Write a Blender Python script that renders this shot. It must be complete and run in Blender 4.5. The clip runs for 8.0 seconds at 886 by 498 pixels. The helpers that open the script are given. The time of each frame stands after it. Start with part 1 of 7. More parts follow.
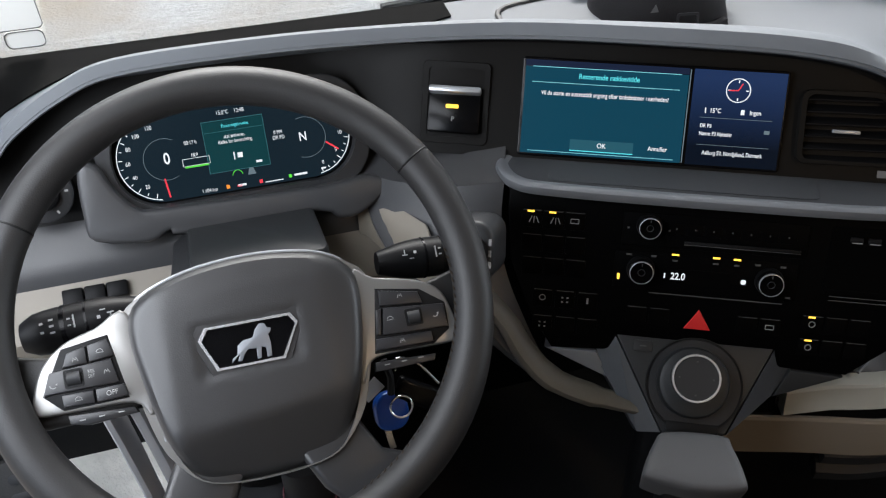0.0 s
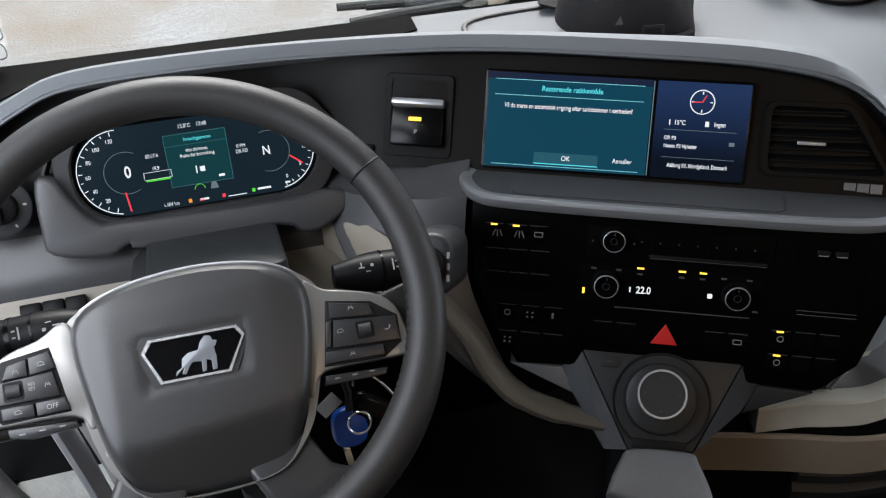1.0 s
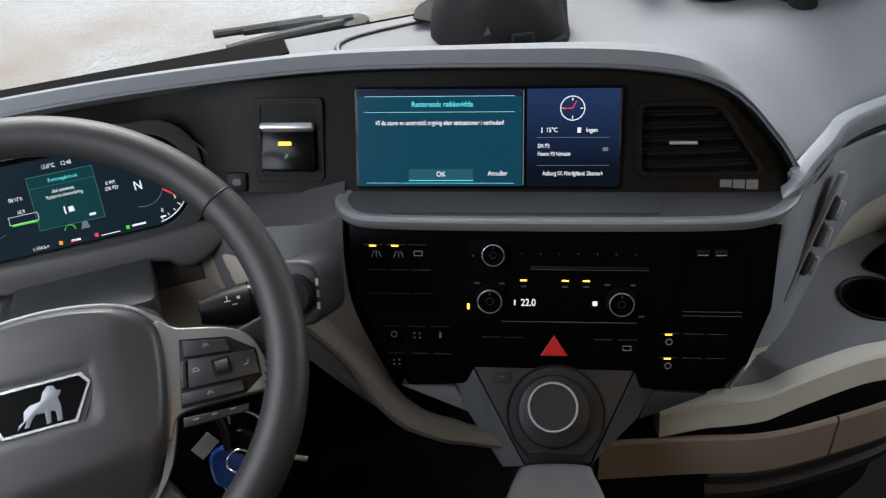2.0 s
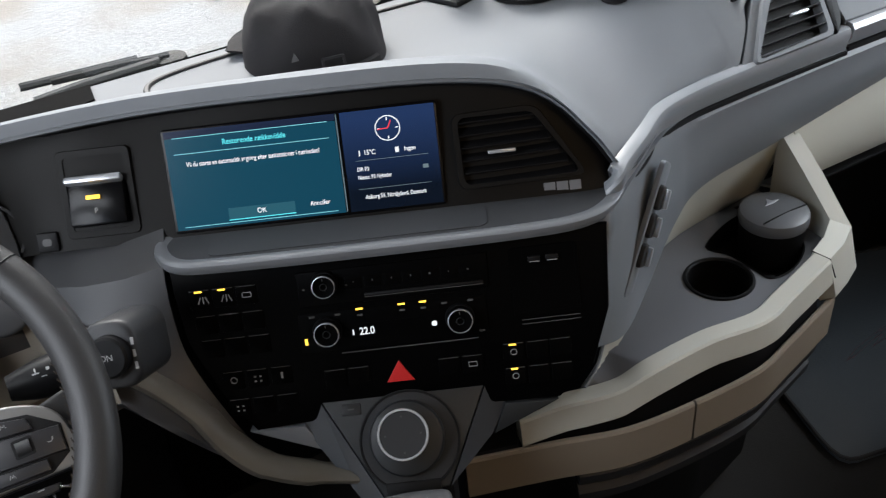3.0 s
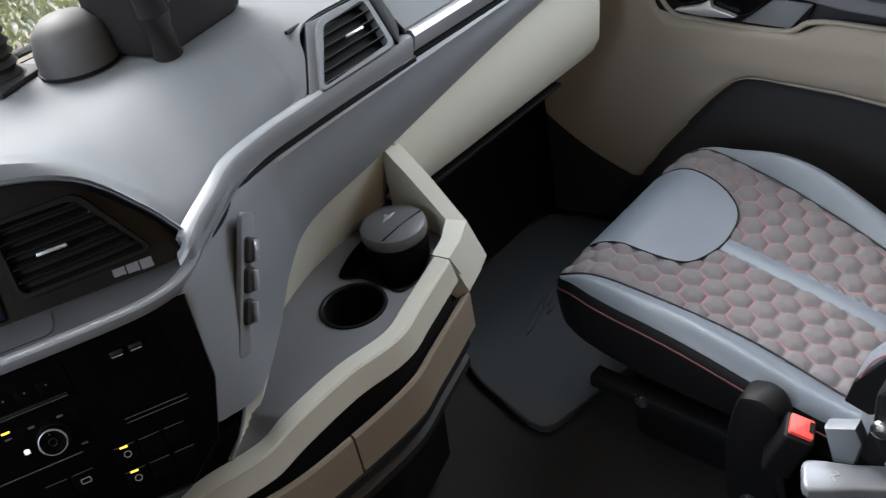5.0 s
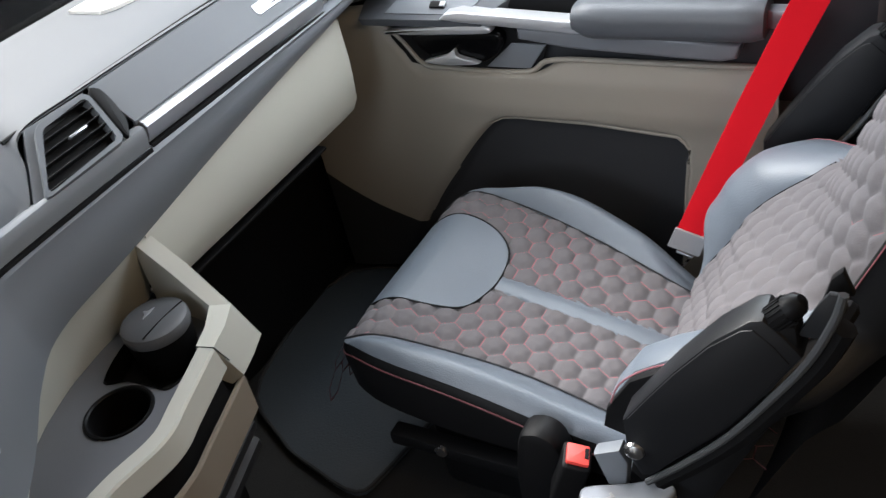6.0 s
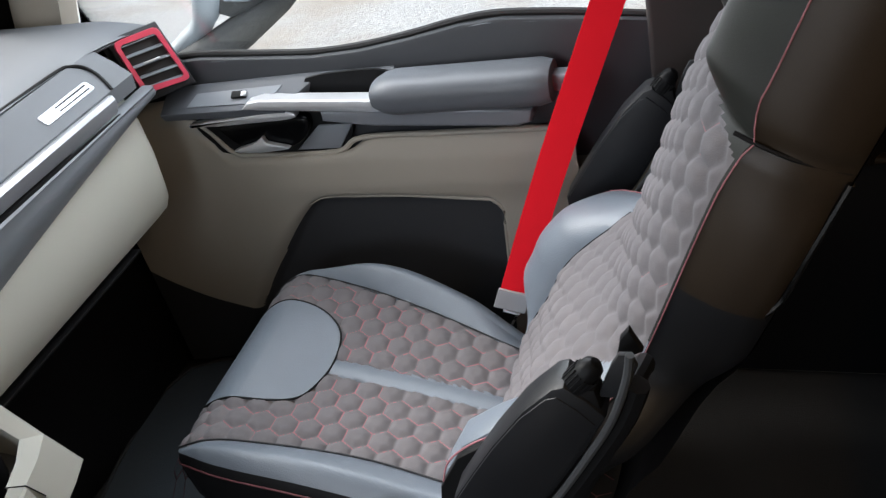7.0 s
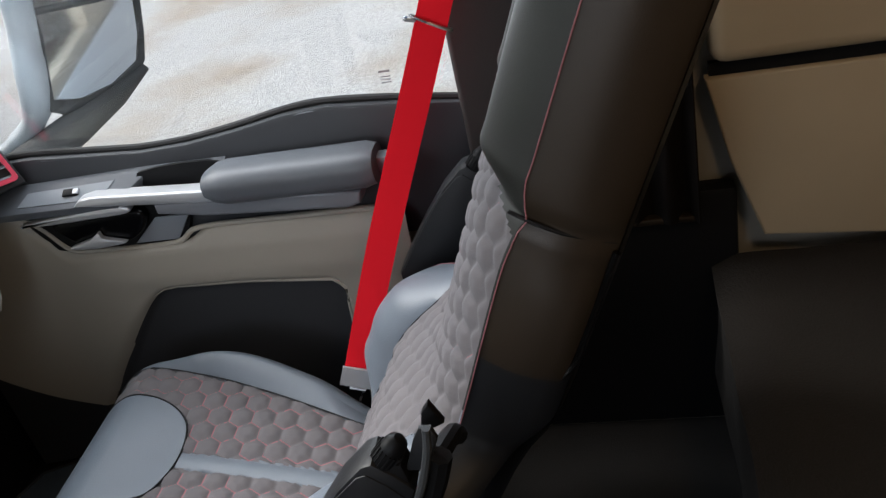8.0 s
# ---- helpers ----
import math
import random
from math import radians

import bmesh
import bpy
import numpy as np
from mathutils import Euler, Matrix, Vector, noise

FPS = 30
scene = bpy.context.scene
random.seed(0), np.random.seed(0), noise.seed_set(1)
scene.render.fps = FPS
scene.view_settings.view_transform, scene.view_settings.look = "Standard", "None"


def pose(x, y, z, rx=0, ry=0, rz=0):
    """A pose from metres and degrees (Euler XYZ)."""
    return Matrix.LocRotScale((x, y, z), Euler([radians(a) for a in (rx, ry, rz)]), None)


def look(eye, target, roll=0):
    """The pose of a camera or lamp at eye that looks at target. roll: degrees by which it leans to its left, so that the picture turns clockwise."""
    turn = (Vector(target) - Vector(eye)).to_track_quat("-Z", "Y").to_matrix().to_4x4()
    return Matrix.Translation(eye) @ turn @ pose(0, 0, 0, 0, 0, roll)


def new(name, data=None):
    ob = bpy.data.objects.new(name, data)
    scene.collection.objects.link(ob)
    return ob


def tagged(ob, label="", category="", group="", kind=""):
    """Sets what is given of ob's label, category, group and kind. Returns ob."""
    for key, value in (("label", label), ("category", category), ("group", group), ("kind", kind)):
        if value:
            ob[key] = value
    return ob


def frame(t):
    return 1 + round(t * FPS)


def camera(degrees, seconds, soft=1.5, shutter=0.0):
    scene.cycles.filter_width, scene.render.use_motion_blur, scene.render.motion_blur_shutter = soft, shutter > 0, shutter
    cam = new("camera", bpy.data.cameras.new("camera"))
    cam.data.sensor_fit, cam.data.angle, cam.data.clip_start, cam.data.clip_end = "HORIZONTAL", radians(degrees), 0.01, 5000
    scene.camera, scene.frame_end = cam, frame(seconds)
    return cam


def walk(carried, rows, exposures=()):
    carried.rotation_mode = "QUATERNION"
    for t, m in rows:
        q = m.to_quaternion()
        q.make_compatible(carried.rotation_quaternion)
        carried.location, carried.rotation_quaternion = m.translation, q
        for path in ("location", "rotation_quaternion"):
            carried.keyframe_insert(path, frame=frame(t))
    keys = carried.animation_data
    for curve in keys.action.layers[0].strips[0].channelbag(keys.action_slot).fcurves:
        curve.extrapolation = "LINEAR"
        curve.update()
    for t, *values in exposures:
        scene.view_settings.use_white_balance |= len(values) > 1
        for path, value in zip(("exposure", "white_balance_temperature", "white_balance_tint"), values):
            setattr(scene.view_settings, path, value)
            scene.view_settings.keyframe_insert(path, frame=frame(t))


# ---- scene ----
cam = camera(52.6, 8.0, soft=1.2, shutter=0.15)
METRES, EYE, TILT, LEAN, TURN = 0.8, 1.27, -38.0, 0.5, -17.0
ROWS = [
    (0.0, 0.0, 0.0, 0.0, 0.0, 0.0, -0.0),
    (0.5, 0.0217, 0.0079, -0.0084, 0.12, 0.76, -0.12),
    (1.0, 0.0592, 0.017, -0.014, 0.24, 1.51, 0.07),
    (2.5, 0.2492, 0.0572, -0.0046, -3.85, 2.53, 7.75),
    (3.0, 0.3046, 0.0669, -0.0009, -6.85, 2.38, 11.32),
    (3.5, 0.3575, 0.0752, 0.0018, -9.85, 2.02, 14.89),
    (4.0, 0.4219, 0.0761, -0.007, -13.17, 1.36, 18.51),
    (5.5, 0.6414, 0.0195, -0.0603, -26.58, -2.59, 31.15),
    (6.0, 0.7132, -0.0231, -0.0786, -32.51, -4.24, 35.24),
    (6.5, 0.7604, -0.059, -0.0901, -39.08, -6.29, 39.03),
    (7.0, 0.7916, -0.0741, -0.0942, -44.35, -8.03, 41.62),
    (7.5, 0.8343, -0.1028, -0.1285, -50.19, -10.4, 44.31),
    (8.0, 0.8237, -0.1812, -0.1516, -54.49, -10.64, 44.63),
]
walk(cam, [(t, pose(0, 0, EYE, TILT, LEAN, TURN) @ pose(METRES * x, METRES * y, METRES * z, 90 + pitch, roll, yaw)) for t, x, y, z, yaw, pitch, roll in ROWS],
     [(t, e, 6260, 10) for t, e in ((0.0, 0.62), (1.0, 0.58), (2.5, 0.60), (3.0, 0.76), (3.5, 0.92), (4.0, 1.00), (5.5, 0.86), (6.0, 0.89), (6.5, 0.84), (7.0, 0.74), (7.5, 0.56), (8.0, 0.46))])

# ---- world, daylight, lamps ----
world = bpy.data.worlds.new("overcast_sky")
scene.world = world
world.use_nodes = True
wn = world.node_tree
sky = wn.nodes.new("ShaderNodeTexSky")
sky.sky_type, sky.sun_disc = "NISHITA", False
sky.sun_elevation, sky.sun_rotation = radians(43), radians(11)
sky.air_density, sky.dust_density, sky.ozone_density = 1.0, 4.0, 1.0
wn.links.new(sky.outputs[0], wn.nodes["Background"].inputs[0])
wn.nodes["Background"].inputs[1].default_value = 0.15


def lamp(name, kind, m, energy, colour=(1, 1, 1), size=(1, 1), angle=10):
    data = bpy.data.lights.new(name, kind)
    data.energy, data.color = energy, colour
    if kind == "AREA":
        data.shape, data.size, data.size_y = "RECTANGLE", size[0], size[1]
    if kind == "SUN":
        data.angle = radians(angle)
    ob = new(name, data)
    ob.matrix_world = m
    return ob


lamp("sun", "SUN", look((2.8, 12, 10.5), (0.7, 1.0, 0)), 2.9, (1.0, 0.97, 0.93), angle=25)
lamp("windscreen_daylight", "AREA", look((0.55, 1.02, 1.28), (0.55, 0.1, 0.62)), 7.5, (0.94, 0.97, 1.0), (1.65, 0.55))
lamp("side_window_daylight", "AREA", look((1.86, 0.38, 1.12), (0.9, 0.3, 0.5)), 7, (0.93, 0.97, 1.0), (0.7, 0.62))
lamp("driver_window_daylight", "AREA", look((-0.42, 0.50, 1.10), (0.02, 0.66, 0.66)), 6.5, (0.95, 0.97, 1.0), (0.55, 0.62))
lamp("sleeper_lamp", "AREA", look((0.75, -0.75, 1.66), (1.24, -0.26, 0.50)), 2.2, (1.0, 0.70, 0.42), (0.22, 0.10))

# ---- materials ----


def material(name, colour, rough=0.5, metal=0.0, grain=0.0, grain_size=0.0012, vary=0.08, patch=0.12, coat=0.0, spec=0.5, emit=None, strength=0.0):
    m = bpy.data.materials.new(name)
    m.use_nodes = True
    nt = m.node_tree
    b = nt.nodes["Principled BSDF"]
    b.inputs["Roughness"].default_value, b.inputs["Metallic"].default_value = rough, metal
    b.inputs["Specular IOR Level"].default_value = spec
    b.inputs["Coat Weight"].default_value = coat
    b.inputs["Coat Roughness"].default_value = 0.08
    tc = nt.nodes.new("ShaderNodeTexCoord")
    n1 = nt.nodes.new("ShaderNodeTexNoise")
    n1.inputs["Scale"].default_value, n1.inputs["Detail"].default_value = 1 / patch, 5
    nt.links.new(tc.outputs["Object"], n1.inputs["Vector"])
    mix = nt.nodes.new("ShaderNodeMix")
    mix.data_type = "RGBA"
    lo = [max(0, c * (1 - vary)) for c in colour]
    hi = [min(1, c * (1 + vary)) for c in colour]
    mix.inputs[6].default_value, mix.inputs[7].default_value = (*lo, 1), (*hi, 1)
    nt.links.new(n1.outputs["Fac"], mix.inputs[0])
    nt.links.new(mix.outputs[2], b.inputs["Base Color"])
    mr = nt.nodes.new("ShaderNodeMapRange")
    mr.inputs[3].default_value, mr.inputs[4].default_value = max(0.02, rough - 0.07), min(1, rough + 0.07)
    nt.links.new(n1.outputs["Fac"], mr.inputs[0])
    nt.links.new(mr.outputs[0], b.inputs["Roughness"])
    if grain:
        n2 = nt.nodes.new("ShaderNodeTexNoise")
        n2.inputs["Scale"].default_value, n2.inputs["Detail"].default_value = 1 / grain_size, 2
        nt.links.new(tc.outputs["Object"], n2.inputs["Vector"])
        bp = nt.nodes.new("ShaderNodeBump")
        bp.inputs["Strength"].default_value, bp.inputs["Distance"].default_value = grain, grain_size * 0.5
        nt.links.new(n2.outputs["Fac"], bp.inputs["Height"])
        nt.links.new(bp.outputs[0], b.inputs["Normal"])
    if emit:
        b.inputs["Emission Color"].default_value = (*emit, 1)
        b.inputs["Emission Strength"].default_value = strength
    return m


def glow(name, colour, strength):
    return material(name, [c * 0.1 for c in colour], 0.25, spec=0.12, emit=colour, strength=strength)


DASH = material("soft_grey_dash", (0.136, 0.146, 0.158), 0.60, grain=0.25, vary=0.05, spec=0.20)
CORNER = material("slate_grey_strip", (0.185, 0.198, 0.215), 0.38, vary=0.04)
BAND = material("slate_grey_plastic", (0.145, 0.158, 0.176), 0.45, grain=0.2, vary=0.05)
CHAR = material("charcoal_plastic", (0.018, 0.0185, 0.020), 0.5, grain=0.25, spec=0.3)
FASC = material("dark_fascia", (0.0042, 0.0038, 0.0034), 0.5, grain=0.15, spec=0.14)
BLACK = material("black_plastic", (0.0045, 0.0045, 0.005), 0.55, grain=0.15, spec=0.18)
FELT = material("matt_black_felt", (0.003, 0.003, 0.003), 0.9, spec=0.05)
SHELFTOP = material("dark_satin_shelf", (0.038, 0.040, 0.043), 0.55, vary=0.06, spec=0.18)
GLOSS = material("gloss_black", (0.0022, 0.0022, 0.0026), 0.22, vary=0.2, spec=0.15)
PANEL = material("control_panel_black", (0.0013, 0.0013, 0.0014), 0.38, vary=0.2, spec=0.03)
RUBBER = material("black_rubber", (0.012, 0.012, 0.012), 0.75, grain=0.3, grain_size=0.003)
SATIN = material("satin_silver", (0.50, 0.52, 0.55), 0.34, 0.75, vary=0.04)
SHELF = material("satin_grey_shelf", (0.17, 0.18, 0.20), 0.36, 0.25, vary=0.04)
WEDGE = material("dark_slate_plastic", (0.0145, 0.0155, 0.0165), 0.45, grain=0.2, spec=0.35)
PALM = material("grey_rubber_pad", (0.060, 0.060, 0.062), 0.6, grain=0.3)
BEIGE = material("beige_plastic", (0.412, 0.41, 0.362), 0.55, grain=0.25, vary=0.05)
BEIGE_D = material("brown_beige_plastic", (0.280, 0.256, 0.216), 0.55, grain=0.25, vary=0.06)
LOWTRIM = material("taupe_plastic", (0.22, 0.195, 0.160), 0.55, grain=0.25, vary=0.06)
DOORTRIM = material("dark_slate_trim", (0.025, 0.0275, 0.032), 0.5, grain=0.2)
TRAY = material("dark_tray_plastic", (0.108, 0.112, 0.122), 0.55, grain=0.3)
# Beige drawer plastic, darkened because its front faces away from the light.
DRAWER = material("shaded_drawer_beige", (0.22, 0.185, 0.145), 0.55, grain=0.25)
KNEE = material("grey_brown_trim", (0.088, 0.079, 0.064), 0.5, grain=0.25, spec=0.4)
LOWGREY = material("lower_dash_grey", (0.036, 0.0365, 0.0385), 0.42, grain=0.25, spec=0.5)
SPOKE = material("satin_spoke", (0.25, 0.245, 0.238), 0.36, 0.75, vary=0.04)
ARMM = material("slate_armrest", (0.074, 0.081, 0.092), 0.42, grain=0.35, grain_size=0.002)
WHEEL = material("wheel_leather", (0.0125, 0.0122, 0.0125), 0.5, grain=0.25, grain_size=0.0014, spec=0.36)
PADM = material("airbag_cover_plastic", (0.021, 0.0208, 0.0215), 0.40, grain=0.2)
LEATHER = material("grey_leather", (0.120, 0.140, 0.166), 0.40, grain=0.4, grain_size=0.0022, vary=0.08, patch=0.05)
FABRIC = material("grey_brown_quilt", (0.128, 0.119, 0.124), 0.9, grain=0.6, grain_size=0.0016, vary=0.14, patch=0.03, spec=0.2)
BROWNL = material("dark_brown_leather", (0.022, 0.0150, 0.0088), 0.42, grain=0.25, grain_size=0.0015, spec=0.36)
STITCH = material("red_stitching", (0.26, 0.10, 0.115), 0.8)
BELT = material("red_webbing", (0.84, 0.008, 0.020), 0.8, grain=0.6, grain_size=0.0016, vary=0.05, spec=0.2)
RED = material("red_button", (0.55, 0.02, 0.02), 0.4)
REDTRIM = material("red_trim", (0.42, 0.035, 0.07), 0.35)
ARMBLACK = material("armrest_black", (0.0085, 0.009, 0.0105), 0.45, grain=0.2, spec=0.35)
GREYSLEEVE = material("grey_sleeve", (0.33, 0.33, 0.34), 0.6)
BUTTON = material("button_black", (0.0040, 0.0040, 0.0044), 0.45, grain=0.1, spec=0.12)
STEERBTN = material("steering_button", (0.013, 0.013, 0.0145), 0.38)
WHITEMARK = material("white_marking", (0.24, 0.24, 0.24), 0.6)
BRIGHT = material("bright_metal", (0.60, 0.61, 0.63), 0.34, 0.7, vary=0.03)
GREYMARK = material("grey_marking", (0.05, 0.05, 0.05), 0.6)
MAT = material("rubber_mat", (0.036, 0.043, 0.050), 0.6, grain=0.5, grain_size=0.004, patch=0.25)
CARPET = material("dark_floor", (0.007, 0.0066, 0.006), 0.85, grain=0.6, grain_size=0.003)
LINER = material("ceiling_fabric", (0.16, 0.15, 0.14), 0.9, grain=0.3)
WALLM = material("wall_panel", (0.38, 0.295, 0.19), 0.6, grain=0.25)
# Brown taken down to near black for the shadow behind the seat.
BEDM = material("shaded_brown_blanket", (0.009, 0.0062, 0.0035), 0.92, grain=0.8, grain_size=0.004, patch=0.3)
CAPM = material("black_cotton", (0.012, 0.011, 0.012), 0.85, grain=0.6, grain_size=0.0015, spec=0.25)
BLUEKEY = material("blue_plastic", (0.006, 0.045, 0.24), 0.3)
STEEL = material("steel", (0.55, 0.55, 0.56), 0.28, 1.0)
LED = glow("amber_led", (1.0, 0.56, 0.06), 1.4)
SCR_DARK = glow("screen_dark_blue", (0.010, 0.016, 0.038), 0.72)
SCR_FADE = glow("screen_fading_blue", (0.012, 0.024, 0.060), 0.72)
ft = SCR_FADE.node_tree
ftc, fsep, fmap, fmix = [ft.nodes.new(k) for k in ("ShaderNodeTexCoord", "ShaderNodeSeparateXYZ", "ShaderNodeMapRange", "ShaderNodeMix")]
fmix.data_type = "RGBA"
fmap.inputs[1].default_value, fmap.inputs[2].default_value = -0.030, 0.040
fmix.inputs[6].default_value, fmix.inputs[7].default_value = (0.002, 0.004, 0.008, 1), (0.014, 0.030, 0.085, 1)
ft.links.new(ftc.outputs["Object"], fsep.inputs[0])
ft.links.new(fsep.outputs[2], fmap.inputs[0])
ft.links.new(fmap.outputs[0], fmix.inputs[0])
ft.links.new(fmix.outputs[2], ft.nodes["Principled BSDF"].inputs["Emission Color"])
SCR_TEAL = glow("screen_teal", (0.006, 0.046, 0.075), 0.72)
SCR_MSG = glow("screen_message", (0.006, 0.038, 0.043), 0.72)
SCR_EDGE = glow("screen_edge", (0.04, 0.14, 0.15), 0.72)
SCR_BTN = glow("screen_button", (0.02, 0.085, 0.115), 0.72)
SCR_LINE = glow("screen_line", (0.20, 0.55, 0.62), 0.72)
SCR_WHITE = glow("screen_white", (0.78, 0.80, 0.82), 0.72)
SCR_CYAN = glow("screen_cyan", (0.12, 0.72, 0.78), 0.72)
SCR_RED = glow("screen_red", (0.75, 0.05, 0.07), 0.72)
SCR_GREEN = glow("screen_green", (0.10, 0.60, 0.05), 0.72)
SCR_ORANGE = glow("screen_orange", (0.85, 0.28, 0.04), 0.72)
# Backlit black, its emission raised for bluish light reflected in the cluster screen.
SCR_BLACK = glow("screen_reflecting_black", (0.007, 0.015, 0.022), 0.72)
SCR_GREY = glow("screen_grey", (0.12, 0.16, 0.18), 0.72)

gm = bpy.data.materials.new("clear_glass")
gm.use_nodes = True
gt = gm.node_tree
gt.nodes.remove(gt.nodes["Principled BSDF"])
tr, gl, fr, mx = [gt.nodes.new(k) for k in ("ShaderNodeBsdfTransparent", "ShaderNodeBsdfGlossy", "ShaderNodeFresnel", "ShaderNodeMixShader")]
tr.inputs[0].default_value, gl.inputs["Roughness"].default_value = (0.95, 0.97, 0.97, 1), 0.02
fr.inputs[0].default_value = 1.45
gt.links.new(fr.outputs[0], mx.inputs[0])
gt.links.new(tr.outputs[0], mx.inputs[1])
gt.links.new(gl.outputs[0], mx.inputs[2])
gt.links.new(mx.outputs[0], gt.nodes["Material Output"].inputs[0])
GLASS = gm

# ---- building helpers ----


def thing(name, at, label, category, group="", kind=""):
    ob = new(name)
    ob.location = at
    ob.empty_display_size = 0.05
    return tagged(ob, label, category, group, kind)


def root_inverse(ob):
    m = Matrix.Identity(4)
    while ob is not None:
        m = Matrix.Translation(ob.location) @ m
        ob = ob.parent
    return m.inverted()


def part(name, bm, mat, parent=None, label="", sharp=35):
    """Links a bmesh in world coordinates as one mesh object under parent."""
    bmesh.ops.recalc_face_normals(bm, faces=bm.faces[:])
    co = [v.co for v in bm.verts]
    mid = Vector([(min(c[i] for c in co) + max(c[i] for c in co)) / 2 for i in range(3)])
    for v in bm.verts:
        v.co -= mid
    me = bpy.data.meshes.new(name)
    bm.to_mesh(me)
    bm.free()
    me.materials.append(mat)
    me.polygons.foreach_set("use_smooth", [True] * len(me.polygons))
    me.set_sharp_from_angle(angle=radians(sharp))
    ob = new(name, me)
    if parent is not None:
        ob.parent = parent
        ob.location = root_inverse(parent) @ mid
    else:
        ob.location = mid
    if label:
        tagged(ob, label)
    return ob


def axes(origin, ex, ey, ez):
    m = Matrix.Identity(4)
    for i, e in enumerate((ex, ey, ez)):
        for k in range(3):
            m[k][i] = e[k]
    m.translation = origin
    return m


def rrect(w, h, r, n=4):
    pts = []
    for cx, cy, a0 in ((w / 2 - r, h / 2 - r, 0), (-w / 2 + r, h / 2 - r, 90), (-w / 2 + r, -h / 2 + r, 180), (w / 2 - r, -h / 2 + r, 270)):
        for i in range(n + 1):
            a = radians(a0 + 90 * i / n)
            pts.append((cx + r * math.cos(a), cy + r * math.sin(a)))
    return pts


def spline(keys, n=6, closed=False):
    """Catmull-Rom through keys, n steps for each span."""
    k = [Vector(p) for p in keys]
    out, m = [], len(k)
    for i in range(m if closed else m - 1):
        a, b = (k[(i - 1) % m], k[(i + 2) % m]) if closed else (k[max(i - 1, 0)], k[min(i + 2, m - 1)])
        p, q = k[i], k[(i + 1) % m]
        for j in range(n):
            t = j / n
            out.append(0.5 * (2 * p + (q - a) * t + (2 * a - 5 * p + 4 * q - b) * t * t + (3 * p - a - 3 * q + b) * t ** 3))
    if not closed:
        out.append(k[-1])
    return out


def sp2(pts, n=4, closed=True):
    return [(p.x, p.y) for p in spline([(a, b, 0) for a, b in pts], n, closed)]


def slab(pts, m, depth, bevel=0.0, seg=2, both=False):
    """A prism of a flat outline: its top at local z 0, its bottom at -depth."""
    bm = bmesh.new()
    top = bm.faces.new([bm.verts.new((p[0], p[1], 0)) for p in pts])
    r = bmesh.ops.extrude_face_region(bm, geom=[top])
    low = [g for g in r["geom"] if isinstance(g, bmesh.types.BMVert)]
    for v in low:
        v.co.z = -depth
    bmesh.ops.recalc_face_normals(bm, faces=bm.faces[:])
    if bevel:
        ed = [e for e in bm.edges if all(abs(v.co.z) < 1e-6 for v in e.verts) or (both and all(abs(v.co.z + depth) < 1e-6 for v in e.verts))]
        bmesh.ops.bevel(bm, geom=ed, offset=bevel, segments=seg, affect="EDGES", profile=0.5)
    bmesh.ops.transform(bm, matrix=m, verts=bm.verts[:])
    return bm


def block(w, d, h, m, bevel=0.004, seg=2):
    """A box with its middle at the origin of m."""
    bm = bmesh.new()
    bmesh.ops.create_cube(bm, size=1, matrix=Matrix.Diagonal((w, d, h, 1)))
    if bevel:
        bmesh.ops.bevel(bm, geom=bm.edges[:], offset=bevel, segments=seg, affect="EDGES", profile=0.5)
    bmesh.ops.transform(bm, matrix=m, verts=bm.verts[:])
    return bm


def ring_plate(outer, inner, m, depth):
    """A frame between two outlines with as many points."""
    bm = bmesh.new()
    n = len(outer)
    rows = [[bm.verts.new(m @ Vector((p[0], p[1], z))) for p in o] for o, z in ((outer, -depth), (outer, -0.001), ([(o[0] * 0.93 + i[0] * 0.07, o[1] * 0.93 + i[1] * 0.07) for o, i in zip(outer, inner)], 0), (inner, 0), (inner, -depth))]
    for a, b in zip(rows, rows[1:]):
        for i in range(n):
            bm.faces.new((a[i], a[(i + 1) % n], b[(i + 1) % n], b[i]))
    return bm


def grid(rows, close_u=False, close_v=False, cap=False):
    """A surface through rows of points."""
    bm = bmesh.new()
    vs = [[bm.verts.new(p) for p in r] for r in rows]
    a, b = len(vs), len(vs[0])
    for i in range(a if close_u else a - 1):
        for j in range(b if close_v else b - 1):
            q = (vs[i][j], vs[(i + 1) % a][j], vs[(i + 1) % a][(j + 1) % b], vs[i][(j + 1) % b])
            bm.faces.new(q)
    if cap and close_v and not close_u:
        bm.faces.new(vs[0])
        bm.faces.new(vs[-1])
    return bm


def sheet(rows, drop):
    """A surface with a second skin straight below it."""
    low = [[p - Vector((0, 0, drop)) for p in r] for r in rows]
    ring = [a + b[::-1] for a, b in zip(rows, low)]
    return grid(ring, close_v=True, cap=True)


def shell(rows, thick):
    bm = grid(rows)
    bmesh.ops.recalc_face_normals(bm, faces=bm.faces[:])
    bmesh.ops.solidify(bm, geom=bm.faces[:], thickness=thick)
    return bm


def tube(pts, r, n=10, closed=False, flat=1.0, up=(0, 0, 1)):
    """A swept round or oval; r: a number or one for each point."""
    pts = [Vector(p) for p in pts]
    m = len(pts)
    rows = []
    for i, p in enumerate(pts):
        a = pts[(i - 1) % m] if closed or i else p
        b = pts[(i + 1) % m] if closed or i < m - 1 else p
        d = (b - a).normalized()
        s = d.cross(Vector(up))
        s = s.normalized() if s.length > 1e-4 else Vector((1, 0, 0))
        t = s.cross(d)
        rr = r[i] if isinstance(r, (list, tuple)) else r
        rows.append([p + s * rr * math.cos(2 * math.pi * k / n) + t * rr * flat * math.sin(2 * math.pi * k / n) for k in range(n)])
    return grid(rows, close_u=closed, close_v=True, cap=True)


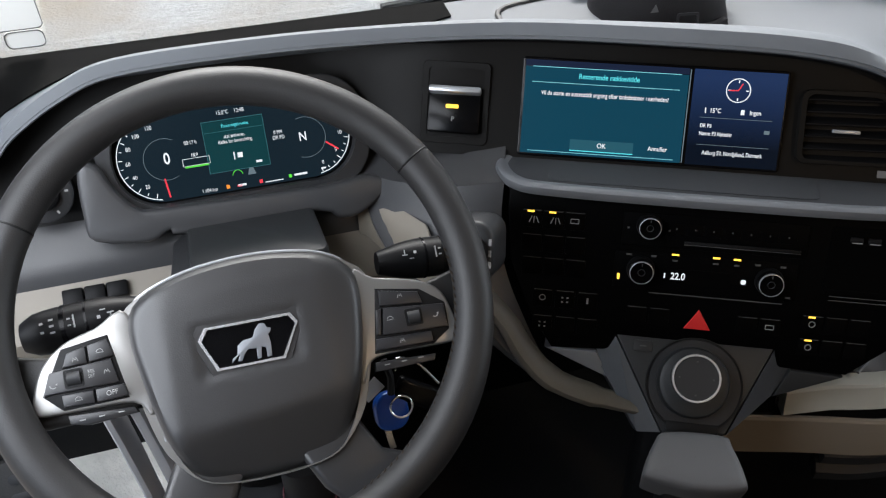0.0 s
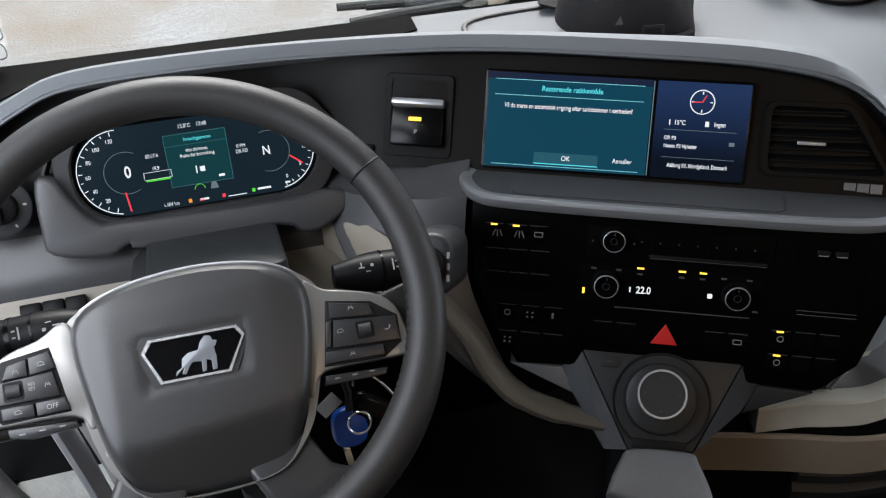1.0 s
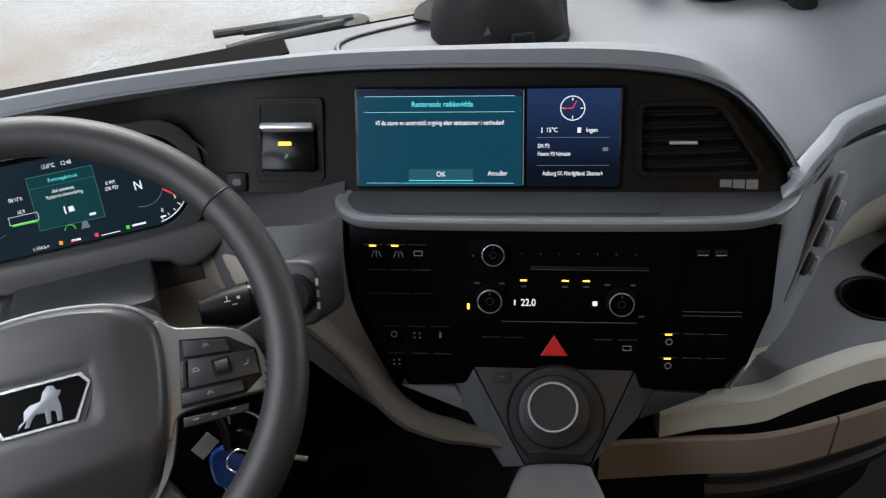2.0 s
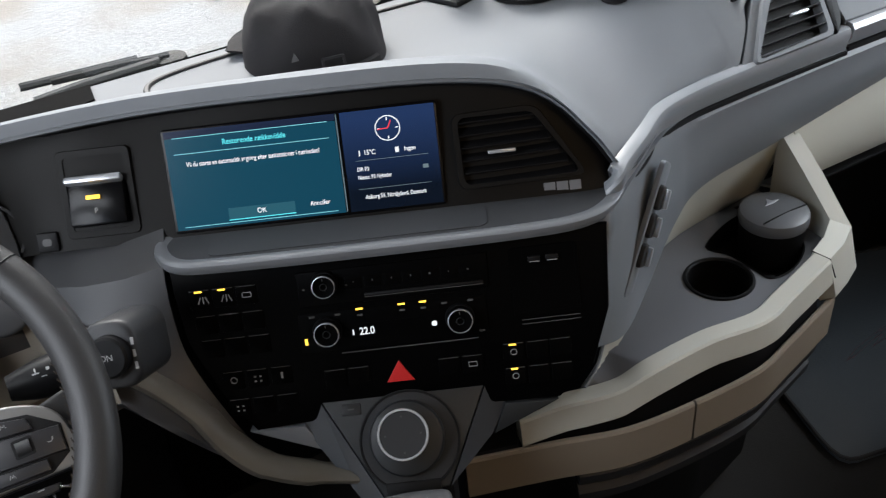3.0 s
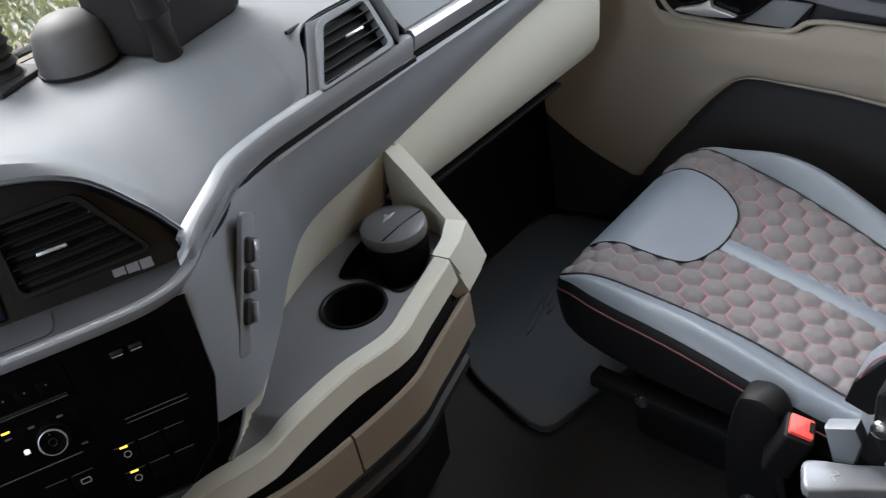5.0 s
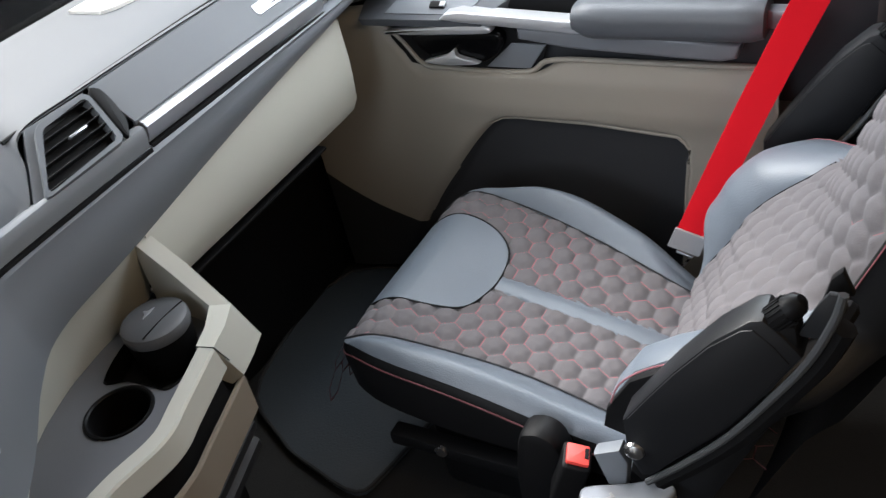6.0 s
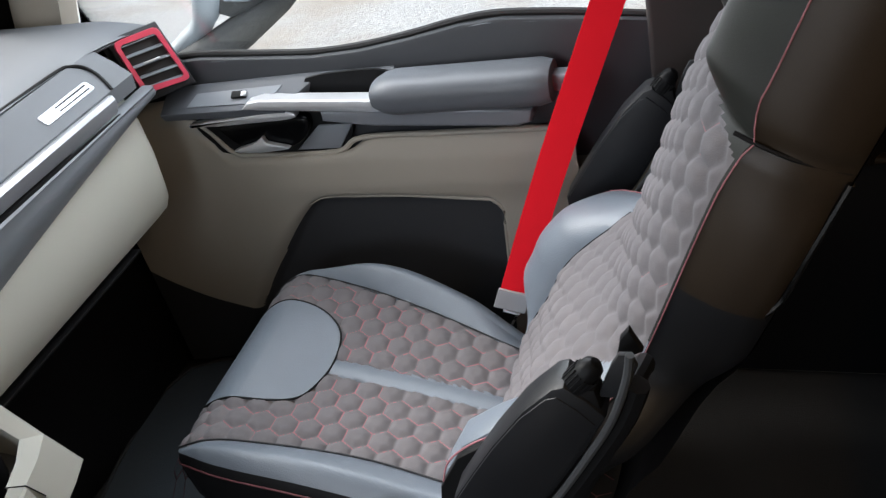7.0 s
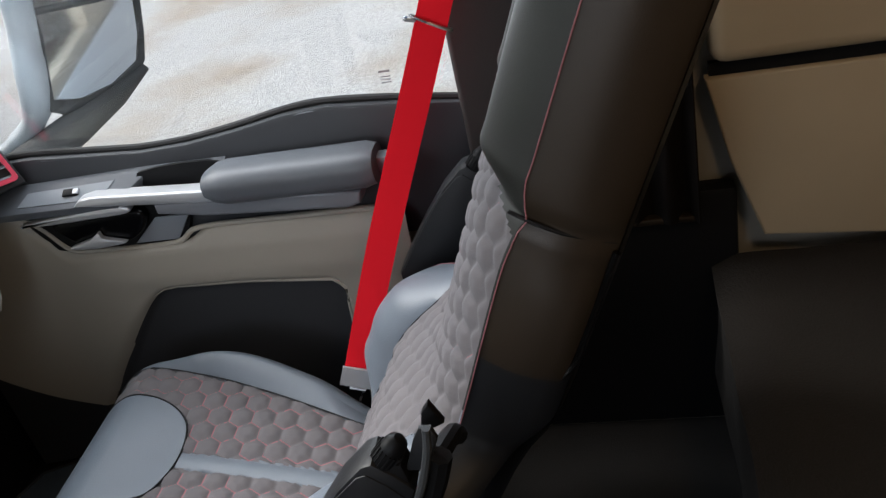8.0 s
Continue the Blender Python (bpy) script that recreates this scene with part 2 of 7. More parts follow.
def run(path, section):
    """A moulding along a path: (outward, up) pairs for its section."""
    rows = []
    for i, p in enumerate(path):
        d = path[min(i + 1, len(path) - 1)] - path[max(i - 1, 0)]
        n = Vector((d.y, -d.x, 0)).normalized()
        rows.append([p + n * o + Z * u for o, u in section])
    return grid(rows, close_v=True, cap=True)


def lathe(profile, m, n=32):
    """A turned form, left open where its profile ends off the axis."""
    rows = [[m @ Vector((r * math.cos(2 * math.pi * k / n), r * math.sin(2 * math.pi * k / n), z)) for k in range(n)] for r, z in [(0.00004 if p[0] <= 0.0011 else p[0], p[1]) for p in profile]]
    return grid(rows, close_v=True)


def words(body, size, m, mat, parent, name="lettering", align="CENTER", squeeze=1.0, bold=0.0):
    cu = bpy.data.curves.new(name, "FONT")
    cu.body, cu.size, cu.align_x, cu.align_y, cu.offset = body, size, align, "CENTER", bold
    ob = bpy.data.objects.new("tmp", cu)
    me = bpy.data.meshes.new_from_object(ob)
    bpy.data.objects.remove(ob)
    bm = bmesh.new()
    bm.from_mesh(me)
    bpy.data.meshes.remove(me)
    bmesh.ops.transform(bm, matrix=m @ Matrix.Diagonal((squeeze, 1, 1, 1)), verts=bm.verts[:])
    return part(name, bm, mat, parent)


# frames of the turned centre console, the cluster and the wheel
CA = radians(25.5)
CU, CW = Vector((math.cos(CA), -math.sin(CA), 0)), Vector((math.sin(CA), math.cos(CA), 0))
CO = Vector((0.5, 0.80, 0))
Z = Vector((0, 0, 1))


def con(u, w, z):
    return CO + CU * u + CW * w + Z * z


def leaning(lean, w0, z0):
    v = CW * math.sin(radians(lean)) + Z * math.cos(radians(lean))
    n = CU.cross(v)

    def at(u, z, off=0.0, turn=0.0):
        o = con(u, w0 + math.tan(radians(lean)) * (z - z0), z) + n * off
        return axes(o, CU, v, n) @ pose(0, 0, 0, 0, 0, turn)
    return at


UP = leaning(26, 0.0, 0.755)
LO = leaning(20, -0.116, 0.59)
KA = radians(26)


def CL(x, v, off=0.0):
    n = Vector((0, -math.cos(KA), math.sin(KA)))
    up = Vector((0, math.sin(KA), math.cos(KA)))
    return axes(Vector((x, 0.97, 0.70)) + up * v + n * off, Vector((1, 0, 0)), up, n)


WA = radians(43.9)
WN, WE = Vector((0, -math.sin(WA), math.cos(WA))), Vector((0, math.cos(WA), math.sin(WA)))
WC = Vector((0.0, 0.6286, 0.7297))


def WH(a, b, off=0.0, turn=0.0):
    return axes(WC + Vector((a, 0, 0)) + WE * b + WN * off, Vector((1, 0, 0)), WE, WN) @ pose(0, 0, 0, 0, 0, turn)


def smooth(t):
    t = min(1, max(0, t))
    return t * t * (3 - 2 * t)


def lerp(a, b, t):
    return a + (b - a) * t


def along(keys, v):
    """A smooth curve through (place, value) keys."""
    k = keys
    if v <= k[0][0]:
        return k[0][1]
    for i in range(len(k) - 1):
        (a, p), (b, q) = k[i], k[i + 1]
        if v <= b:
            m0 = (q - k[i - 1][1]) / (b - k[i - 1][0]) if i else (q - p) / (b - a)
            m1 = (k[i + 2][1] - p) / (k[i + 2][0] - a) if i + 2 < len(k) else (q - p) / (b - a)
            t, h = (v - a) / (b - a), b - a
            return (2 * t ** 3 - 3 * t * t + 1) * p + (t ** 3 - 2 * t * t + t) * h * m0 + (3 * t * t - 2 * t ** 3) * q + (t ** 3 - t * t) * h * m1
    return k[-1][1]


def in_outline(x, y, pts):
    """Whether a point lies inside a closed outline."""
    odd = False
    for (ax, ay), (bx, by) in zip(pts, pts[1:] + pts[:1]):
        if (ay > y) != (by > y) and x < ax + (y - ay) / (by - ay) * (bx - ax):
            odd = not odd
    return odd

# ---- the shell of the cab and the ground outside ----
def wall_with_hole(name, outer, inner, m, depth, mat, label):
    ob = part(name, ring_plate(outer, inner, m, depth), mat)
    return tagged(ob, label, "wall", kind="structure")


XL, XR, YB, ZT = -0.46, 1.90, -1.15, 1.72
tagged(part("floor", block(XR - XL + 0.1, 2.4, 0.04, pose(0.72, 0.0, -0.024), 0), CARPET), "dark cab floor covered in black carpet", "floor", kind="structure")
tagged(part("ceiling", block(XR - XL + 0.12, 2.3, 0.04, pose(0.72, -0.1, ZT + 0.02), 0), LINER), "light fabric-lined cab ceiling", "ceiling", kind="structure")
tagged(part("wall_rear", block(XR - XL + 0.12, 0.04, ZT, pose(0.72, YB - 0.02, ZT / 2), 0), WALLM), "beige rear wall of the sleeper cab", "wall", kind="structure")
tagged(part("wall_front", block(XR - XL + 0.12, 0.04, 0.74, pose(0.72, 1.13, 0.37), 0), BLACK), "black bulkhead below the windscreen", "wall", kind="structure")

side = axes(Vector((XR + 0.01, 0, 0)), Vector((0, 1, 0)), Z, Vector((1, 0, 0)))


def side_outline(front):
    return [(front, 0.0), (front, 0.75), (front - 0.22, ZT), (-0.3, ZT), (YB, ZT), (YB, 0.9), (YB, 0.0), (0, 0)]


hole = [(0.96, 0.66), (0.96, 0.70), (0.70, 1.42), (0.35, 1.47), (-0.12, 1.47), (-0.16, 0.9), (-0.16, 0.66), (0.3, 0.66)]
wall_with_hole("wall_right", side_outline(1.15), hole, side, 0.05, BEIGE_D, "passenger side wall round the door window")
side_l = axes(Vector((XL - 0.01, 0, 0)), Vector((0, 1, 0)), Z, Vector((1, 0, 0)))
hole_l = [(0.96, 0.05), (0.96, 0.70), (0.70, 1.42), (0.35, 1.47), (-0.12, 1.47), (-0.16, 0.9), (-0.16, 0.05), (0.3, 0.05)]
wall_with_hole("wall_left", side_outline(1.15), hole_l, side_l, 0.05, CHAR, "driver side wall round the open doorway")

front_m = axes(Vector((0.72, 1.10, 0.77)), Vector((1, 0, 0)), Vector((0, -0.30, 0.954)), Vector((0, -0.954, -0.30)))
ws = part("window_1", slab([(-1.16, 0.0), (1.16, 0.0), (1.10, 0.80), (-1.10, 0.80)], front_m, 0.005), GLASS)
tagged(ws, "large windscreen of clear glass", "window", kind="structure")
ws.visible_shadow = False
part("trim", ring_plate([(-1.22, -0.05), (1.22, -0.05), (1.20, 1.0), (-1.20, 1.0)], [(-1.12, 0.022), (1.12, 0.022), (1.05, 0.78), (-1.05, 0.78)], front_m @ pose(0, 0, 0.012), 0.02), FELT)
tagged(bpy.data.objects["trim"], "black surround of the windscreen", "trim", kind="structure")
wd = part("window_2", slab([(-0.14, 0.64), (0.95, 0.64), (0.69, 1.44), (0.35, 1.49), (-0.14, 1.49)], axes(Vector((1.885, 0, 0)), Vector((0, 1, 0)), Z, Vector((1, 0, 0))), 0.004), GLASS)
tagged(wd, "passenger door window, closed clear glass", "window", kind="structure")
wd.visible_shadow = False

GROUND = material("wet_concrete_ground", (0.45, 0.445, 0.425), 0.9, grain=1.0, grain_size=0.02, vary=0.6, patch=0.035)
gnt = GROUND.node_tree
gco, gno, gra, gmx = [gnt.nodes.new(k) for k in ("ShaderNodeTexCoord", "ShaderNodeTexNoise", "ShaderNodeMapRange", "ShaderNodeMix")]
gno.inputs["Scale"].default_value, gno.inputs["Detail"].default_value = 0.55, 6
gra.inputs[1].default_value, gra.inputs[2].default_value = 0.44, 0.62
gmx.data_type = "RGBA"
gmx.inputs[7].default_value = (0.35, 0.295, 0.225, 1)
old = gnt.nodes["Principled BSDF"].inputs["Base Color"].links[0].from_socket
gnt.links.new(gco.outputs["Object"], gno.inputs["Vector"])
gnt.links.new(gno.outputs["Fac"], gra.inputs[0])
gnt.links.new(gra.outputs[0], gmx.inputs[0])
gnt.links.new(old, gmx.inputs[6])
gnt.links.new(gmx.outputs[2], gnt.nodes["Principled BSDF"].inputs["Base Color"])
tagged(part("ground", slab([(400, 400), (-400, 400), (-400, -400), (400, -400)], pose(0, 0, -1.25), 0.5), GROUND), "pale sandy concrete yard outside the truck", "ground", kind="structure")

GRASS = material("rough_grass", (0.46, 0.46, 0.20), 0.9, grain=0.8, grain_size=0.02, vary=0.5, patch=0.15)
rng = random.Random(4)
bm = bmesh.new()
for k in range(9000):
    x, y = rng.uniform(1.9, 8.5), rng.uniform(7.2, 11.5)
    if noise.noise(Vector((x * 0.7, y * 0.7, 0))) < -0.12:
        continue
    h, w, a = rng.uniform(0.04, 0.11), rng.uniform(0.012, 0.03), rng.uniform(0, 6.28)
    dx, dy = w * math.cos(a), w * math.sin(a)
    lx, ly = rng.uniform(-0.06, 0.06), rng.uniform(-0.06, 0.06)
    vs = [bm.verts.new(p) for p in ((x - dx, y - dy, -1.25), (x + dx, y + dy, -1.25), (x + dx * 0.6 + lx * 0.5, y + dy * 0.6 + ly * 0.5, -1.25 + h * 0.6), (x + lx, y + ly, -1.25 + h))]
    bm.faces.new((vs[0], vs[1], vs[2]))
    bm.faces.new((vs[0], vs[2], vs[3]))
tagged(part("grass", bm, GRASS), "rough yellow-green grass at the yard's edge", "grass", kind="stuff")

# ---- dashboard ----
dash = thing("dashboard", (0.6, 0.95, 0.0), "grey and beige truck dashboard turned towards the driver", "dashboard")

LIP = [(-0.45, 0.90, 0.69), (-0.27, 0.94, 0.722), (-0.207, 0.95, 0.769), (-0.150, 0.95, 0.804), (-0.088, 0.952, 0.824), (0.047, 0.950, 0.828), (0.19, 0.930, 0.831),
       (0.345, 0.885, 0.836), (0.503, 0.811, 0.838), (0.645, 0.742, 0.834), (0.725, 0.695, 0.815), (0.768, 0.655, 0.765), (0.795, 0.632, 0.722)]
EDGE = [(0.845, 0.655, 0.724), (0.917, 0.702, 0.727), (0.99, 0.722, 0.731), (1.030, 0.722, 0.732), (1.046, 0.724, 0.738), (1.080, 0.752, 0.766), (1.114, 0.784, 0.792), (1.22, 0.790, 0.793), (1.45, 0.788, 0.792), (1.72, 0.775, 0.788), (1.84, 0.72, 0.78)]
BACKX = [-0.47, -0.29, -0.21, -0.14, -0.06, 0.07, 0.20, 0.36, 0.53, 0.69, 0.80, 0.88, 0.94, 1.00, 1.05, 1.09, 1.11, 1.125, 1.145, 1.165, 1.27, 1.48, 1.74, 1.86]
front_line = spline(LIP + EDGE, 5)
back_line = spline([(x, 1.085, 0.0) for x in BACKX], 5)
NL = (len(LIP) - 1) * 5
pad_rows = []
for i, (f, b) in enumerate(zip(front_line, back_line)):
    hood = 1 - smooth((i - NL + 14) / 14)
    row = [f + Vector((0, 0.006, -0.004))]
    for j in range(19):
        t = (j / 18) ** 1.6
        p = f.lerp(Vector((b.x, b.y, 0)), t)
        d = (p - f).length
        rise = 0.013 * hood * smooth(d / 0.02)
        g = lerp(1 - smooth(t / 0.62), 1 - smooth((t - 0.06) / 0.36), hood)
        s = min(1, max(0, (p.y - f.y) / max(0.02, 0.838 - f.y)))
        face = lerp(f.z, 0.797, 1 - (1 - s) ** 1.5) - 0.012 * math.exp(-((d - 0.020) / 0.011) ** 2) * smooth((1.06 - f.x) / 0.05)
        p.z = lerp(face, 0.797 + (f.z + rise - 0.797) * g, hood)
        row.append(p)
    pad_rows.append(row)
part("top_pad", sheet(pad_rows, 0.004), DASH, dash, "soft light grey dash top")

# dark soffit and fascia under the hood
sof, fas = [], []
for i, f in enumerate(front_line[5:NL + 1]):
    s = i / (NL - 5)
    inner = f + lerp(Vector((0, 0.085, -0.025)), -UP(0, 0.755).col[2].to_3d() * 0.030 - Z * 0.006, smooth((f.x - 0.12) / 0.16))
    sof.append([f + Vector((0, 0.006, -0.004)), f + Vector((0.0, 0.012, -0.006)), inner])
    if f.x < 0.155:
        low = Vector((f.x, 1.00 + math.tan(KA) * -0.09, 0.61))
    else:
        low = con((f - CO).dot(CU), math.tan(radians(26)) * -0.057, 0.698)
        low = low.lerp(Vector((f.x, 0.98, 0.66)), 1 - smooth((f.x - 0.155) / 0.06))
    if f.z < 0.80 and f.x > 0.6:
        low = low.lerp(con(0.318, -0.022, 0.70), smooth((0.80 - f.z) / 0.07))
    fas.append([inner.lerp(low, k / 6) for k in range(7)])
part("hood_lining", shell(sof, 0.002), BLACK, dash, "dark underside of the hood")
part("fascia", shell(fas, 0.004), FASC, dash, "dark brown-black fascia")

# shelf under the display
sp = spline([(-0.172, -0.022), (-0.178, -0.050), (-0.155, -0.082), (-0.10, -0.090), (0.05, -0.092), (0.22, -0.090), (0.285, -0.080), (0.318, -0.055), (0.334, -0.026)], 5)
shelf_m = axes(CO + Z * 0.701, CU, CW, Z)
part("shelf", slab([(p[0], p[1]) for p in sp] + [(0.30, -0.02), (-0.15, -0.02)], shelf_m, 0.012, 0.003), SHELFTOP, dash, "satin grey shelf below the display")
LIPM = material("satin_shelf_lip", (0.14, 0.147, 0.158), 0.42, 0.35, vary=0.05)
part("shelf_rim", run([con(p[0], p[1], 0.7015) for p in sp], [(-0.012, -0.001), (-0.006, 0.0014), (0.0, 0.0012), (0.0030, -0.0010), (0.0042, -0.0050), (0.0030, -0.0105), (-0.002, -0.0135), (-0.010, -0.0135)]), LIPM, dash, "broad satin grey lip")
part("shelf_liner", slab(rrect(0.30, 0.042, 0.01), shelf_m @ pose(0.03, -0.055, 0.0012), 0.0012), SHELFTOP, dash, "recessed liner")

# lower black panel
LOW = [(-0.163, 0.694), (-0.163, 0.667), (-0.157, 0.611), (-0.133, 0.555), (-0.100, 0.507), (0.0, 0.512), (0.242, 0.507), (0.282, 0.54), (0.303, 0.601), (0.306, 0.69)]
m0 = LO(0, 0.59)
part("control_panel", slab([(u, (z - 0.59) / math.cos(radians(20))) for u, z in LOW], m0, 0.03, 0.004), PANEL, dash, "black control panel")

# grey lower dash left of the panel, with its rolled brown edge
left_edge = [LO(u - 0.004, z) @ Vector((0, 0, -0.006)) for u, z in spline([(-0.166, 0.695), (-0.166, 0.65), (-0.159, 0.60), (-0.136, 0.548), (-0.10, 0.49), (-0.05, 0.46)], 4)]
outer = spline([(0.17, 0.93, 0.66), (0.17, 0.90, 0.63), (0.18, 0.84, 0.60), (0.215, 0.78, 0.575), (0.29, 0.74, 0.50), (0.36, 0.70, 0.44)], 4)
rows = []
for a, b in zip(left_edge, outer):
    a, b = Vector(a), Vector(b)
    mid = a.lerp(b, 0.5) + Vector((-0.01, -0.018, 0.0))
    rows.append([a, a.lerp(mid, 0.5) + Vector((0, -0.006, 0)), mid, mid.lerp(b, 0.5) + Vector((-0.003, -0.004, 0)), b, b + Vector((0, 0.05, -0.02))])
rows.insert(0, [p + Vector((0.010, 0.025, 0.006)) for p in rows[0]])
rows.insert(0, [p + Vector((0.012, 0.03, 0.02)) for p in rows[0]])
part("knee_panel", shell(rows, 0.004), LOWGREY, dash, "charcoal knee panel beside the console")
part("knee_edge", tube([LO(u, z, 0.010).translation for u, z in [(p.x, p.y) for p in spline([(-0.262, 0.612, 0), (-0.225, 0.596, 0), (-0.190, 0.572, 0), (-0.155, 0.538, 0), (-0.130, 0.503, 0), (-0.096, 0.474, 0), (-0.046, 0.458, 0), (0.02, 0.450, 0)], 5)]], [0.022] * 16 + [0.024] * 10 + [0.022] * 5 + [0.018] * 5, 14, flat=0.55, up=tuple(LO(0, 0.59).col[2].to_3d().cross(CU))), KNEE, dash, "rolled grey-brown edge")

# slate band, satin strip and beige belly on the passenger side
TOPB = [(0.735, 0.622, 0.690), (0.748, 0.606, 0.692), (0.765, 0.612, 0.694), (0.80, 0.634, 0.697), (0.85, 0.663, 0.701), (0.917, 0.698, 0.703), (0.99, 0.714, 0.701), (1.15, 0.722, 0.699), (1.45, 0.722, 0.701), (1.76, 0.716, 0.705)]
LOWB = [(0.694, 0.608, 0.550), (0.708, 0.590, 0.540), (0.735, 0.598, 0.522), (0.79, 0.62, 0.500), (0.86, 0.664, 0.51), (0.93, 0.70, 0.555), (1.00, 0.724, 0.578), (1.15, 0.733, 0.593), (1.45, 0.733, 0.640), (1.77, 0.728, 0.682)]
tb, lb = spline(TOPB, 6), spline(LOWB, 6)
rows = []
for a, b in zip(tb, lb):
    out = Vector((-0.35, -0.94, 0)) if a.x < 0.95 else Vector((0, -1, 0))
    rows.append([a + Vector((0, 0.012, 0.0)), a, a.lerp(b, 0.08) + out * 0.006] + [a.lerp(b, k / 6) + out * 0.010 * math.sin(math.pi * k / 6) for k in range(1, 6)] + [b, b + Vector((0, 0.02, 0.0))])
part("slate_band", shell(rows, 0.003), BAND, dash, "slate grey band")
STRIP = spline([(0.764, 0.628, 0.706), (0.780, 0.621, 0.724), (0.800, 0.632, 0.731), (0.845, 0.656, 0.736), (0.892, 0.684, 0.739), (0.955, 0.701, 0.737), (1.03, 0.709, 0.735), (1.13, 0.714, 0.734), (1.237, 0.716, 0.734)], 6)
SECT = [(-0.020, -0.006), (-0.016, 0.0), (-0.006, 0.0012), (-0.001, -0.001), (0.0015, -0.006), (0.0, -0.017), (-0.004, -0.032), (-0.014, -0.034)]
part("corner_strip", run(STRIP, SECT), CORNER, dash, "satin grey corner moulding")
part("strip_groove", run(STRIP, [(-0.012, -0.0335), (0.0002, -0.0335), (0.0006, -0.0355), (0.0002, -0.0385), (-0.012, -0.0385)]), BLACK, dash, "dark groove under the moulding")
SILVER = [Vector((lerp(1.241, 1.665, k / 16), 0.716 - 0.006 * (k / 16) ** 2, 0.735)) for k in range(17)]
part("silver_strip", run(SILVER, [(-0.018, -0.004), (-0.012, 0.004), (-0.002, 0.003), (0.002, -0.004), (0.0, -0.016), (-0.006, -0.028), (-0.014, -0.030)]), SATIN, dash, "satin silver strip")
part("strip_groove", run(SILVER, [(-0.012, -0.0300), (-0.002, -0.0300), (-0.0015, -0.0335), (-0.002, -0.0360), (-0.012, -0.0360)]), BLACK, dash, "dark groove under the strip")
rows = []
for k in range(13):
    x = lerp(1.236, 1.735, k / 12)
    yy = 0.726 - 0.010 * (k / 12) ** 2
    rows.append([Vector((x, yy + 0.004, 0.716)), Vector((x, yy, 0.742)), Vector((x, yy + 0.03, 0.768)), Vector((x, yy + 0.06, 0.789)), Vector((x, yy + 0.066, 0.788))])
part("side_panel", shell(rows, 0.004), DASH, dash, "smooth light grey panel over the glove box")
BD = axes(Vector((1.600, 0.7445, 0.7585)), Vector((1, -0.02, 0)).normalized(), Vector((0, 0.74, 0.67)), Vector((0, -0.67, 0.74)))
part("badge", slab(rrect(0.122, 0.021, 0.006), BD @ pose(0, 0, 0.005), 0.006, 0.0012), SATIN, dash, "small silver badge plate")
for v in (-0.0042, 0.0042):
    part("badge_slot", slab(rrect(0.078, 0.0026, 0.0012), BD @ pose(0.014, v, 0.0056), 0.001), CHAR, dash)
rows = []
for k in range(17):
    x = lerp(1.178, 1.79, k / 16)
    zt = lerp(0.599, 0.684, k / 16)
    y0 = 0.737 + 0.075 * smooth((x - 1.69) / 0.11) ** 1.6
    rows.append([Vector((x, y0 + 0.02, zt + 0.004)), Vector((x, y0 - 0.002, zt)), Vector((x, y0 - 0.010, zt - 0.03)), Vector((x, y0 - 0.012, lerp(zt, 0.485, 0.5))), Vector((x, y0 - 0.006, 0.515)), Vector((x, y0 + 0.008, 0.490)), Vector((x, y0 + 0.05, 0.476))])
part("glove_box", shell(rows, 0.004), BEIGE, dash, "beige rounded glove box front")
part("glove_lip", block(0.50, 0.02, 0.006, pose(1.36, 0.758, 0.470), 0.002), BLACK, dash)
part("lower_bulkhead", block(1.0, 0.03, 0.5, pose(1.40, 0.98, 0.25), 0.01), BLACK, dash, "black footwell bulkhead")
part("seam_line", tube([(1.09, 0.79, 0.790), (1.22, 0.797, 0.791), (1.45, 0.797, 0.791)] + list(spline([(1.55, 0.793, 0.7915), (1.655, 0.785, 0.791), (1.676, 0.776, 0.788), (1.687, 0.762, 0.780), (1.688, 0.744, 0.767), (1.682, 0.727, 0.752), (1.677, 0.718, 0.743)], 5)), 0.0032, 6), BLACK, dash, "dark groove round the panel")
part("windscreen_ledge", slab([(1.44, 0.965), (1.46, 0.950), (1.56, 0.926), (1.62, 0.905), (1.655, 0.905), (1.675, 0.93), (1.70, 1.04), (1.44, 1.04)], pose(0, 0, 0.803), 0.008, 0.002), material("pale_ledge", (0.70, 0.69, 0.66), 0.6, grain=0.1, grain_size=0.003), dash, "pale ledge along the windscreen's foot")

# driver side lower dash
rows = []
for k in range(9):
    x = lerp(-0.46, 0.17, k / 8)
    rows.append([Vector((x, 0.955, 0.64)), Vector((x, 0.92, 0.615)), Vector((x, 0.91, 0.60)), Vector((x, 0.905, 0.575)), Vector((x, 0.93, 0.56))])
part("cluster_ledge", shell(rows, 0.004), LOWGREY, dash, "charcoal ledge below the cluster")
rows = []
for k in range(9):
    x = lerp(-0.46, 0.235, k / 8)
    rows.append([Vector((x, 0.925, 0.60)), Vector((x, 0.89, 0.575)), Vector((x, 0.865, 0.545)), Vector((x, 0.87, 0.50)), Vector((x, 0.90, 0.46))])
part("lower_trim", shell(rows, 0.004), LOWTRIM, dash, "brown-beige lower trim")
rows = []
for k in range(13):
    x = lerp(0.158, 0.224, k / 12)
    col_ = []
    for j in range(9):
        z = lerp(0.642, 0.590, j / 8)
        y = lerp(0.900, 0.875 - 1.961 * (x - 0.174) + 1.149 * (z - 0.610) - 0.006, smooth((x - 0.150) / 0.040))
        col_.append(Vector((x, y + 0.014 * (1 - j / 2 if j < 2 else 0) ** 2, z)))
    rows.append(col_)
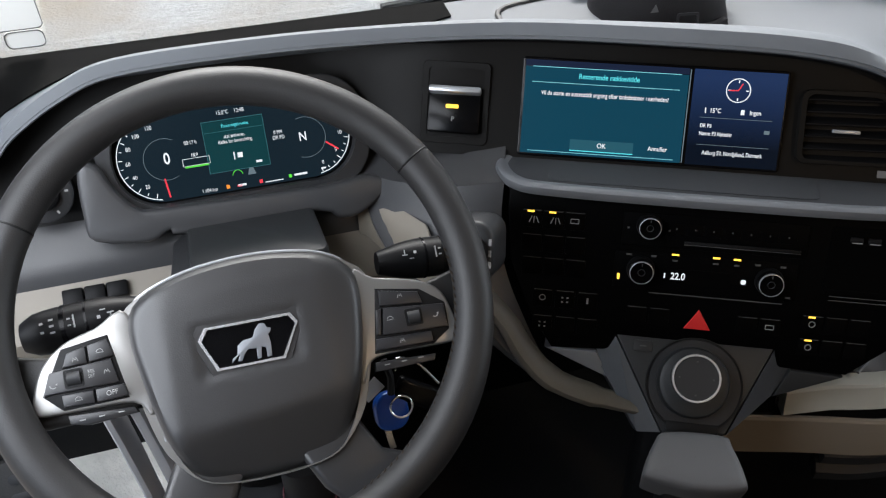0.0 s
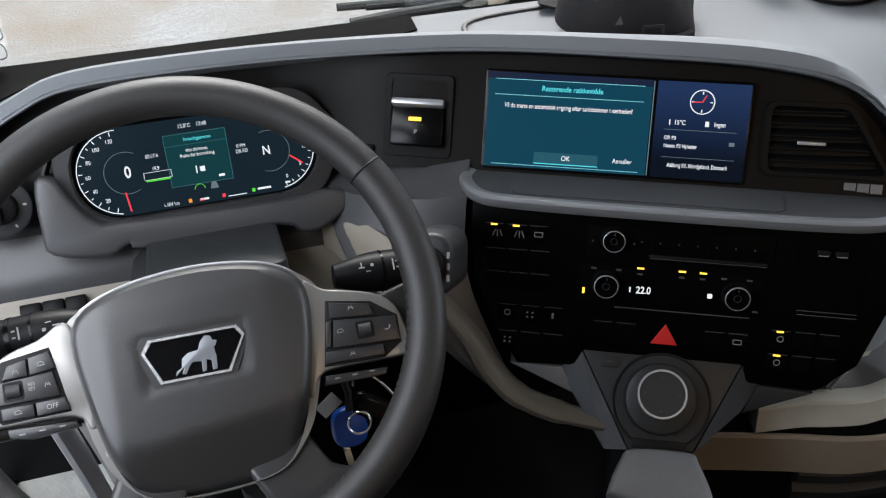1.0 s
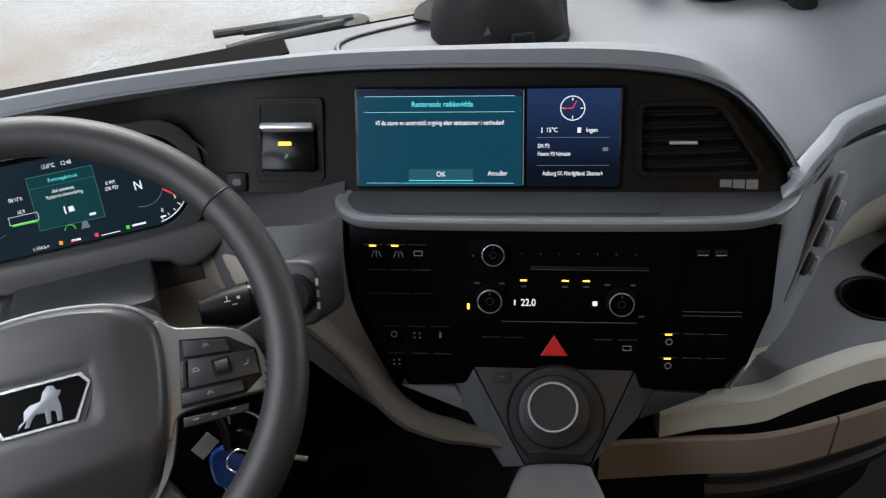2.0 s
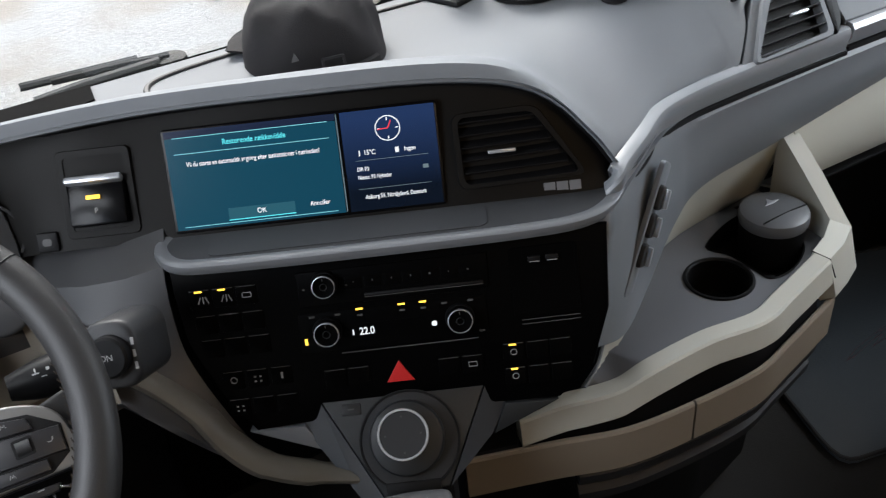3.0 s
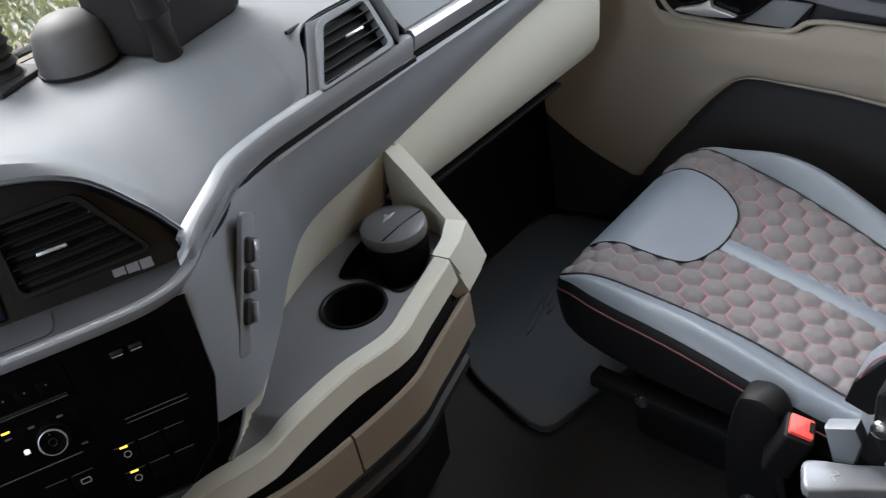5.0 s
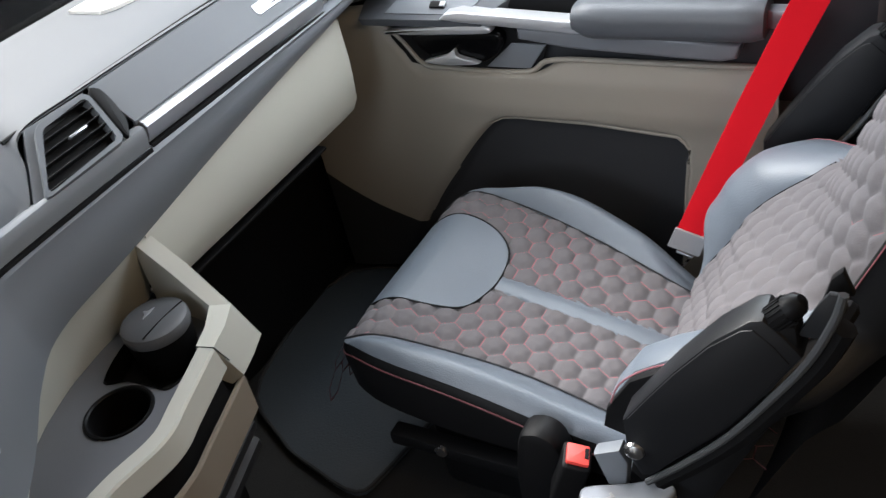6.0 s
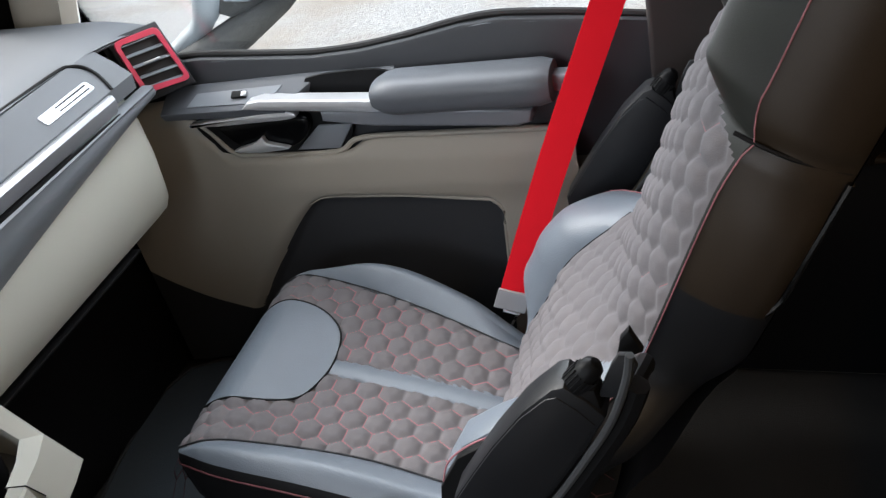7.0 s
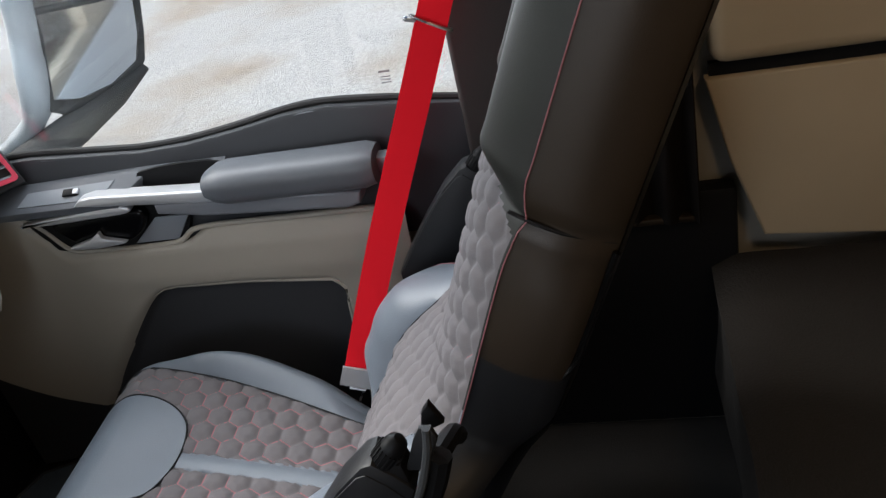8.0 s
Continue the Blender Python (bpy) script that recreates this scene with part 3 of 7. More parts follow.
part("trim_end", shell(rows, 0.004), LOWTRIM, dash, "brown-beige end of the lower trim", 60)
part("pedal_wall", block(0.72, 0.03, 0.5, pose(-0.10, 1.0, 0.25), 0.01), BLACK, dash)

# ---- cup tray beside the console ----
tray = thing("cup_tray", (0.95, 0.65, 0.0), "beige tray console with dark floor, drawers and cup holder", "tray console")
RAIL = spline([(0.640, 0.640, 0.434), (0.690, 0.622, 0.446), (0.722, 0.607, 0.452), (0.758, 0.593, 0.460), (0.794, 0.585, 0.477), (0.878, 0.583, 0.481), (0.952, 0.572, 0.482), (1.0, 0.580, 0.489), (1.081, 0.594, 0.505)], 6)
DRAW = spline([(0.560, 0.630, 0.397), (0.666, 0.593, 0.398), (0.751, 0.560, 0.400), (0.842, 0.544, 0.406), (0.950, 0.541, 0.407), (1.015, 0.553, 0.414), (1.116, 0.575, 0.426)], 6)


part("rail", run(RAIL, [(0, -0.040), (0, -0.002), (0.002, 0), (0.023, 0.0), (0.026, -0.003), (0.033, -0.034), (0.031, -0.037), (0.010, -0.040), (0.006, -0.046)]), BEIGE, tray, "beige rounded rail", 20)
part("slot_wall", run(RAIL, [(0.004, -0.028), (0.010, -0.030), (0.020, -0.100), (0.004, -0.100)]), BLACK, tray, "dark wall inside the open drawers")
LIPS = [(0, -0.066), (0.001, -0.004), (-0.001, 0.0), (-0.005, 0.0), (-0.008, -0.004), (-0.010, -0.066)]
part("drawer", run(DRAW[:19], LIPS), DRAWER, tray, "beige drawer front with its shade in the colour", 20)
part("drawer", run([p + Vector((0.0035 if i == 0 else 0.0, 0, 0)) for i, p in enumerate(DRAW[18:])], LIPS), DRAWER, tray, "beige drawer front with its shade in the colour", 20)
part("drawer_floor", run(DRAW, [(-0.004, -0.045), (-0.05, -0.045), (-0.05, -0.055), (-0.004, -0.055)]), CHAR, tray, "dark drawer bottom")
part("base", run(DRAW, [(-0.022, -0.060), (-0.085, -0.20), (-0.10, -0.39), (-0.16, -0.39), (-0.14, -0.060)]), BLACK, tray, "black console base")
for o, u in ((-0.006, -0.085), (-0.012, -0.125)):
    part("base_step", run(DRAW[8:36], [(o - 0.010, u + 0.014), (o, u + 0.006), (o - 0.002, u - 0.010), (o - 0.03, u - 0.012), (o - 0.03, u + 0.014)]), CHAR, tray, "black stepped moulding")
BACKB = spline([(1.175, 0.785, 0.474), (1.070, 0.774, 0.474), (0.998, 0.764, 0.474), (0.916, 0.736, 0.474), (0.850, 0.702, 0.473), (0.797, 0.664, 0.472), (0.750, 0.622, 0.466), (0.716, 0.604, 0.456)], 5)
BACKU = spline([(1.175, 0.736, 0.606), (1.08, 0.734, 0.600), (1.0, 0.727, 0.588), (0.930, 0.704, 0.565), (0.875, 0.678, 0.524), (0.825, 0.648, 0.490), (0.775, 0.622, 0.466), (0.722, 0.606, 0.455)], 5)
CUPC, CUPR = Vector((0.974, 0.651, 0.474)), 0.0415
WELL = spline([(1.024, 0.640, 0), (1.028, 0.612, 0), (1.065, 0.610, 0), (1.116, 0.638, 0), (1.140, 0.69, 0), (1.132, 0.735, 0), (1.08, 0.742, 0), (1.010, 0.714, 0), (1.022, 0.680, 0)], 4, True)
bm = bmesh.new()
lo_ = [bm.verts.new((p.x, p.y, min(0.474, p.z - 0.002) if p.z < 0.474 else 0.474)) for p in RAIL[10:] + [Vector((1.117, 0.612, 0.5)), Vector((1.150, 0.634, 0.5)), Vector((1.157, 0.700, 0.5))] + BACKB[:-1]]
ci_ = [bm.verts.new(CUPC + Vector((CUPR * math.cos(2 * math.pi * k / 36), CUPR * math.sin(2 * math.pi * k / 36), 0))) for k in range(36)]
in_ = [bm.verts.new((p.x, p.y, 0.474)) for p in WELL]
ed_ = [bm.edges.new((l[i], l[(i + 1) % len(l)])) for l in (lo_, ci_, in_) for i in range(len(l))]
bmesh.ops.triangle_fill(bm, edges=ed_, use_beauty=True)
bmesh.ops.recalc_face_normals(bm, faces=bm.faces[:])
ex_ = bmesh.ops.extrude_face_region(bm, geom=bm.faces[:])
for g in ex_["geom"]:
    if isinstance(g, bmesh.types.BMVert):
        g.co.z -= 0.004
part("tray_floor", bm, TRAY, tray, "dark grey tray floor")
part("back_wall", shell([[a_.lerp(b_, t) for t in (0, 0.35, 0.7, 1.0)] for a_, b_ in zip(BACKB, BACKU)], 0.004), BEIGE, tray, "beige tray back")
part("floor_edge", tube([p + Vector((0, -0.003, 0.0015)) for p in BACKB[14:]], 0.0022, 6), TRAY, tray)
ENDW = [[(1.080, 0.600, 0.455), (1.081, 0.596, 0.506), (1.090, 0.575, 0.501), (1.114, 0.572, 0.428), (1.10, 0.585, 0.42)],
        [(1.115, 0.612, 0.455), (1.117, 0.610, 0.506), (1.131, 0.588, 0.501), (1.156, 0.588, 0.424), (1.14, 0.60, 0.41)],
        [(1.150, 0.634, 0.440), (1.153, 0.632, 0.507), (1.172, 0.611, 0.499), (1.198, 0.608, 0.420), (1.18, 0.63, 0.40)],
        [(1.155, 0.690, 0.440), (1.158, 0.690, 0.552), (1.183, 0.680, 0.549), (1.208, 0.676, 0.46), (1.19, 0.69, 0.40)],
        [(1.158, 0.745, 0.440), (1.160, 0.745, 0.596), (1.186, 0.742, 0.596), (1.204, 0.750, 0.52), (1.19, 0.75, 0.40)]]
part("end_wall", grid([[Vector(p) for p in r] for r in ENDW], close_v=True, cap=True), BEIGE, tray, "beige rising end wall", 25)
part("end_joint", tube([(1.0795, 0.597, 0.5062), (1.0895, 0.574, 0.5015), (1.100, 0.569, 0.470)], 0.0009, 6), BLACK, tray)

# ---- steering wheel ----
wheel = thing("steering_wheel", tuple(WC), "dark leather steering wheel with satin spokes", "steering wheel")
RIM, RIM_T = 0.2100, 0.0183
RA = radians(41.2)
RN, RE = Vector((0, -math.sin(RA), math.cos(RA))), Vector((0, math.cos(RA), math.sin(RA)))
RC = WC + Vector((0.001, 0, 0)) + WE * 0.0035 + WN * 0.0078


def rim_at(a, r=0.0, off=0.0):
    """A place on the rim's centre line at an angle, r further out."""
    return axes(RC + Vector(((RIM + r) * math.cos(a), 0, 0)) + RE * ((RIM + r) * math.sin(a)) + RN * off, Vector((1, 0, 0)), RE, RN)


part("rim", tube([rim_at(2 * math.pi * k / 120).translation for k in range(120)], [RIM_T * (1 + 0.10 * math.exp(-((((k * 3 + 180) % 360 - 180) + 42) / 22) ** 2) + 0.10 * math.exp(-((k * 3 - 222) / 22) ** 2)) for k in range(120)], 18, True, 1.0, RN), WHEEL, wheel, "dark leather rim")
HUB = [(-0.099, 0.016), (-0.057, 0.042), (0.008, 0.050), (0.066, 0.043), (0.097, 0.027), (0.107, 0.0), (0.096, -0.066), (0.074, -0.123), (0.041, -0.145), (-0.044, -0.144), (-0.076, -0.118), (-0.094, -0.055)]
hub_line = spline([(x, y, 0) for x, y in HUB], 5, True)


def cover_h(a, b):
    """Height of the moulded cover: a soft dome with a fold across its lower part and canted sides."""
    h = 0.006 - 0.25 * (a * a + 0.6 * (b + 0.045) ** 2)
    h -= 0.46 * max(0, -0.092 - b + 0.10 * a) + 0.20 * max(0, abs(a) - 0.070) + 0.16 * max(0, b - 0.022)
    e = max(abs(a + 0.0005) - 0.041, abs(b + 0.029) - 0.019)
    return h - 0.0022 * (1 - smooth(e / 0.006))


rows = []
for k in range(22):
    s_ = 1 - (k / 21) ** 1.3
    edge_ = 0.016 * (1 - math.sqrt(max(0, 1 - max(0, (s_ - 0.90) / 0.10) ** 2)))
    rows.append([WH(p.x * s_, -0.045 + (p.y + 0.045) * s_, 0.016 + cover_h(p.x * s_, -0.045 + (p.y + 0.045) * s_) - edge_).translation for p in hub_line])
rows.insert(0, [WH(p.x, p.y, -0.03).translation for p in hub_line])
part("airbag_cover", grid(rows, close_v=True, cap=True), PADM, wheel, "dark moulded airbag cover", 24)

# ---- things in the centre console ----
def flat(name, pts, m, mat, parent, label="", thick=0.0006, bevel=0.0):
    return part(name, slab(pts, m, thick, bevel), mat, parent, label)


def rect(w, h):
    return [(w / 2, h / 2), (-w / 2, h / 2), (-w / 2, -h / 2), (w / 2, -h / 2)]


def arc(r, a0, a1, n=24, cx=0.0, cy=0.0):
    return [(cx + r * math.cos(radians(lerp(a0, a1, k / n))), cy + r * math.sin(radians(lerp(a0, a1, k / n)))) for k in range(n + 1)]


def arc_band(r0, r1, a0, a1, m, n=24, thick=0.0005):
    return slab(arc(r1, a0, a1, n) + arc(r0, a1, a0, n), m, thick)


def bars(m, lines, mat, parent, name="text_bar"):
    """Plain bars in place of writing that cannot be read: (x, y, width, height) each."""
    for x, y, w, h in lines:
        flat(name, rect(w, h), m @ pose(x, y, 0), mat, parent)


def vent(name, quad, m, slats, frame_mat, at, label, group="", tab=True, border=0.010, tab_at=(0.0, 0.0), slat_mat=None, slope=38):
    """An air vent: frame, dark box, slats and a bright tab, in a four-sided opening (top left, top right, bottom right, bottom left)."""
    v = thing(name, at, label, "air vent", group)
    c = Vector((sum(p[0] for p in quad) / 4, sum(p[1] for p in quad) / 4))
    soft = []
    for i, p in enumerate(quad):
        p = Vector(p)
        a, b = Vector(quad[i - 1]), Vector(quad[(i + 1) % 4])
        for k in range(5):
            t = k / 4
            q0, q1 = p + (a - p).normalized() * 0.012, p + (b - p).normalized() * 0.012
            soft.append((1 - t) ** 2 * q0 + 2 * t * (1 - t) * p + t * t * q1)
    inner = [c + (p - c) * (1 - border / max(0.02, (p - c).length)) for p in soft]
    part("frame", ring_plate([tuple(p) for p in soft], [tuple(p) for p in inner], m @ pose(0, 0, 0.006), 0.018), frame_mat, v)
    throat = part("box", slab([tuple(p) for p in soft], m @ pose(0, 0, -0.010), 0.004), BLACK, v, "dark vent throat")
    tl, tr_, br, bl = [Vector(p) for p in quad]
    for k in range(slats):
        t = (k + 0.5) / slats
        a, b = tl.lerp(bl, t), tr_.lerp(br, t)
        a, b = a.lerp(b, 0.06), b.lerp(a, 0.06)
        mid, w = (a + b) / 2, (b - a).length
        turn = math.degrees(math.atan2(b.y - a.y, b.x - a.x))
        part("slat", block(w, 0.0022, 0.014, m @ pose(mid.x, mid.y, -0.001, 0, 0, turn) @ pose(0, 0, 0, slope), 0.0006, 1), slat_mat or BUTTON, throat)
    if tab:
        part("tab", block(0.030, 0.004, 0.006, m @ pose(c.x + tab_at[0], c.y + tab_at[1], 0.009), 0.0012), SATIN, v, "silver adjusting tab")
    return v


disp = thing("infotainment_display", tuple(UP(-0.01, 0.70).translation), "wide colour touch display lit with a blue dialogue", "display")
DM = UP(-0.010, 0.7535)
DG = part("glass", slab(rrect(0.299, 0.114, 0.004), DM @ pose(0, 0, 0.006), 0.012, 0.0015), GLOSS, disp, "black display glass")
SM = DM @ pose(0, 0, 0.0066)
flat("dialogue_area", rect(0.185, 0.100), SM @ pose(-0.0535, -0.0035, 0), SCR_TEAL, DG, "teal dialogue area")
flat("header_area", rect(0.185, 0.007), SM @ pose(-0.0535, 0.0505, 0), SCR_DARK, DG, "dark blue header")
flat("status_area", rect(0.102, 0.108), SM @ pose(0.0955, 0.0, 0), SCR_FADE, DG, "dark blue status area")
TM = SM @ pose(0, 0, 0.0005)
for y in (0.0465, 0.029, -0.0505):
    flat("line", rect(0.168, 0.0007), TM @ pose(-0.0535, y, 0), SCR_LINE, DG)
flat("divider", rect(0.0011, 0.106), TM @ pose(0.0405, 0, 0), SCR_GREY, DG)
words("Resterende rækkevidde", 0.0084, TM @ pose(-0.05, 0.0375, 0), SCR_CYAN, DG, "title", squeeze=0.86, bold=0.0001)
words("Vil du starte en automatisk søgning efter tankstationer i nærheden?", 0.0072, TM @ pose(-0.0535, 0.017, 0), SCR_WHITE, DG, "question", squeeze=0.74, bold=0.0001)
flat("ok_button", rect(0.073, 0.0125), TM @ pose(-0.052, -0.0408, 0), SCR_BTN, DG)
flat("line", rect(0.073, 0.001), TM @ pose(-0.052, -0.0475, 0.0002), SCR_CYAN, DG)
words("OK", 0.0078, TM @ pose(-0.052, -0.0405, 0.0004), SCR_WHITE, DG, "ok_lettering", squeeze=0.9, bold=0.0001)
words("Annuller", 0.0074, TM @ pose(0.012, -0.0395, 0.0002), SCR_WHITE, DG, "cancel_lettering", squeeze=0.85, bold=0.0001)
CM = TM @ pose(0.0945, 0.0325, 0)
part("clock_ring", arc_band(0.0126, 0.0137, 0, 360, CM, 40), SCR_WHITE, DG, "white clock ring")
for k in range(4):
    flat("clock_mark", rect(0.0012, 0.003), CM @ pose(0, 0, 0, 0, 0, 90 * k) @ pose(0, 0.0100, 0.0002), SCR_WHITE, DG)
flat("clock_hand", rect(0.0012, 0.009), CM @ pose(0, 0, 0.0003, 0, 0, -28) @ pose(0, 0.0045, 0), SCR_RED, DG)
flat("clock_hand", rect(0.0012, 0.011), CM @ pose(0, 0, 0.0004, 0, 0, 92) @ pose(0, 0.0055, 0), SCR_RED, DG)
words("15°C", 0.0072, TM @ pose(0.072, 0.0085, 0), SCR_WHITE, DG, "temperature", squeeze=0.85, bold=0.0001)
flat("thermometer", rect(0.0012, 0.006), TM @ pose(0.061, 0.0085, 0), SCR_WHITE, DG)
flat("pump_mark", rect(0.004, 0.0058), TM @ pose(0.102, 0.0085, 0), SCR_WHITE, DG)
words("Ingen", 0.0070, TM @ pose(0.116, 0.0085, 0), SCR_WHITE, DG, "fuel_word", squeeze=0.85, bold=0.0001)
words("DR P3", 0.0062, TM @ pose(0.0565, -0.0090, 0), SCR_WHITE, DG, "station_line", align="LEFT", squeeze=0.8, bold=0.0001)
words("Næste: P3 Nyheder", 0.0062, TM @ pose(0.0565, -0.0178, 0), SCR_WHITE, DG, "next_line", align="LEFT", squeeze=0.74, bold=0.0001)
flat("radio_mark", rect(0.006, 0.0042), TM @ pose(0.131, -0.0125, 0), SCR_GREY, DG)
for y in (0.0005, -0.0305):
    flat("line", rect(0.080, 0.0005), TM @ pose(0.0955, y, 0), SCR_GREY, DG)
words("Aalborg SV, Nordjylland, Danmark", 0.0066, TM @ pose(0.0955, -0.0395, 0), SCR_WHITE, DG, "place_line", squeeze=0.72, bold=0.0001)

vent("centre_air_vent", [(-0.004, 0.0), (0.088, 0.002), (0.139, -0.079), (-0.002, -0.082)], UP(0.157, 0.788, 0.005), 6, FASC, tuple(UP(0.22, 0.72).translation), "black slatted air vent beside the display", tab_at=(-0.008, -0.004), border=0.007)
badge = thing("maker_badge", tuple(UP(0.27, 0.70).translation), "small silver badge of three plain shapes", "badge")
for k in range(3):
    flat("badge_piece", rect(0.0125, 0.0105), UP(0.2535 + 0.0142 * k, 0.7070, 0.0035), SHELF, badge, thick=0.002)

brake = thing("parking_brake_switch", tuple(UP(-0.236, 0.72).translation), "black parking brake switch with silver lip and amber light", "switch")
part("frame", ring_plate(rrect(0.080, 0.096, 0.006), rrect(0.066, 0.080, 0.004), UP(-0.236, 0.752, 0.006), 0.02), FASC, brake)
part("recess", slab(rect(0.07, 0.085), UP(-0.236, 0.752, -0.008), 0.004), GLOSS, brake, "dark recess")
part("rocker", block(0.062, 0.047, 0.022, UP(-0.236, 0.741, 0.004) @ pose(0, 0, 0, -8), 0.003), GLOSS, brake, "gloss black rocker")
part("lip", block(0.062, 0.0085, 0.012, UP(-0.236, 0.7655, 0.013) @ pose(0, 0, 0, -25), 0.003), SATIN, brake, "silver lip")
part("lamp", block(0.015, 0.0045, 0.002, UP(-0.238, 0.7490, 0.0172) @ pose(0, 0, 0, -8), 0.0006), LED, brake, "amber light")
IC = UP(-0.237, 0.7355, 0.0158) @ pose(0, 0, 0, -8)
part("ring_mark", arc_band(0.0050, 0.0056, 0, 360, IC, 24), WHITEMARK, brake)
words("P", 0.008, IC @ pose(0, 0, 0.0003), WHITEMARK, brake, "letter_mark")
part("side_mark", arc_band(0.0066, 0.0072, 130, 230, IC, 10), WHITEMARK, brake)
part("side_mark", arc_band(0.0066, 0.0072, -50, 50, IC, 10), WHITEMARK, brake)
small = thing("dash_button", tuple(UP(-0.299, 0.695).translation), "small black push button beside the parking brake", "button")
part("cap", slab(rrect(0.024, 0.022, 0.003), UP(-0.299, 0.709, 0.008), 0.012, 0.002), BUTTON, small)
flat("mark", rrect(0.010, 0.008, 0.003), UP(-0.299, 0.709, 0.0086), GREYMARK, small)


def push_button(u, z, w=0.0235, h=0.0215, mark=None, lit=False):
    b = thing("push_button", tuple(LO(u, z - h / 2).translation), "small gloss black push button with an amber light" if lit else ("small gloss black push button with a white symbol" if mark else "small blank gloss black push button"), "button", "buttons on the control panel")
    part("cap", slab(rrect(w, h, 0.0012, 2), LO(u, z, 0.0008), 0.003, 0.0003), PANEL, b)
    flat("edge_line", rect(w * 0.88, 0.0006), LO(u, z + h * 0.43, 0.0011), GREYMARK, b)
    if lit:
        flat("lamp", rect(0.0078, 0.0021), LO(u - 0.001, z + 0.0082, 0.0014), LED, b, "amber light")
    if mark == "road":
        for dx, rz in ((-0.004, -22), (0.004, 22), (0, 0)):
            flat("mark", rect(0.0009, 0.008), LO(u + 0.003 + dx, z - 0.001, 0.0013, rz), WHITEMARK, b)
    elif mark == "box":
        part("mark", ring_plate(rrect(0.010, 0.006, 0.001, 2), rrect(0.0085, 0.0045, 0.0008, 2), LO(u, z, 0.0014), 0.0008), WHITEMARK, b)
    elif mark == "dots":
        for dx, dy in ((-0.003, 0.0015), (0.003, 0.0015), (-0.003, -0.0035), (0.003, -0.0035)):
            flat("mark", rect(0.0022, 0.0018), LO(u + dx, z + dy, 0.0013), WHITEMARK, b)
    elif mark == "ring":
        part("mark", arc_band(0.0030, 0.0038, 0, 360, LO(u, z, 0.0013), 16), WHITEMARK, b)
    elif mark == "bar":
        flat("mark", rect(0.0022, 0.007), LO(u, z, 0.0013), WHITEMARK, b)
    return b


push_button(-0.135, 0.658, mark="road", lit=True)
push_button(-0.110, 0.658, mark="road", lit=True)
push_button(-0.085, 0.658, mark="box")
for k in range(3):
    push_button(-0.133 + 0.0255 * k, 0.6305)
    push_button(-0.131 + 0.0255 * k, 0.6045)
    push_button(-0.115 + 0.0265 * k, 0.5675, mark=("ring", "dots", "bar")[k])
    push_button(-0.113 + 0.0265 * k, 0.5365, mark="dots" if k == 0 else None)
push_button(-0.004, 0.557)
push_button(0.022, 0.557)
push_button(0.122, 0.556)
push_button(0.148, 0.556, mark="box")
for z in (0.564, 0.537):
    push_button(0.194, z, mark="ring", lit=True)
    push_button(0.220, z)
    push_button(0.246, z)


def dial(name, u, z, r, label, m=None):
    k = thing(name, tuple((m or LO(u, z)).translation), label, "dial", "dials on the control panel")
    m = m or LO(u, z)
    part("skirt", lathe([(0.001, 0.006), (r, 0.006), (r * 1.06, 0.003), (r * 1.06, -0.002), (0.001, -0.002)], m, 28), BUTTON, k)
    part("grip", lathe([(0.001, 0.013), (r * 0.80, 0.0150), (r * 0.90, 0.0140), (r * 0.92, 0.004), (0.001, 0.004)], m, 28), PANEL, k)
    part("ring", lathe([(r * 0.83, 0.0158), (r * 0.84, 0.0168), (r * 0.885, 0.0166), (r * 0.90, 0.0140)], m, 36), SATIN, k, "thin bright ring")
    part("centre", lathe([(r * 0.22, 0.0146), (r * 0.26, 0.0160), (r * 0.30, 0.0146)], m, 16), CHAR, k)
    flat("mark", rect(0.0009, r * 0.22), m @ pose(0, r * 0.62, 0.0164), GREYMARK, k)
    return k


dial("volume_dial", -0.001, 0.6605, 0.0138, "black radio volume dial with bright ring")
dial("climate_dial", -0.005, 0.6105, 0.0152, "black heating dial with bright ring")
dial("climate_dial", 0.139, 0.6090, 0.0152, "black blower dial with bright ring")
radio = thing("radio", tuple(LO(0.08, 0.64).translation), "black radio strip with preset keys and disc slot", "radio")
part("face", slab(rrect(0.205, 0.040, 0.003), LO(0.072, 0.6555, 0.0015), 0.004, 0.0008), PANEL, radio)
for k in range(7):
    part("preset_key", slab(rrect(0.0185, 0.013, 0.0012, 2), LO(0.030 + 0.0205 * k, 0.6580, 0.0018), 0.003, 0.0004), PANEL, radio)
    flat("mark", rect(0.0014, 0.0020), LO(0.030 + 0.0205 * k, 0.6590, 0.0022), GREYMARK, radio)
part("disc_slot", block(0.128, 0.0035, 0.004, LO(0.104, 0.6445, 0.002), 0.0008), BLACK, radio)
flat("slot_line", rect(0.128, 0.0006), LO(0.104, 0.6425, 0.0042), GREYMARK, radio)
for u in (-0.024, 0.022):
    flat("mark", rect(0.002, 0.002), LO(u, 0.6565, 0.0025), GREYMARK, radio)
clim = thing("heating_controls", tuple(LO(0.067, 0.59).translation), "black heating panel showing 22.0 and amber lights", "heater controls")
part("face", slab(rrect(0.205, 0.046, 0.004), LO(0.067, 0.6085, 0.0010), 0.004, 0.0004), PANEL, clim)
words("22.0", 0.0118, LO(0.0375, 0.6055, 0.0022), SCR_WHITE, clim, "temperature", squeeze=0.82, bold=0.0002)
flat("mark", rect(0.0016, 0.006), LO(0.0225, 0.6055, 0.0022), SCR_WHITE, clim)
flat("fan_mark", rrect(0.0055, 0.0055, 0.0015), LO(0.111, 0.6055, 0.0022), SCR_WHITE, clim)
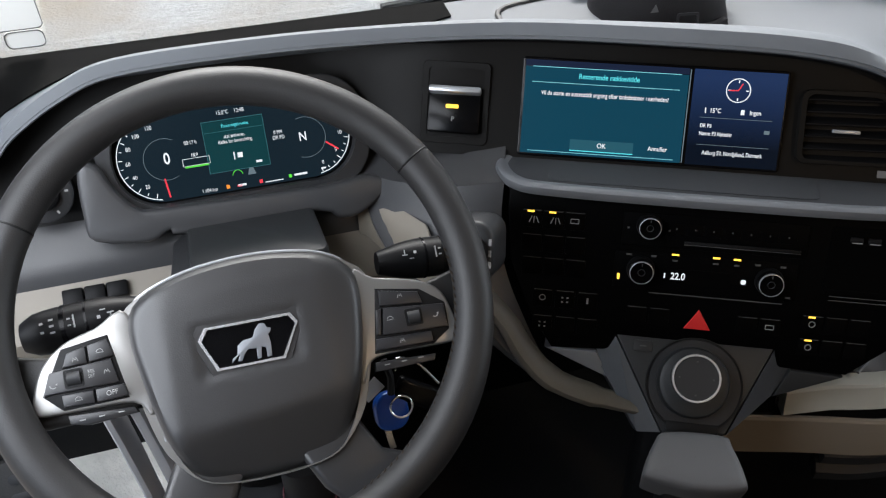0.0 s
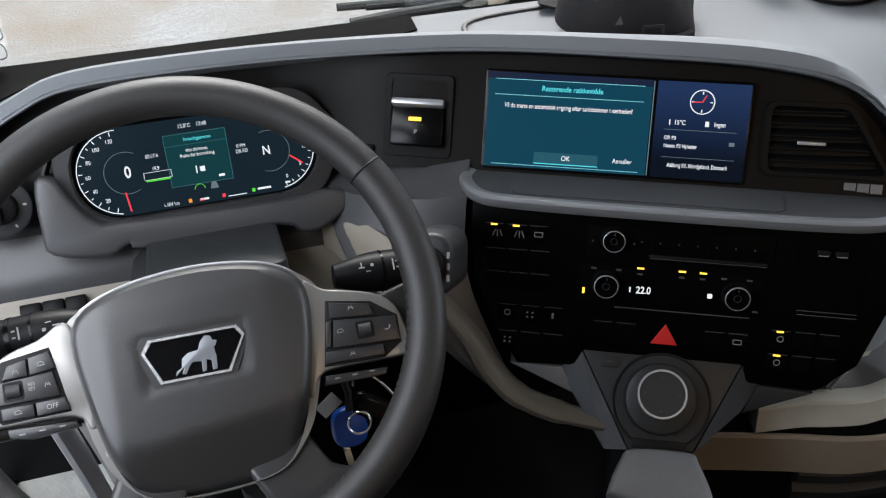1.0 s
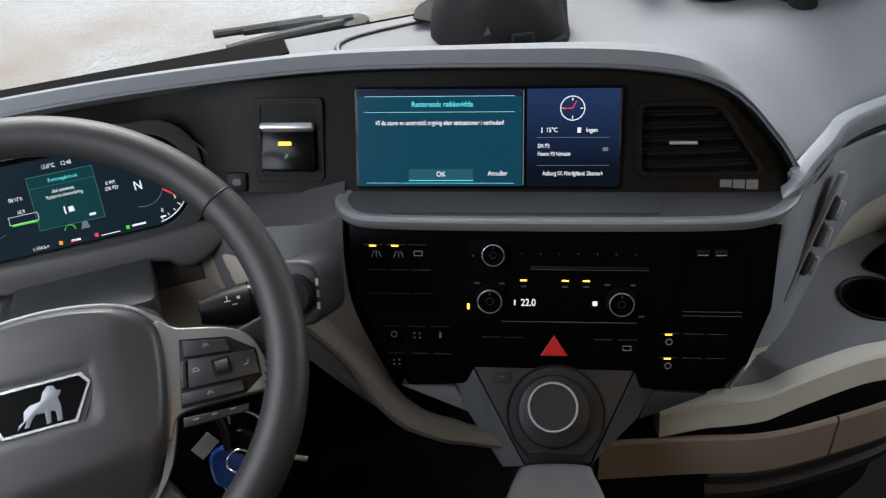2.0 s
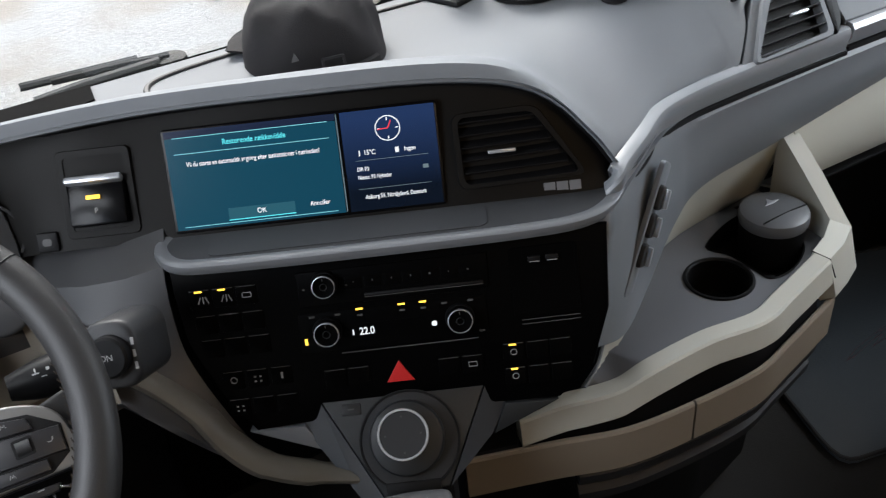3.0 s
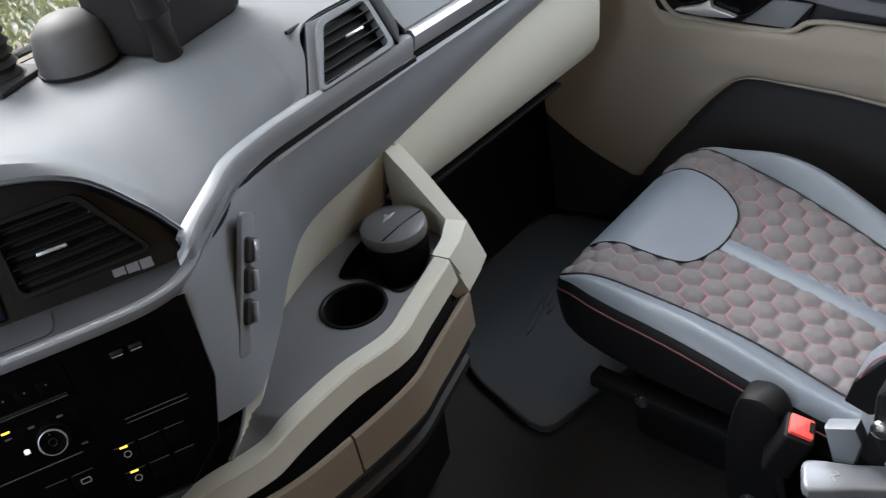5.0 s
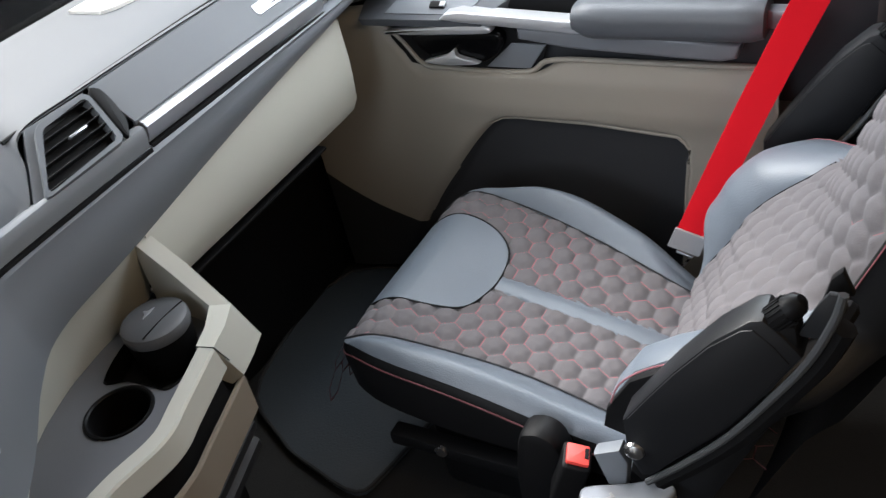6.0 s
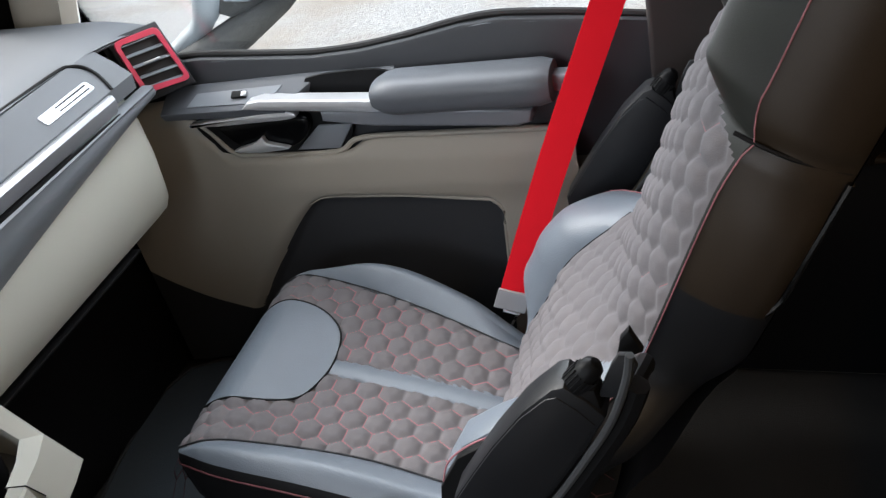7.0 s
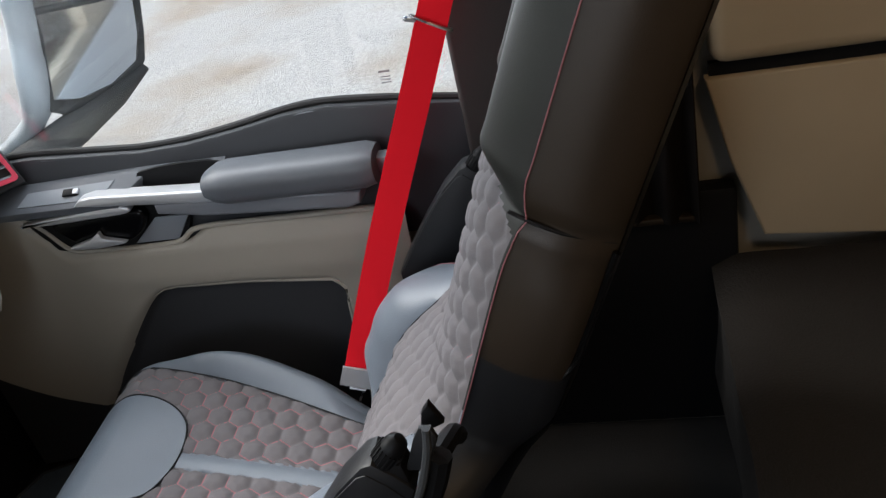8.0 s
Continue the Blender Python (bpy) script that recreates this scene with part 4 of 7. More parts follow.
flat("display_window", rect(0.060, 0.018), LO(0.066, 0.6055, 0.0014), PANEL, clim)
for u in (0.032, 0.078, 0.101):
    flat("lamp", rect(0.0078, 0.0020), LO(u, 0.6300, 0.0022), LED, clim, "amber light")
    flat("mark", rect(0.006, 0.002), LO(u, 0.6235, 0.0022), GREYMARK, clim)
flat("lamp", rect(0.0028, 0.0070), LO(-0.0295, 0.6005, 0.0022), LED, clim, "amber light")
for u, z in ((-0.02, 0.6265), (0.008, 0.6265), (0.124, 0.626), (0.152, 0.626), (0.162, 0.592)):
    flat("mark", rect(0.006, 0.0022), LO(u, z, 0.0022), GREYMARK, clim)
part("lower_line", block(0.150, 0.0010, 0.001, LO(0.082, 0.5845, 0.0018), 0), GREYMARK, clim)
haz = thing("hazard_button", tuple(LO(0.067, 0.54).translation), "red triangular hazard warning button", "button")
part("cap", slab([(0.0, 0.0185), (-0.0152, -0.0062), (0.0152, -0.0062)], LO(0.067, 0.5520, 0.0025), 0.004, 0.0010), RED, haz)
store = thing("storage_slot", tuple(LO(0.238, 0.60).translation), "dark open storage slot with two charging sockets", "storage slot")
part("rim", ring_plate(rrect(0.074, 0.078, 0.004), rrect(0.066, 0.070, 0.003), LO(0.235, 0.6385, 0.0016), 0.006), PANEL, store)
part("recess", slab(rect(0.066, 0.070), LO(0.235, 0.6385, 0.0012), 0.002), PANEL, store)
for u in (0.2245, 0.2435):
    part("socket", block(0.0135, 0.006, 0.004, LO(u, 0.6625, 0.003), 0.001), BLACK, store)
    flat("socket_line", rect(0.011, 0.0010), LO(u, 0.6598, 0.0056), WHITEMARK, store)
for z in (0.5985, 0.5940):
    flat("lid_line", rect(0.064, 0.0008), LO(0.238, z, 0.0035), GREYMARK, store)

# gear selector wedge
GS = radians(45)
GD = -CW * math.cos(GS) - Z * math.sin(GS)


def GE(u, s, off=0.0):
    n = CU.cross(-GD)
    return axes(con(0, -0.152, 0.517) + CU * u + GD * s + n * off, CU, -GD, n)


gear = thing("gear_selector", tuple(GE(0.066, 0.05).translation - Z * 0.1), "rotary gear selector with bright ring on a grey wedge", "gear selector")
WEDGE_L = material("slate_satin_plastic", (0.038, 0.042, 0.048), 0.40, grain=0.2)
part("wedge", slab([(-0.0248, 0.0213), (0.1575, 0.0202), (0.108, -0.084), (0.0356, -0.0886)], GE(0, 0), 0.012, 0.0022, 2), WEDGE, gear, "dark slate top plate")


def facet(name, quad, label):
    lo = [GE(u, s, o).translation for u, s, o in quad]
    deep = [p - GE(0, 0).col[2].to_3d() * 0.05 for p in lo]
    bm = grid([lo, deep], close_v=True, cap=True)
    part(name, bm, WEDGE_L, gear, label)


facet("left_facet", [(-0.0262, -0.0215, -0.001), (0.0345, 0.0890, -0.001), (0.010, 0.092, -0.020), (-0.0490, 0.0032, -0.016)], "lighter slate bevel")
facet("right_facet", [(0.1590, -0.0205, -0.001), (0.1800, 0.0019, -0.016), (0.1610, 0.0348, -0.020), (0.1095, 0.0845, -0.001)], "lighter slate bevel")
part("body", slab([(-0.020, 0.012), (0.152, 0.012), (0.104, -0.084), (0.039, -0.087)], GE(0, 0, -0.012), 0.07), BLACK, gear, "black wedge body")
part("well_rim", lathe([(0.0560, 0.0008), (0.0555, 0.0022), (0.0535, 0.0022), (0.0530, 0.0008)], GE(0.0695, 0.031), 48), BLACK, gear, "black line round the knob")
part("well", lathe([(0.0530, 0.0010), (0.046, 0.0016), (0.00104, 0.0016)], GE(0.0695, 0.031), 48), CHAR, gear, "charcoal ring round the knob")
part("collar", lathe([(0.0415, 0.001), (0.0410, 0.012), (0.0390, 0.016), (0.034, 0.018), (0.001, 0.018)], GE(0.067, 0.028), 48), WEDGE, gear, "slate stepped collar")
part("knob", lathe([(0.0258, 0.016), (0.0262, 0.041), (0.0245, 0.0426), (0.001, 0.0426)], GE(0.065, 0.0228), 48), CHAR, gear, "dark rotary knob")
part("knob_ring", lathe([(0.0248, 0.0424), (0.0252, 0.0438), (0.0268, 0.0438), (0.0275, 0.0420), (0.0270, 0.0395)], GE(0.065, 0.0228), 56), BRIGHT, gear, "bright steel ring")
for k in range(4):
    flat("mark", rect(0.0018, 0.0018), GE(0.065, 0.0228, 0.0432) @ pose(0, 0, 0, 0, 0, 90 * k) @ pose(0, 0.019, 0), GREYMARK, gear)
part("return_button", slab(rrect(0.022, 0.013, 0.002), GE(0.008, -0.0095, 0.0012), 0.004, 0.001), CHAR, gear)
flat("mark", rect(0.007, 0.0016), GE(0.008, -0.0095, 0.0020), GREYMARK, gear)
part("slot", block(0.060, 0.012, 0.003, GE(0.0690, 0.0805, 0.0026), 0.001), BLACK, gear, "black slot")
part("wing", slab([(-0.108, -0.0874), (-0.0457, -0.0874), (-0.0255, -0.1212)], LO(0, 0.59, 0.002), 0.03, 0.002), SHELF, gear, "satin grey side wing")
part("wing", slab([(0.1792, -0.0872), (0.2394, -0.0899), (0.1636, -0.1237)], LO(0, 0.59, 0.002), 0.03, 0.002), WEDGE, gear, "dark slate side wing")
part("stem", block(0.10, 0.07, 0.44, axes(con(0.066, -0.16, 0.225), CU, CW, Z), 0.015), BLACK, gear, "black console stem")
palm = thing("palm_rest", tuple(con(0.066, -0.30, 0.40)), "grey padded hand rest in front of the gear knob", "hand rest")
pr_ = spline([(-0.026, 0.030, 0), (0.036, 0.032, 0), (0.047, 0.020, 0), (0.0605, -0.016, 0), (0.056, -0.030, 0), (0.004, -0.036, 0), (-0.046, -0.028, 0), (-0.0515, -0.018, 0), (-0.040, 0.016, 0)], 4, True)
PMX = axes(con(0.064, -0.262, 0.470), CU, (CW * 0.94 + Z * 0.30).normalized(), (Z * 0.94 - CW * 0.30).normalized())
rows = []
for sc, h in ((0.97, -0.042), (1.0, -0.012), (0.995, -0.006), (0.97, -0.001), (0.92, 0.0015), (0.80, 0.003), (0.5, 0.0045), (0.2, 0.005), (0.01, 0.005)):
    rows.append([PMX @ Vector((0.004 + (p.x - 0.004) * sc, p.y * sc, h)) for p in pr_])
part("pad", grid(rows, close_v=True), PALM, palm, "grey pad", 50)
part("post", block(0.06, 0.05, 0.44, axes(con(0.066, -0.262, 0.215), CU, CW, Z), 0.01), BLACK, palm, "black post")

# ---- instrument cluster ----
clus = thing("instrument_cluster", (0.03, 0.95, 0.63), "digital instrument cluster lit with dials and a message", "instrument cluster")
cl_out = rrect(0.318, 0.140, 0.055, 8)
part("bezel", ring_plate(cl_out, rrect(0.286, 0.112, 0.052, 8), CL(0.028, 0.002, 0.030), 0.032), CHAR, clus, "charcoal bezel")
CS = part("screen", slab(rrect(0.290, 0.116, 0.054, 8), CL(0.028, 0.000, 0.006), 0.008), GLOSS, clus, "glossy dark screen")
part("screen_glow", slab(rrect(0.278, 0.104, 0.050, 8), CL(0.028, 0.000, 0.0068), 0.0006), SCR_BLACK, CS)
K = lambda x, v, rz=0: CL(x, v, 0.0078) @ pose(0, 0, 0, 0, 0, rz)
part("speed_arc", arc_band(0.0488, 0.0498, 88, 262, K(-0.061, 0.0), 40), SCR_WHITE, CS, "white speed scale")
part("rev_arc", arc_band(0.0488, 0.0498, -82, 62, K(0.117, 0.0), 40), SCR_WHITE, CS, "white rev scale")
part("red_arc", arc_band(0.0470, 0.0492, 42, 70, K(0.117, 0.0), 10), SCR_RED, CS)
for k in range(13):
    a = 96 + k * 13.2
    flat("tick", rect(0.005 if k % 2 == 0 else 0.003, 0.0009), K(-0.061, 0.0) @ pose(0, 0, 0, 0, 0, a) @ pose(0.0455, 0, 0), SCR_WHITE, CS)
    flat("tick", rect(0.005 if k % 3 == 0 else 0.003, 0.0009), K(0.117, 0.0) @ pose(0, 0, 0, 0, 0, -78 + k * 11) @ pose(0.0455, 0, 0), SCR_WHITE, CS)
for k, s in enumerate(("20", "40", "60", "80", "100", "120")):
    a = radians(236 - k * 27)
    words(s, 0.0068, K(-0.061 + 0.0375 * math.cos(a), 0.0375 * math.sin(a)), SCR_WHITE, CS, "numeral", squeeze=0.85)
for s, a in (("0", -72), ("5", -38), ("10", -4), ("15", 30)):
    words(s, 0.0068, K(0.117 + 0.0375 * math.cos(radians(a)), 0.0375 * math.sin(radians(a))), SCR_WHITE, CS, "numeral", squeeze=0.85)
part("dial_circle", arc_band(0.0244, 0.0250, 60, 300, K(-0.056, -0.002), 30), SCR_GREY, CS)
part("dial_circle", arc_band(0.0244, 0.0250, -110, 110, K(0.112, -0.002), 30), SCR_GREY, CS)
words("0", 0.019, K(-0.054, -0.002), SCR_WHITE, CS, "speed_figure", squeeze=0.8, bold=0.0003)
words("N", 0.015, K(0.109, -0.001), SCR_WHITE, CS, "gear_letter", squeeze=0.85, bold=0.0002)
flat("needle", rect(0.002, 0.023), K(-0.0595, -0.036, 6), SCR_RED, CS, "red needle")
flat("needle", rect(0.002, 0.018), K(0.143, -0.017, 52), SCR_RED, CS, "red needle")
part("message_frame", ring_plate(rect(0.073, 0.062), rect(0.0718, 0.0608), K(0.0285, 0.003), 0.0003), SCR_EDGE, CS)
flat("message_box", rect(0.0715, 0.060), K(0.0285, 0.003) @ pose(0, 0, -0.0003), SCR_MSG, CS, "teal message box")
words("Parkeringsbremse", 0.0062, K(0.031, 0.0265), SCR_CYAN, CS, "message_title", squeeze=0.72)
flat("line", rect(0.070, 0.0004), K(0.0285, 0.0205), SCR_EDGE, CS)
words("skal aktiveres.\nRisiko for bortrulning.", 0.0062, K(0.0285, 0.0105), SCR_WHITE, CS, "message_text", squeeze=0.74)
bars(K(0, 0), [(0.024, -0.0105, 0.0014, 0.009), (0.031, -0.0105, 0.006, 0.006), (0.052, -0.0215, 0.007, 0.0028)], SCR_WHITE, CS)
words("15,0°C    12:48", 0.0068, K(0.028, 0.0425), SCR_WHITE, CS, "clock_line", squeeze=0.8)
words("00:17 h", 0.0062, K(-0.024, 0.013), SCR_WHITE, CS, "trip_time", squeeze=0.8)
words("0 PM\nDR PD", 0.0064, K(0.080, 0.006), SCR_WHITE, CS, "assist_text", squeeze=0.8)
words("18,9", 0.0062, K(-0.022, -0.002), SCR_WHITE, CS, "trip_use", squeeze=0.8)
flat("use_bar", rect(0.028, 0.0022), K(-0.021, -0.0155), SCR_GREEN, CS, "green bar")
part("use_frame", ring_plate(rect(0.032, 0.009), rect(0.031, 0.0082), K(-0.021, -0.010), 0.0003), SCR_WHITE, CS)
words("1.104 km", 0.0062, K(-0.012, -0.047), SCR_WHITE, CS, "odometer", squeeze=0.8)
flat("fuel_mark", rect(0.004, 0.0045), K(0.010, -0.0465), SCR_ORANGE, CS)
flat("fuel_scale", rect(0.006, 0.0022), K(0.024, -0.0475), SCR_RED, CS)
flat("coolant_mark", rect(0.004, 0.0045), K(0.050, -0.0465), SCR_RED, CS)
flat("coolant_scale", rect(0.022, 0.0010), K(0.066, -0.0485), SCR_WHITE, CS)
flat("eco_mark", rrect(0.004, 0.0045, 0.0015), K(0.086, -0.046), SCR_GREEN, CS)
bars(K(0, 0), [(0.099, -0.0455, 0.016, 0.0024), (0.027, -0.0468, 0.010, 0.0024), (0.128, -0.043, 0.006, 0.002)], SCR_WHITE, CS)
part("lane_mark", arc_band(0.0055, 0.0062, 0, 180, K(0.024, -0.034), 14), SCR_GREEN, CS)
flat("road_mark", [(-0.005, -0.004), (0.005, -0.004), (0.0025, 0.004), (-0.0025, 0.004)], K(0.041, -0.032), SCR_GREY, CS)
flat("warning_mark", rrect(0.007, 0.005, 0.002), K(0.130, 0.033), SCR_RED, CS)
part("visor", shell([[CL(0.028 + 0.172 * math.cos(a), 0.004 + 0.078 * math.sin(a), o).translation for o in (-0.002, 0.03, 0.034)] for a in [radians(-20 + 220 * k / 24) for k in range(25)]], 0.003), CHAR, clus, "curved dark visor")
ledge = spline([(-0.1500, 0.006, 0), (-0.1540, -0.052, 0), (-0.1470, -0.0790, 0), (-0.0890, -0.0900, 0), (-0.0640, -0.0800, 0), (-0.0474, -0.0885, 0), (0.1058, -0.0890, 0), (0.1313, -0.1019, 0), (0.1596, -0.1010, 0), (0.1993, -0.0740, 0), (0.1773, -0.0560, 0), (0.1109, -0.0600, 0), (-0.0592, -0.0540, 0), (-0.0950, -0.0500, 0), (-0.1180, -0.020, 0), (-0.1300, 0.006, 0)], 3, True)
part("lower_visor", slab([(p.x, p.y) for p in ledge], CL(0, 0, 0.050), 0.055, 0.006, 3), LOWGREY, clus, "charcoal lip below the cluster")
ldial = thing("light_dial", tuple(CL(-0.195, -0.05).translation), "round black light switch dial beside the cluster", "dial")
part("plate", lathe([(0.034, -0.004), (0.034, 0.006), (0.031, 0.008), (0.001, 0.008)], CL(-0.196, -0.018, 0.012), 32), CHAR, ldial)
part("grip", lathe([(0.020, 0.006), (0.019, 0.018), (0.016, 0.020), (0.001, 0.020)], CL(-0.196, -0.018, 0.012), 28), BUTTON, ldial)
part("grip_bar", block(0.007, 0.034, 0.010, CL(-0.196, -0.018, 0.036), 0.003), BUTTON, ldial)
for a in range(0, 360, 60):
    flat("mark", rect(0.004, 0.0024), CL(-0.196, -0.018, 0.0205) @ pose(0, 0, 0, 0, 0, a) @ pose(0.0265, 0, 0), WHITEMARK, ldial)

# ---- steering wheel details, column, stalks and keys ----
part("hub_trim", tube([WH(p.x * 1.008, -0.045 + (p.y + 0.045) * 1.008, 0.0015 + cover_h(p.x, p.y)).translation for p in hub_line], 0.0014, 8, True, 1.0, tuple(WN)), SATIN, wheel, "thin satin silver trim round the airbag cover")
def frame_out(p):
    """Outer edge of the satin frame: broad at the sides, narrow at the top and bottom."""
    side = smooth((abs(p.x) - 0.040) / 0.045) * smooth((0.040 - p.y) / 0.03) * smooth((p.y + 0.150) / 0.05)
    return (p.x * (0.998 + 0.075 * side), -0.045 + (p.y + 0.045) * (0.998 + 0.016 * side))


part("hub_frame", ring_plate([frame_out(p) for p in hub_line], [(p.x * 0.99, -0.045 + (p.y + 0.045) * 0.99) for p in hub_line], WH(0, 0, 0.0035), 0.014), SPOKE, wheel, "satin silver frame round the airbag cover")
part("hub_back", lathe([(0.088, -0.008), (0.078, -0.05), (0.06, -0.06), (0.001, -0.06)], WH(0, -0.04), 28), CHAR, wheel, "dark hub back")
PLATES = {-1: [(-0.098, 0.0190), (-0.127, 0.0114), (-0.1552, 0.0029), (-0.1756, -0.0152), (-0.1850, -0.0393), (-0.1852, -0.0505), (-0.1800, -0.0545), (-0.1575, -0.0558), (-0.106, -0.0580), (-0.094, -0.0720), (-0.088, -0.060)],
          1: [(0.100, 0.0150), (0.120, 0.0080), (0.1603, -0.0027), (0.1803, -0.0172), (0.1876, -0.0416), (0.1908, -0.0589), (0.1821, -0.0653), (0.1219, -0.0642), (0.102, -0.0690), (0.093, -0.0860), (0.088, -0.070)]}
KEYCAPS = {-1: [[(-0.1519, -0.0055), (-0.1362, -0.0024), (-0.1365, -0.0172), (-0.1570, -0.0172)], [(-0.1346, -0.0022), (-0.1178, 0.0005), (-0.1140, -0.0148), (-0.1349, -0.0166)],
             [(-0.1682, -0.0192), (-0.1170, -0.0170), (-0.1135, -0.0382), (-0.1752, -0.0377)], [(-0.1610, -0.0400), (-0.1352, -0.0405), (-0.1352, -0.0514), (-0.1606, -0.0500)], [(-0.1336, -0.0405), (-0.1102, -0.0403), (-0.1074, -0.0512), (-0.1336, -0.0514)]],
        1: [[(0.1218, -0.0056), (0.1574, -0.0136), (0.1600, -0.0245), (0.1200, -0.0200)], [(0.1225, -0.0222), (0.1792, -0.0290), (0.1790, -0.0505), (0.1175, -0.0467)],
            [(0.1160, -0.0230), (0.1210, -0.0225), (0.1165, -0.0455), (0.1120, -0.0455)], [(0.1110, -0.0490), (0.1625, -0.0520), (0.1626, -0.0615), (0.1088, -0.0595)]]}
LOWBAR = {-1: [(-0.1600, -0.0575), (-0.1053, -0.0615), (-0.1034, -0.0672), (-0.1440, -0.0690), (-0.1592, -0.0650)], 1: [(0.1066, -0.0693), (0.1639, -0.0728), (0.1615, -0.0790), (0.1052, -0.0780)]}
MARKS = {-1: [(-0.1455, -0.0120), (-0.1250, -0.0090), (-0.1660, -0.0310), (-0.1220, -0.0270), (-0.1480, -0.0455)], 1: [(0.1400, -0.0140), (0.1270, -0.0330), (0.1690, -0.0380), (0.1340, -0.0550)]}
for sx in (-1, 1):
    def side_(pts):
        q = [(sx * x, y) for x, y in pts]
        return q if sx > 0 else q[::-1]
    plate_ = part("spoke_plate", slab([(p.x, p.y) for p in spline([(x, y, 0) for x, y in PLATES[sx]], 4, True)], WH(0, 0, 0.0050), 0.012, 0.0025, 3), SPOKE, wheel, "satin silver spoke plate")
    arm = side_([(0.150, -0.010), (0.205, 0.004), (0.209, -0.058), (0.180, -0.066), (0.10, -0.064), (0.10, -0.04)])
    part("spoke", slab(arm, WH(0, 0, -0.006), 0.016, 0.006, 3), WHEEL, wheel, "dark leather spoke")
    part("key_well", slab([(x * 0.985 + sx * 0.002, y) for x, y in ([(-0.157, -0.001), (-0.117, 0.004), (-0.107, -0.053), (-0.162, -0.053), (-0.177, -0.038)] if sx < 0 else [(0.119, -0.003), (0.160, -0.011), (0.182, -0.028), (0.181, -0.053), (0.163, -0.064), (0.107, -0.062)])], WH(0, 0, 0.0056), 0.004, 0.0006), BLACK, plate_, "dark key surround")
    part("lower_bar", slab(LOWBAR[sx], WH(0, 0, 0.001), 0.012, 0.0015), STEERBTN, wheel, "black lower key bar")
    for k in range(3):
        flat("mark", rect(0.0050, 0.0011), WH(sx * (0.117 + 0.016 * k), (-0.0635 if sx < 0 else -0.0735), 0.0014), WHITEMARK, wheel)
    for kq in KEYCAPS[sx]:
        part("key", slab(kq, WH(0, 0, 0.0090), 0.005, 0.0013), STEERBTN, plate_, "black steering wheel key")
    part("scroll_well", slab(rrect(0.016, 0.016, 0.002), WH(sx * 0.149, (-0.0275 if sx < 0 else -0.036), 0.0094), 0.001), BLACK, plate_)
    part("scroll_wheel", lathe([(0.001, -0.0055), (0.0065, -0.0055), (0.0065, 0.0055), (0.001, 0.0055)], WH(sx * 0.149, (-0.0275 if sx < 0 else -0.036), 0.0065) @ pose(0, 0, 0, 0, 90, 0), 16), CHAR, plate_, "ribbed scroll wheel")
    for i, (x, y) in enumerate(MARKS[sx]):
        if i % 3 == 0:
            for dx, rz in ((-0.0016, -24), (0.0016, 24)):
                flat("mark", rect(0.0005, 0.0038), WH(x + dx, y, 0.0094, rz), WHITEMARK, wheel)
            flat("mark", rect(0.0012, 0.0010), WH(x, y, 0.0094), WHITEMARK, wheel)
        elif i % 3 == 1:
            part("mark", arc_band(0.0026, 0.0031, 15, 165, WH(x, y - 0.001, 0.0094), 10), WHITEMARK, wheel)
            flat("mark", rect(0.0062, 0.0005), WH(x, y - 0.0012, 0.0094), WHITEMARK, wheel)
        else:
            part("mark", arc_band(0.0024, 0.0031, 200, 340, WH(x, y + 0.001, 0.0094, 25 * sx), 8), WHITEMARK, wheel)
            flat("mark", rect(0.0014, 0.0012), WH(x + 0.0028, y + 0.0012, 0.0094), WHITEMARK, wheel)
    low_arm = side_([(0.020, -0.128), (0.078, -0.108), (0.098, -0.146), (0.140, -0.164), (0.075, -0.206), (0.040, -0.168)])
    part("lower_spoke", slab(low_arm, WH(0, 0, 0.000), 0.020, 0.007, 3), PADM, wheel, "dark grey lower spoke")
    for deg in (31, -31):
        a = radians(deg if sx > 0 else 180 - deg)
        c = rim_at(a).translation
        tang = Vector((-math.sin(a), 0, 0)) + RE * math.cos(a)
        rad = Vector((math.cos(a), 0, 0)) + RE * math.sin(a)
        part("rim_seam", tube([c + (rad * math.cos(b) + RN * math.sin(b)) * (RIM_T - 0.0004) for b in [radians(k * 15) for k in range(24)]], 0.0011, 6, True, 1.0, tuple(tang)), BLACK, wheel)
words("RES\nSET", 0.0040, WH(-0.1345, -0.0265, 0.0094), WHITEMARK, wheel, "res_lettering", squeeze=0.9)
words("OFF", 0.0062, WH(-0.1205, -0.0460, 0.0094), WHITEMARK, wheel, "off_lettering", squeeze=0.9)
for k in range(34):
    a = radians(-68 + k * 2.2)
    c = rim_at(a, -RIM_T * 1.04, 0.005)
    part("stitch", block(0.0010, 0.0042, 0.0016, c @ pose(0, 0, 0, 0, 0, math.degrees(a) + 25), 0), BROWNL, wheel)
EMB = [(-0.0434, -0.0195), (-0.0365, -0.0089), (0.0385, -0.0100), (0.0440, -0.0190), (0.0275, -0.0490), (-0.0315, -0.0480)]
em2 = [(x * 0.935 + 0.0002, (y + 0.029) * 0.88 - 0.029) for x, y in EMB]
em0 = [(x * 1.13, (y + 0.029) * 1.24 - 0.029) for x, y in EMB]
part("emblem_recess", ring_plate(em0, EMB, WH(0, 0, 0.0206), 0.004), PADM, wheel, "sunk surround of the emblem")
part("emblem_frame", ring_plate(EMB, em2, WH(0, 0, 0.0222), 0.005), material("emblem_chrome", (0.70, 0.70, 0.72), 0.25, 0.75, vary=0.03), wheel, "chrome emblem frame")
part("emblem_plate", slab(em2, WH(0, 0, 0.0206), 0.003), GLOSS, wheel, "black emblem plate")
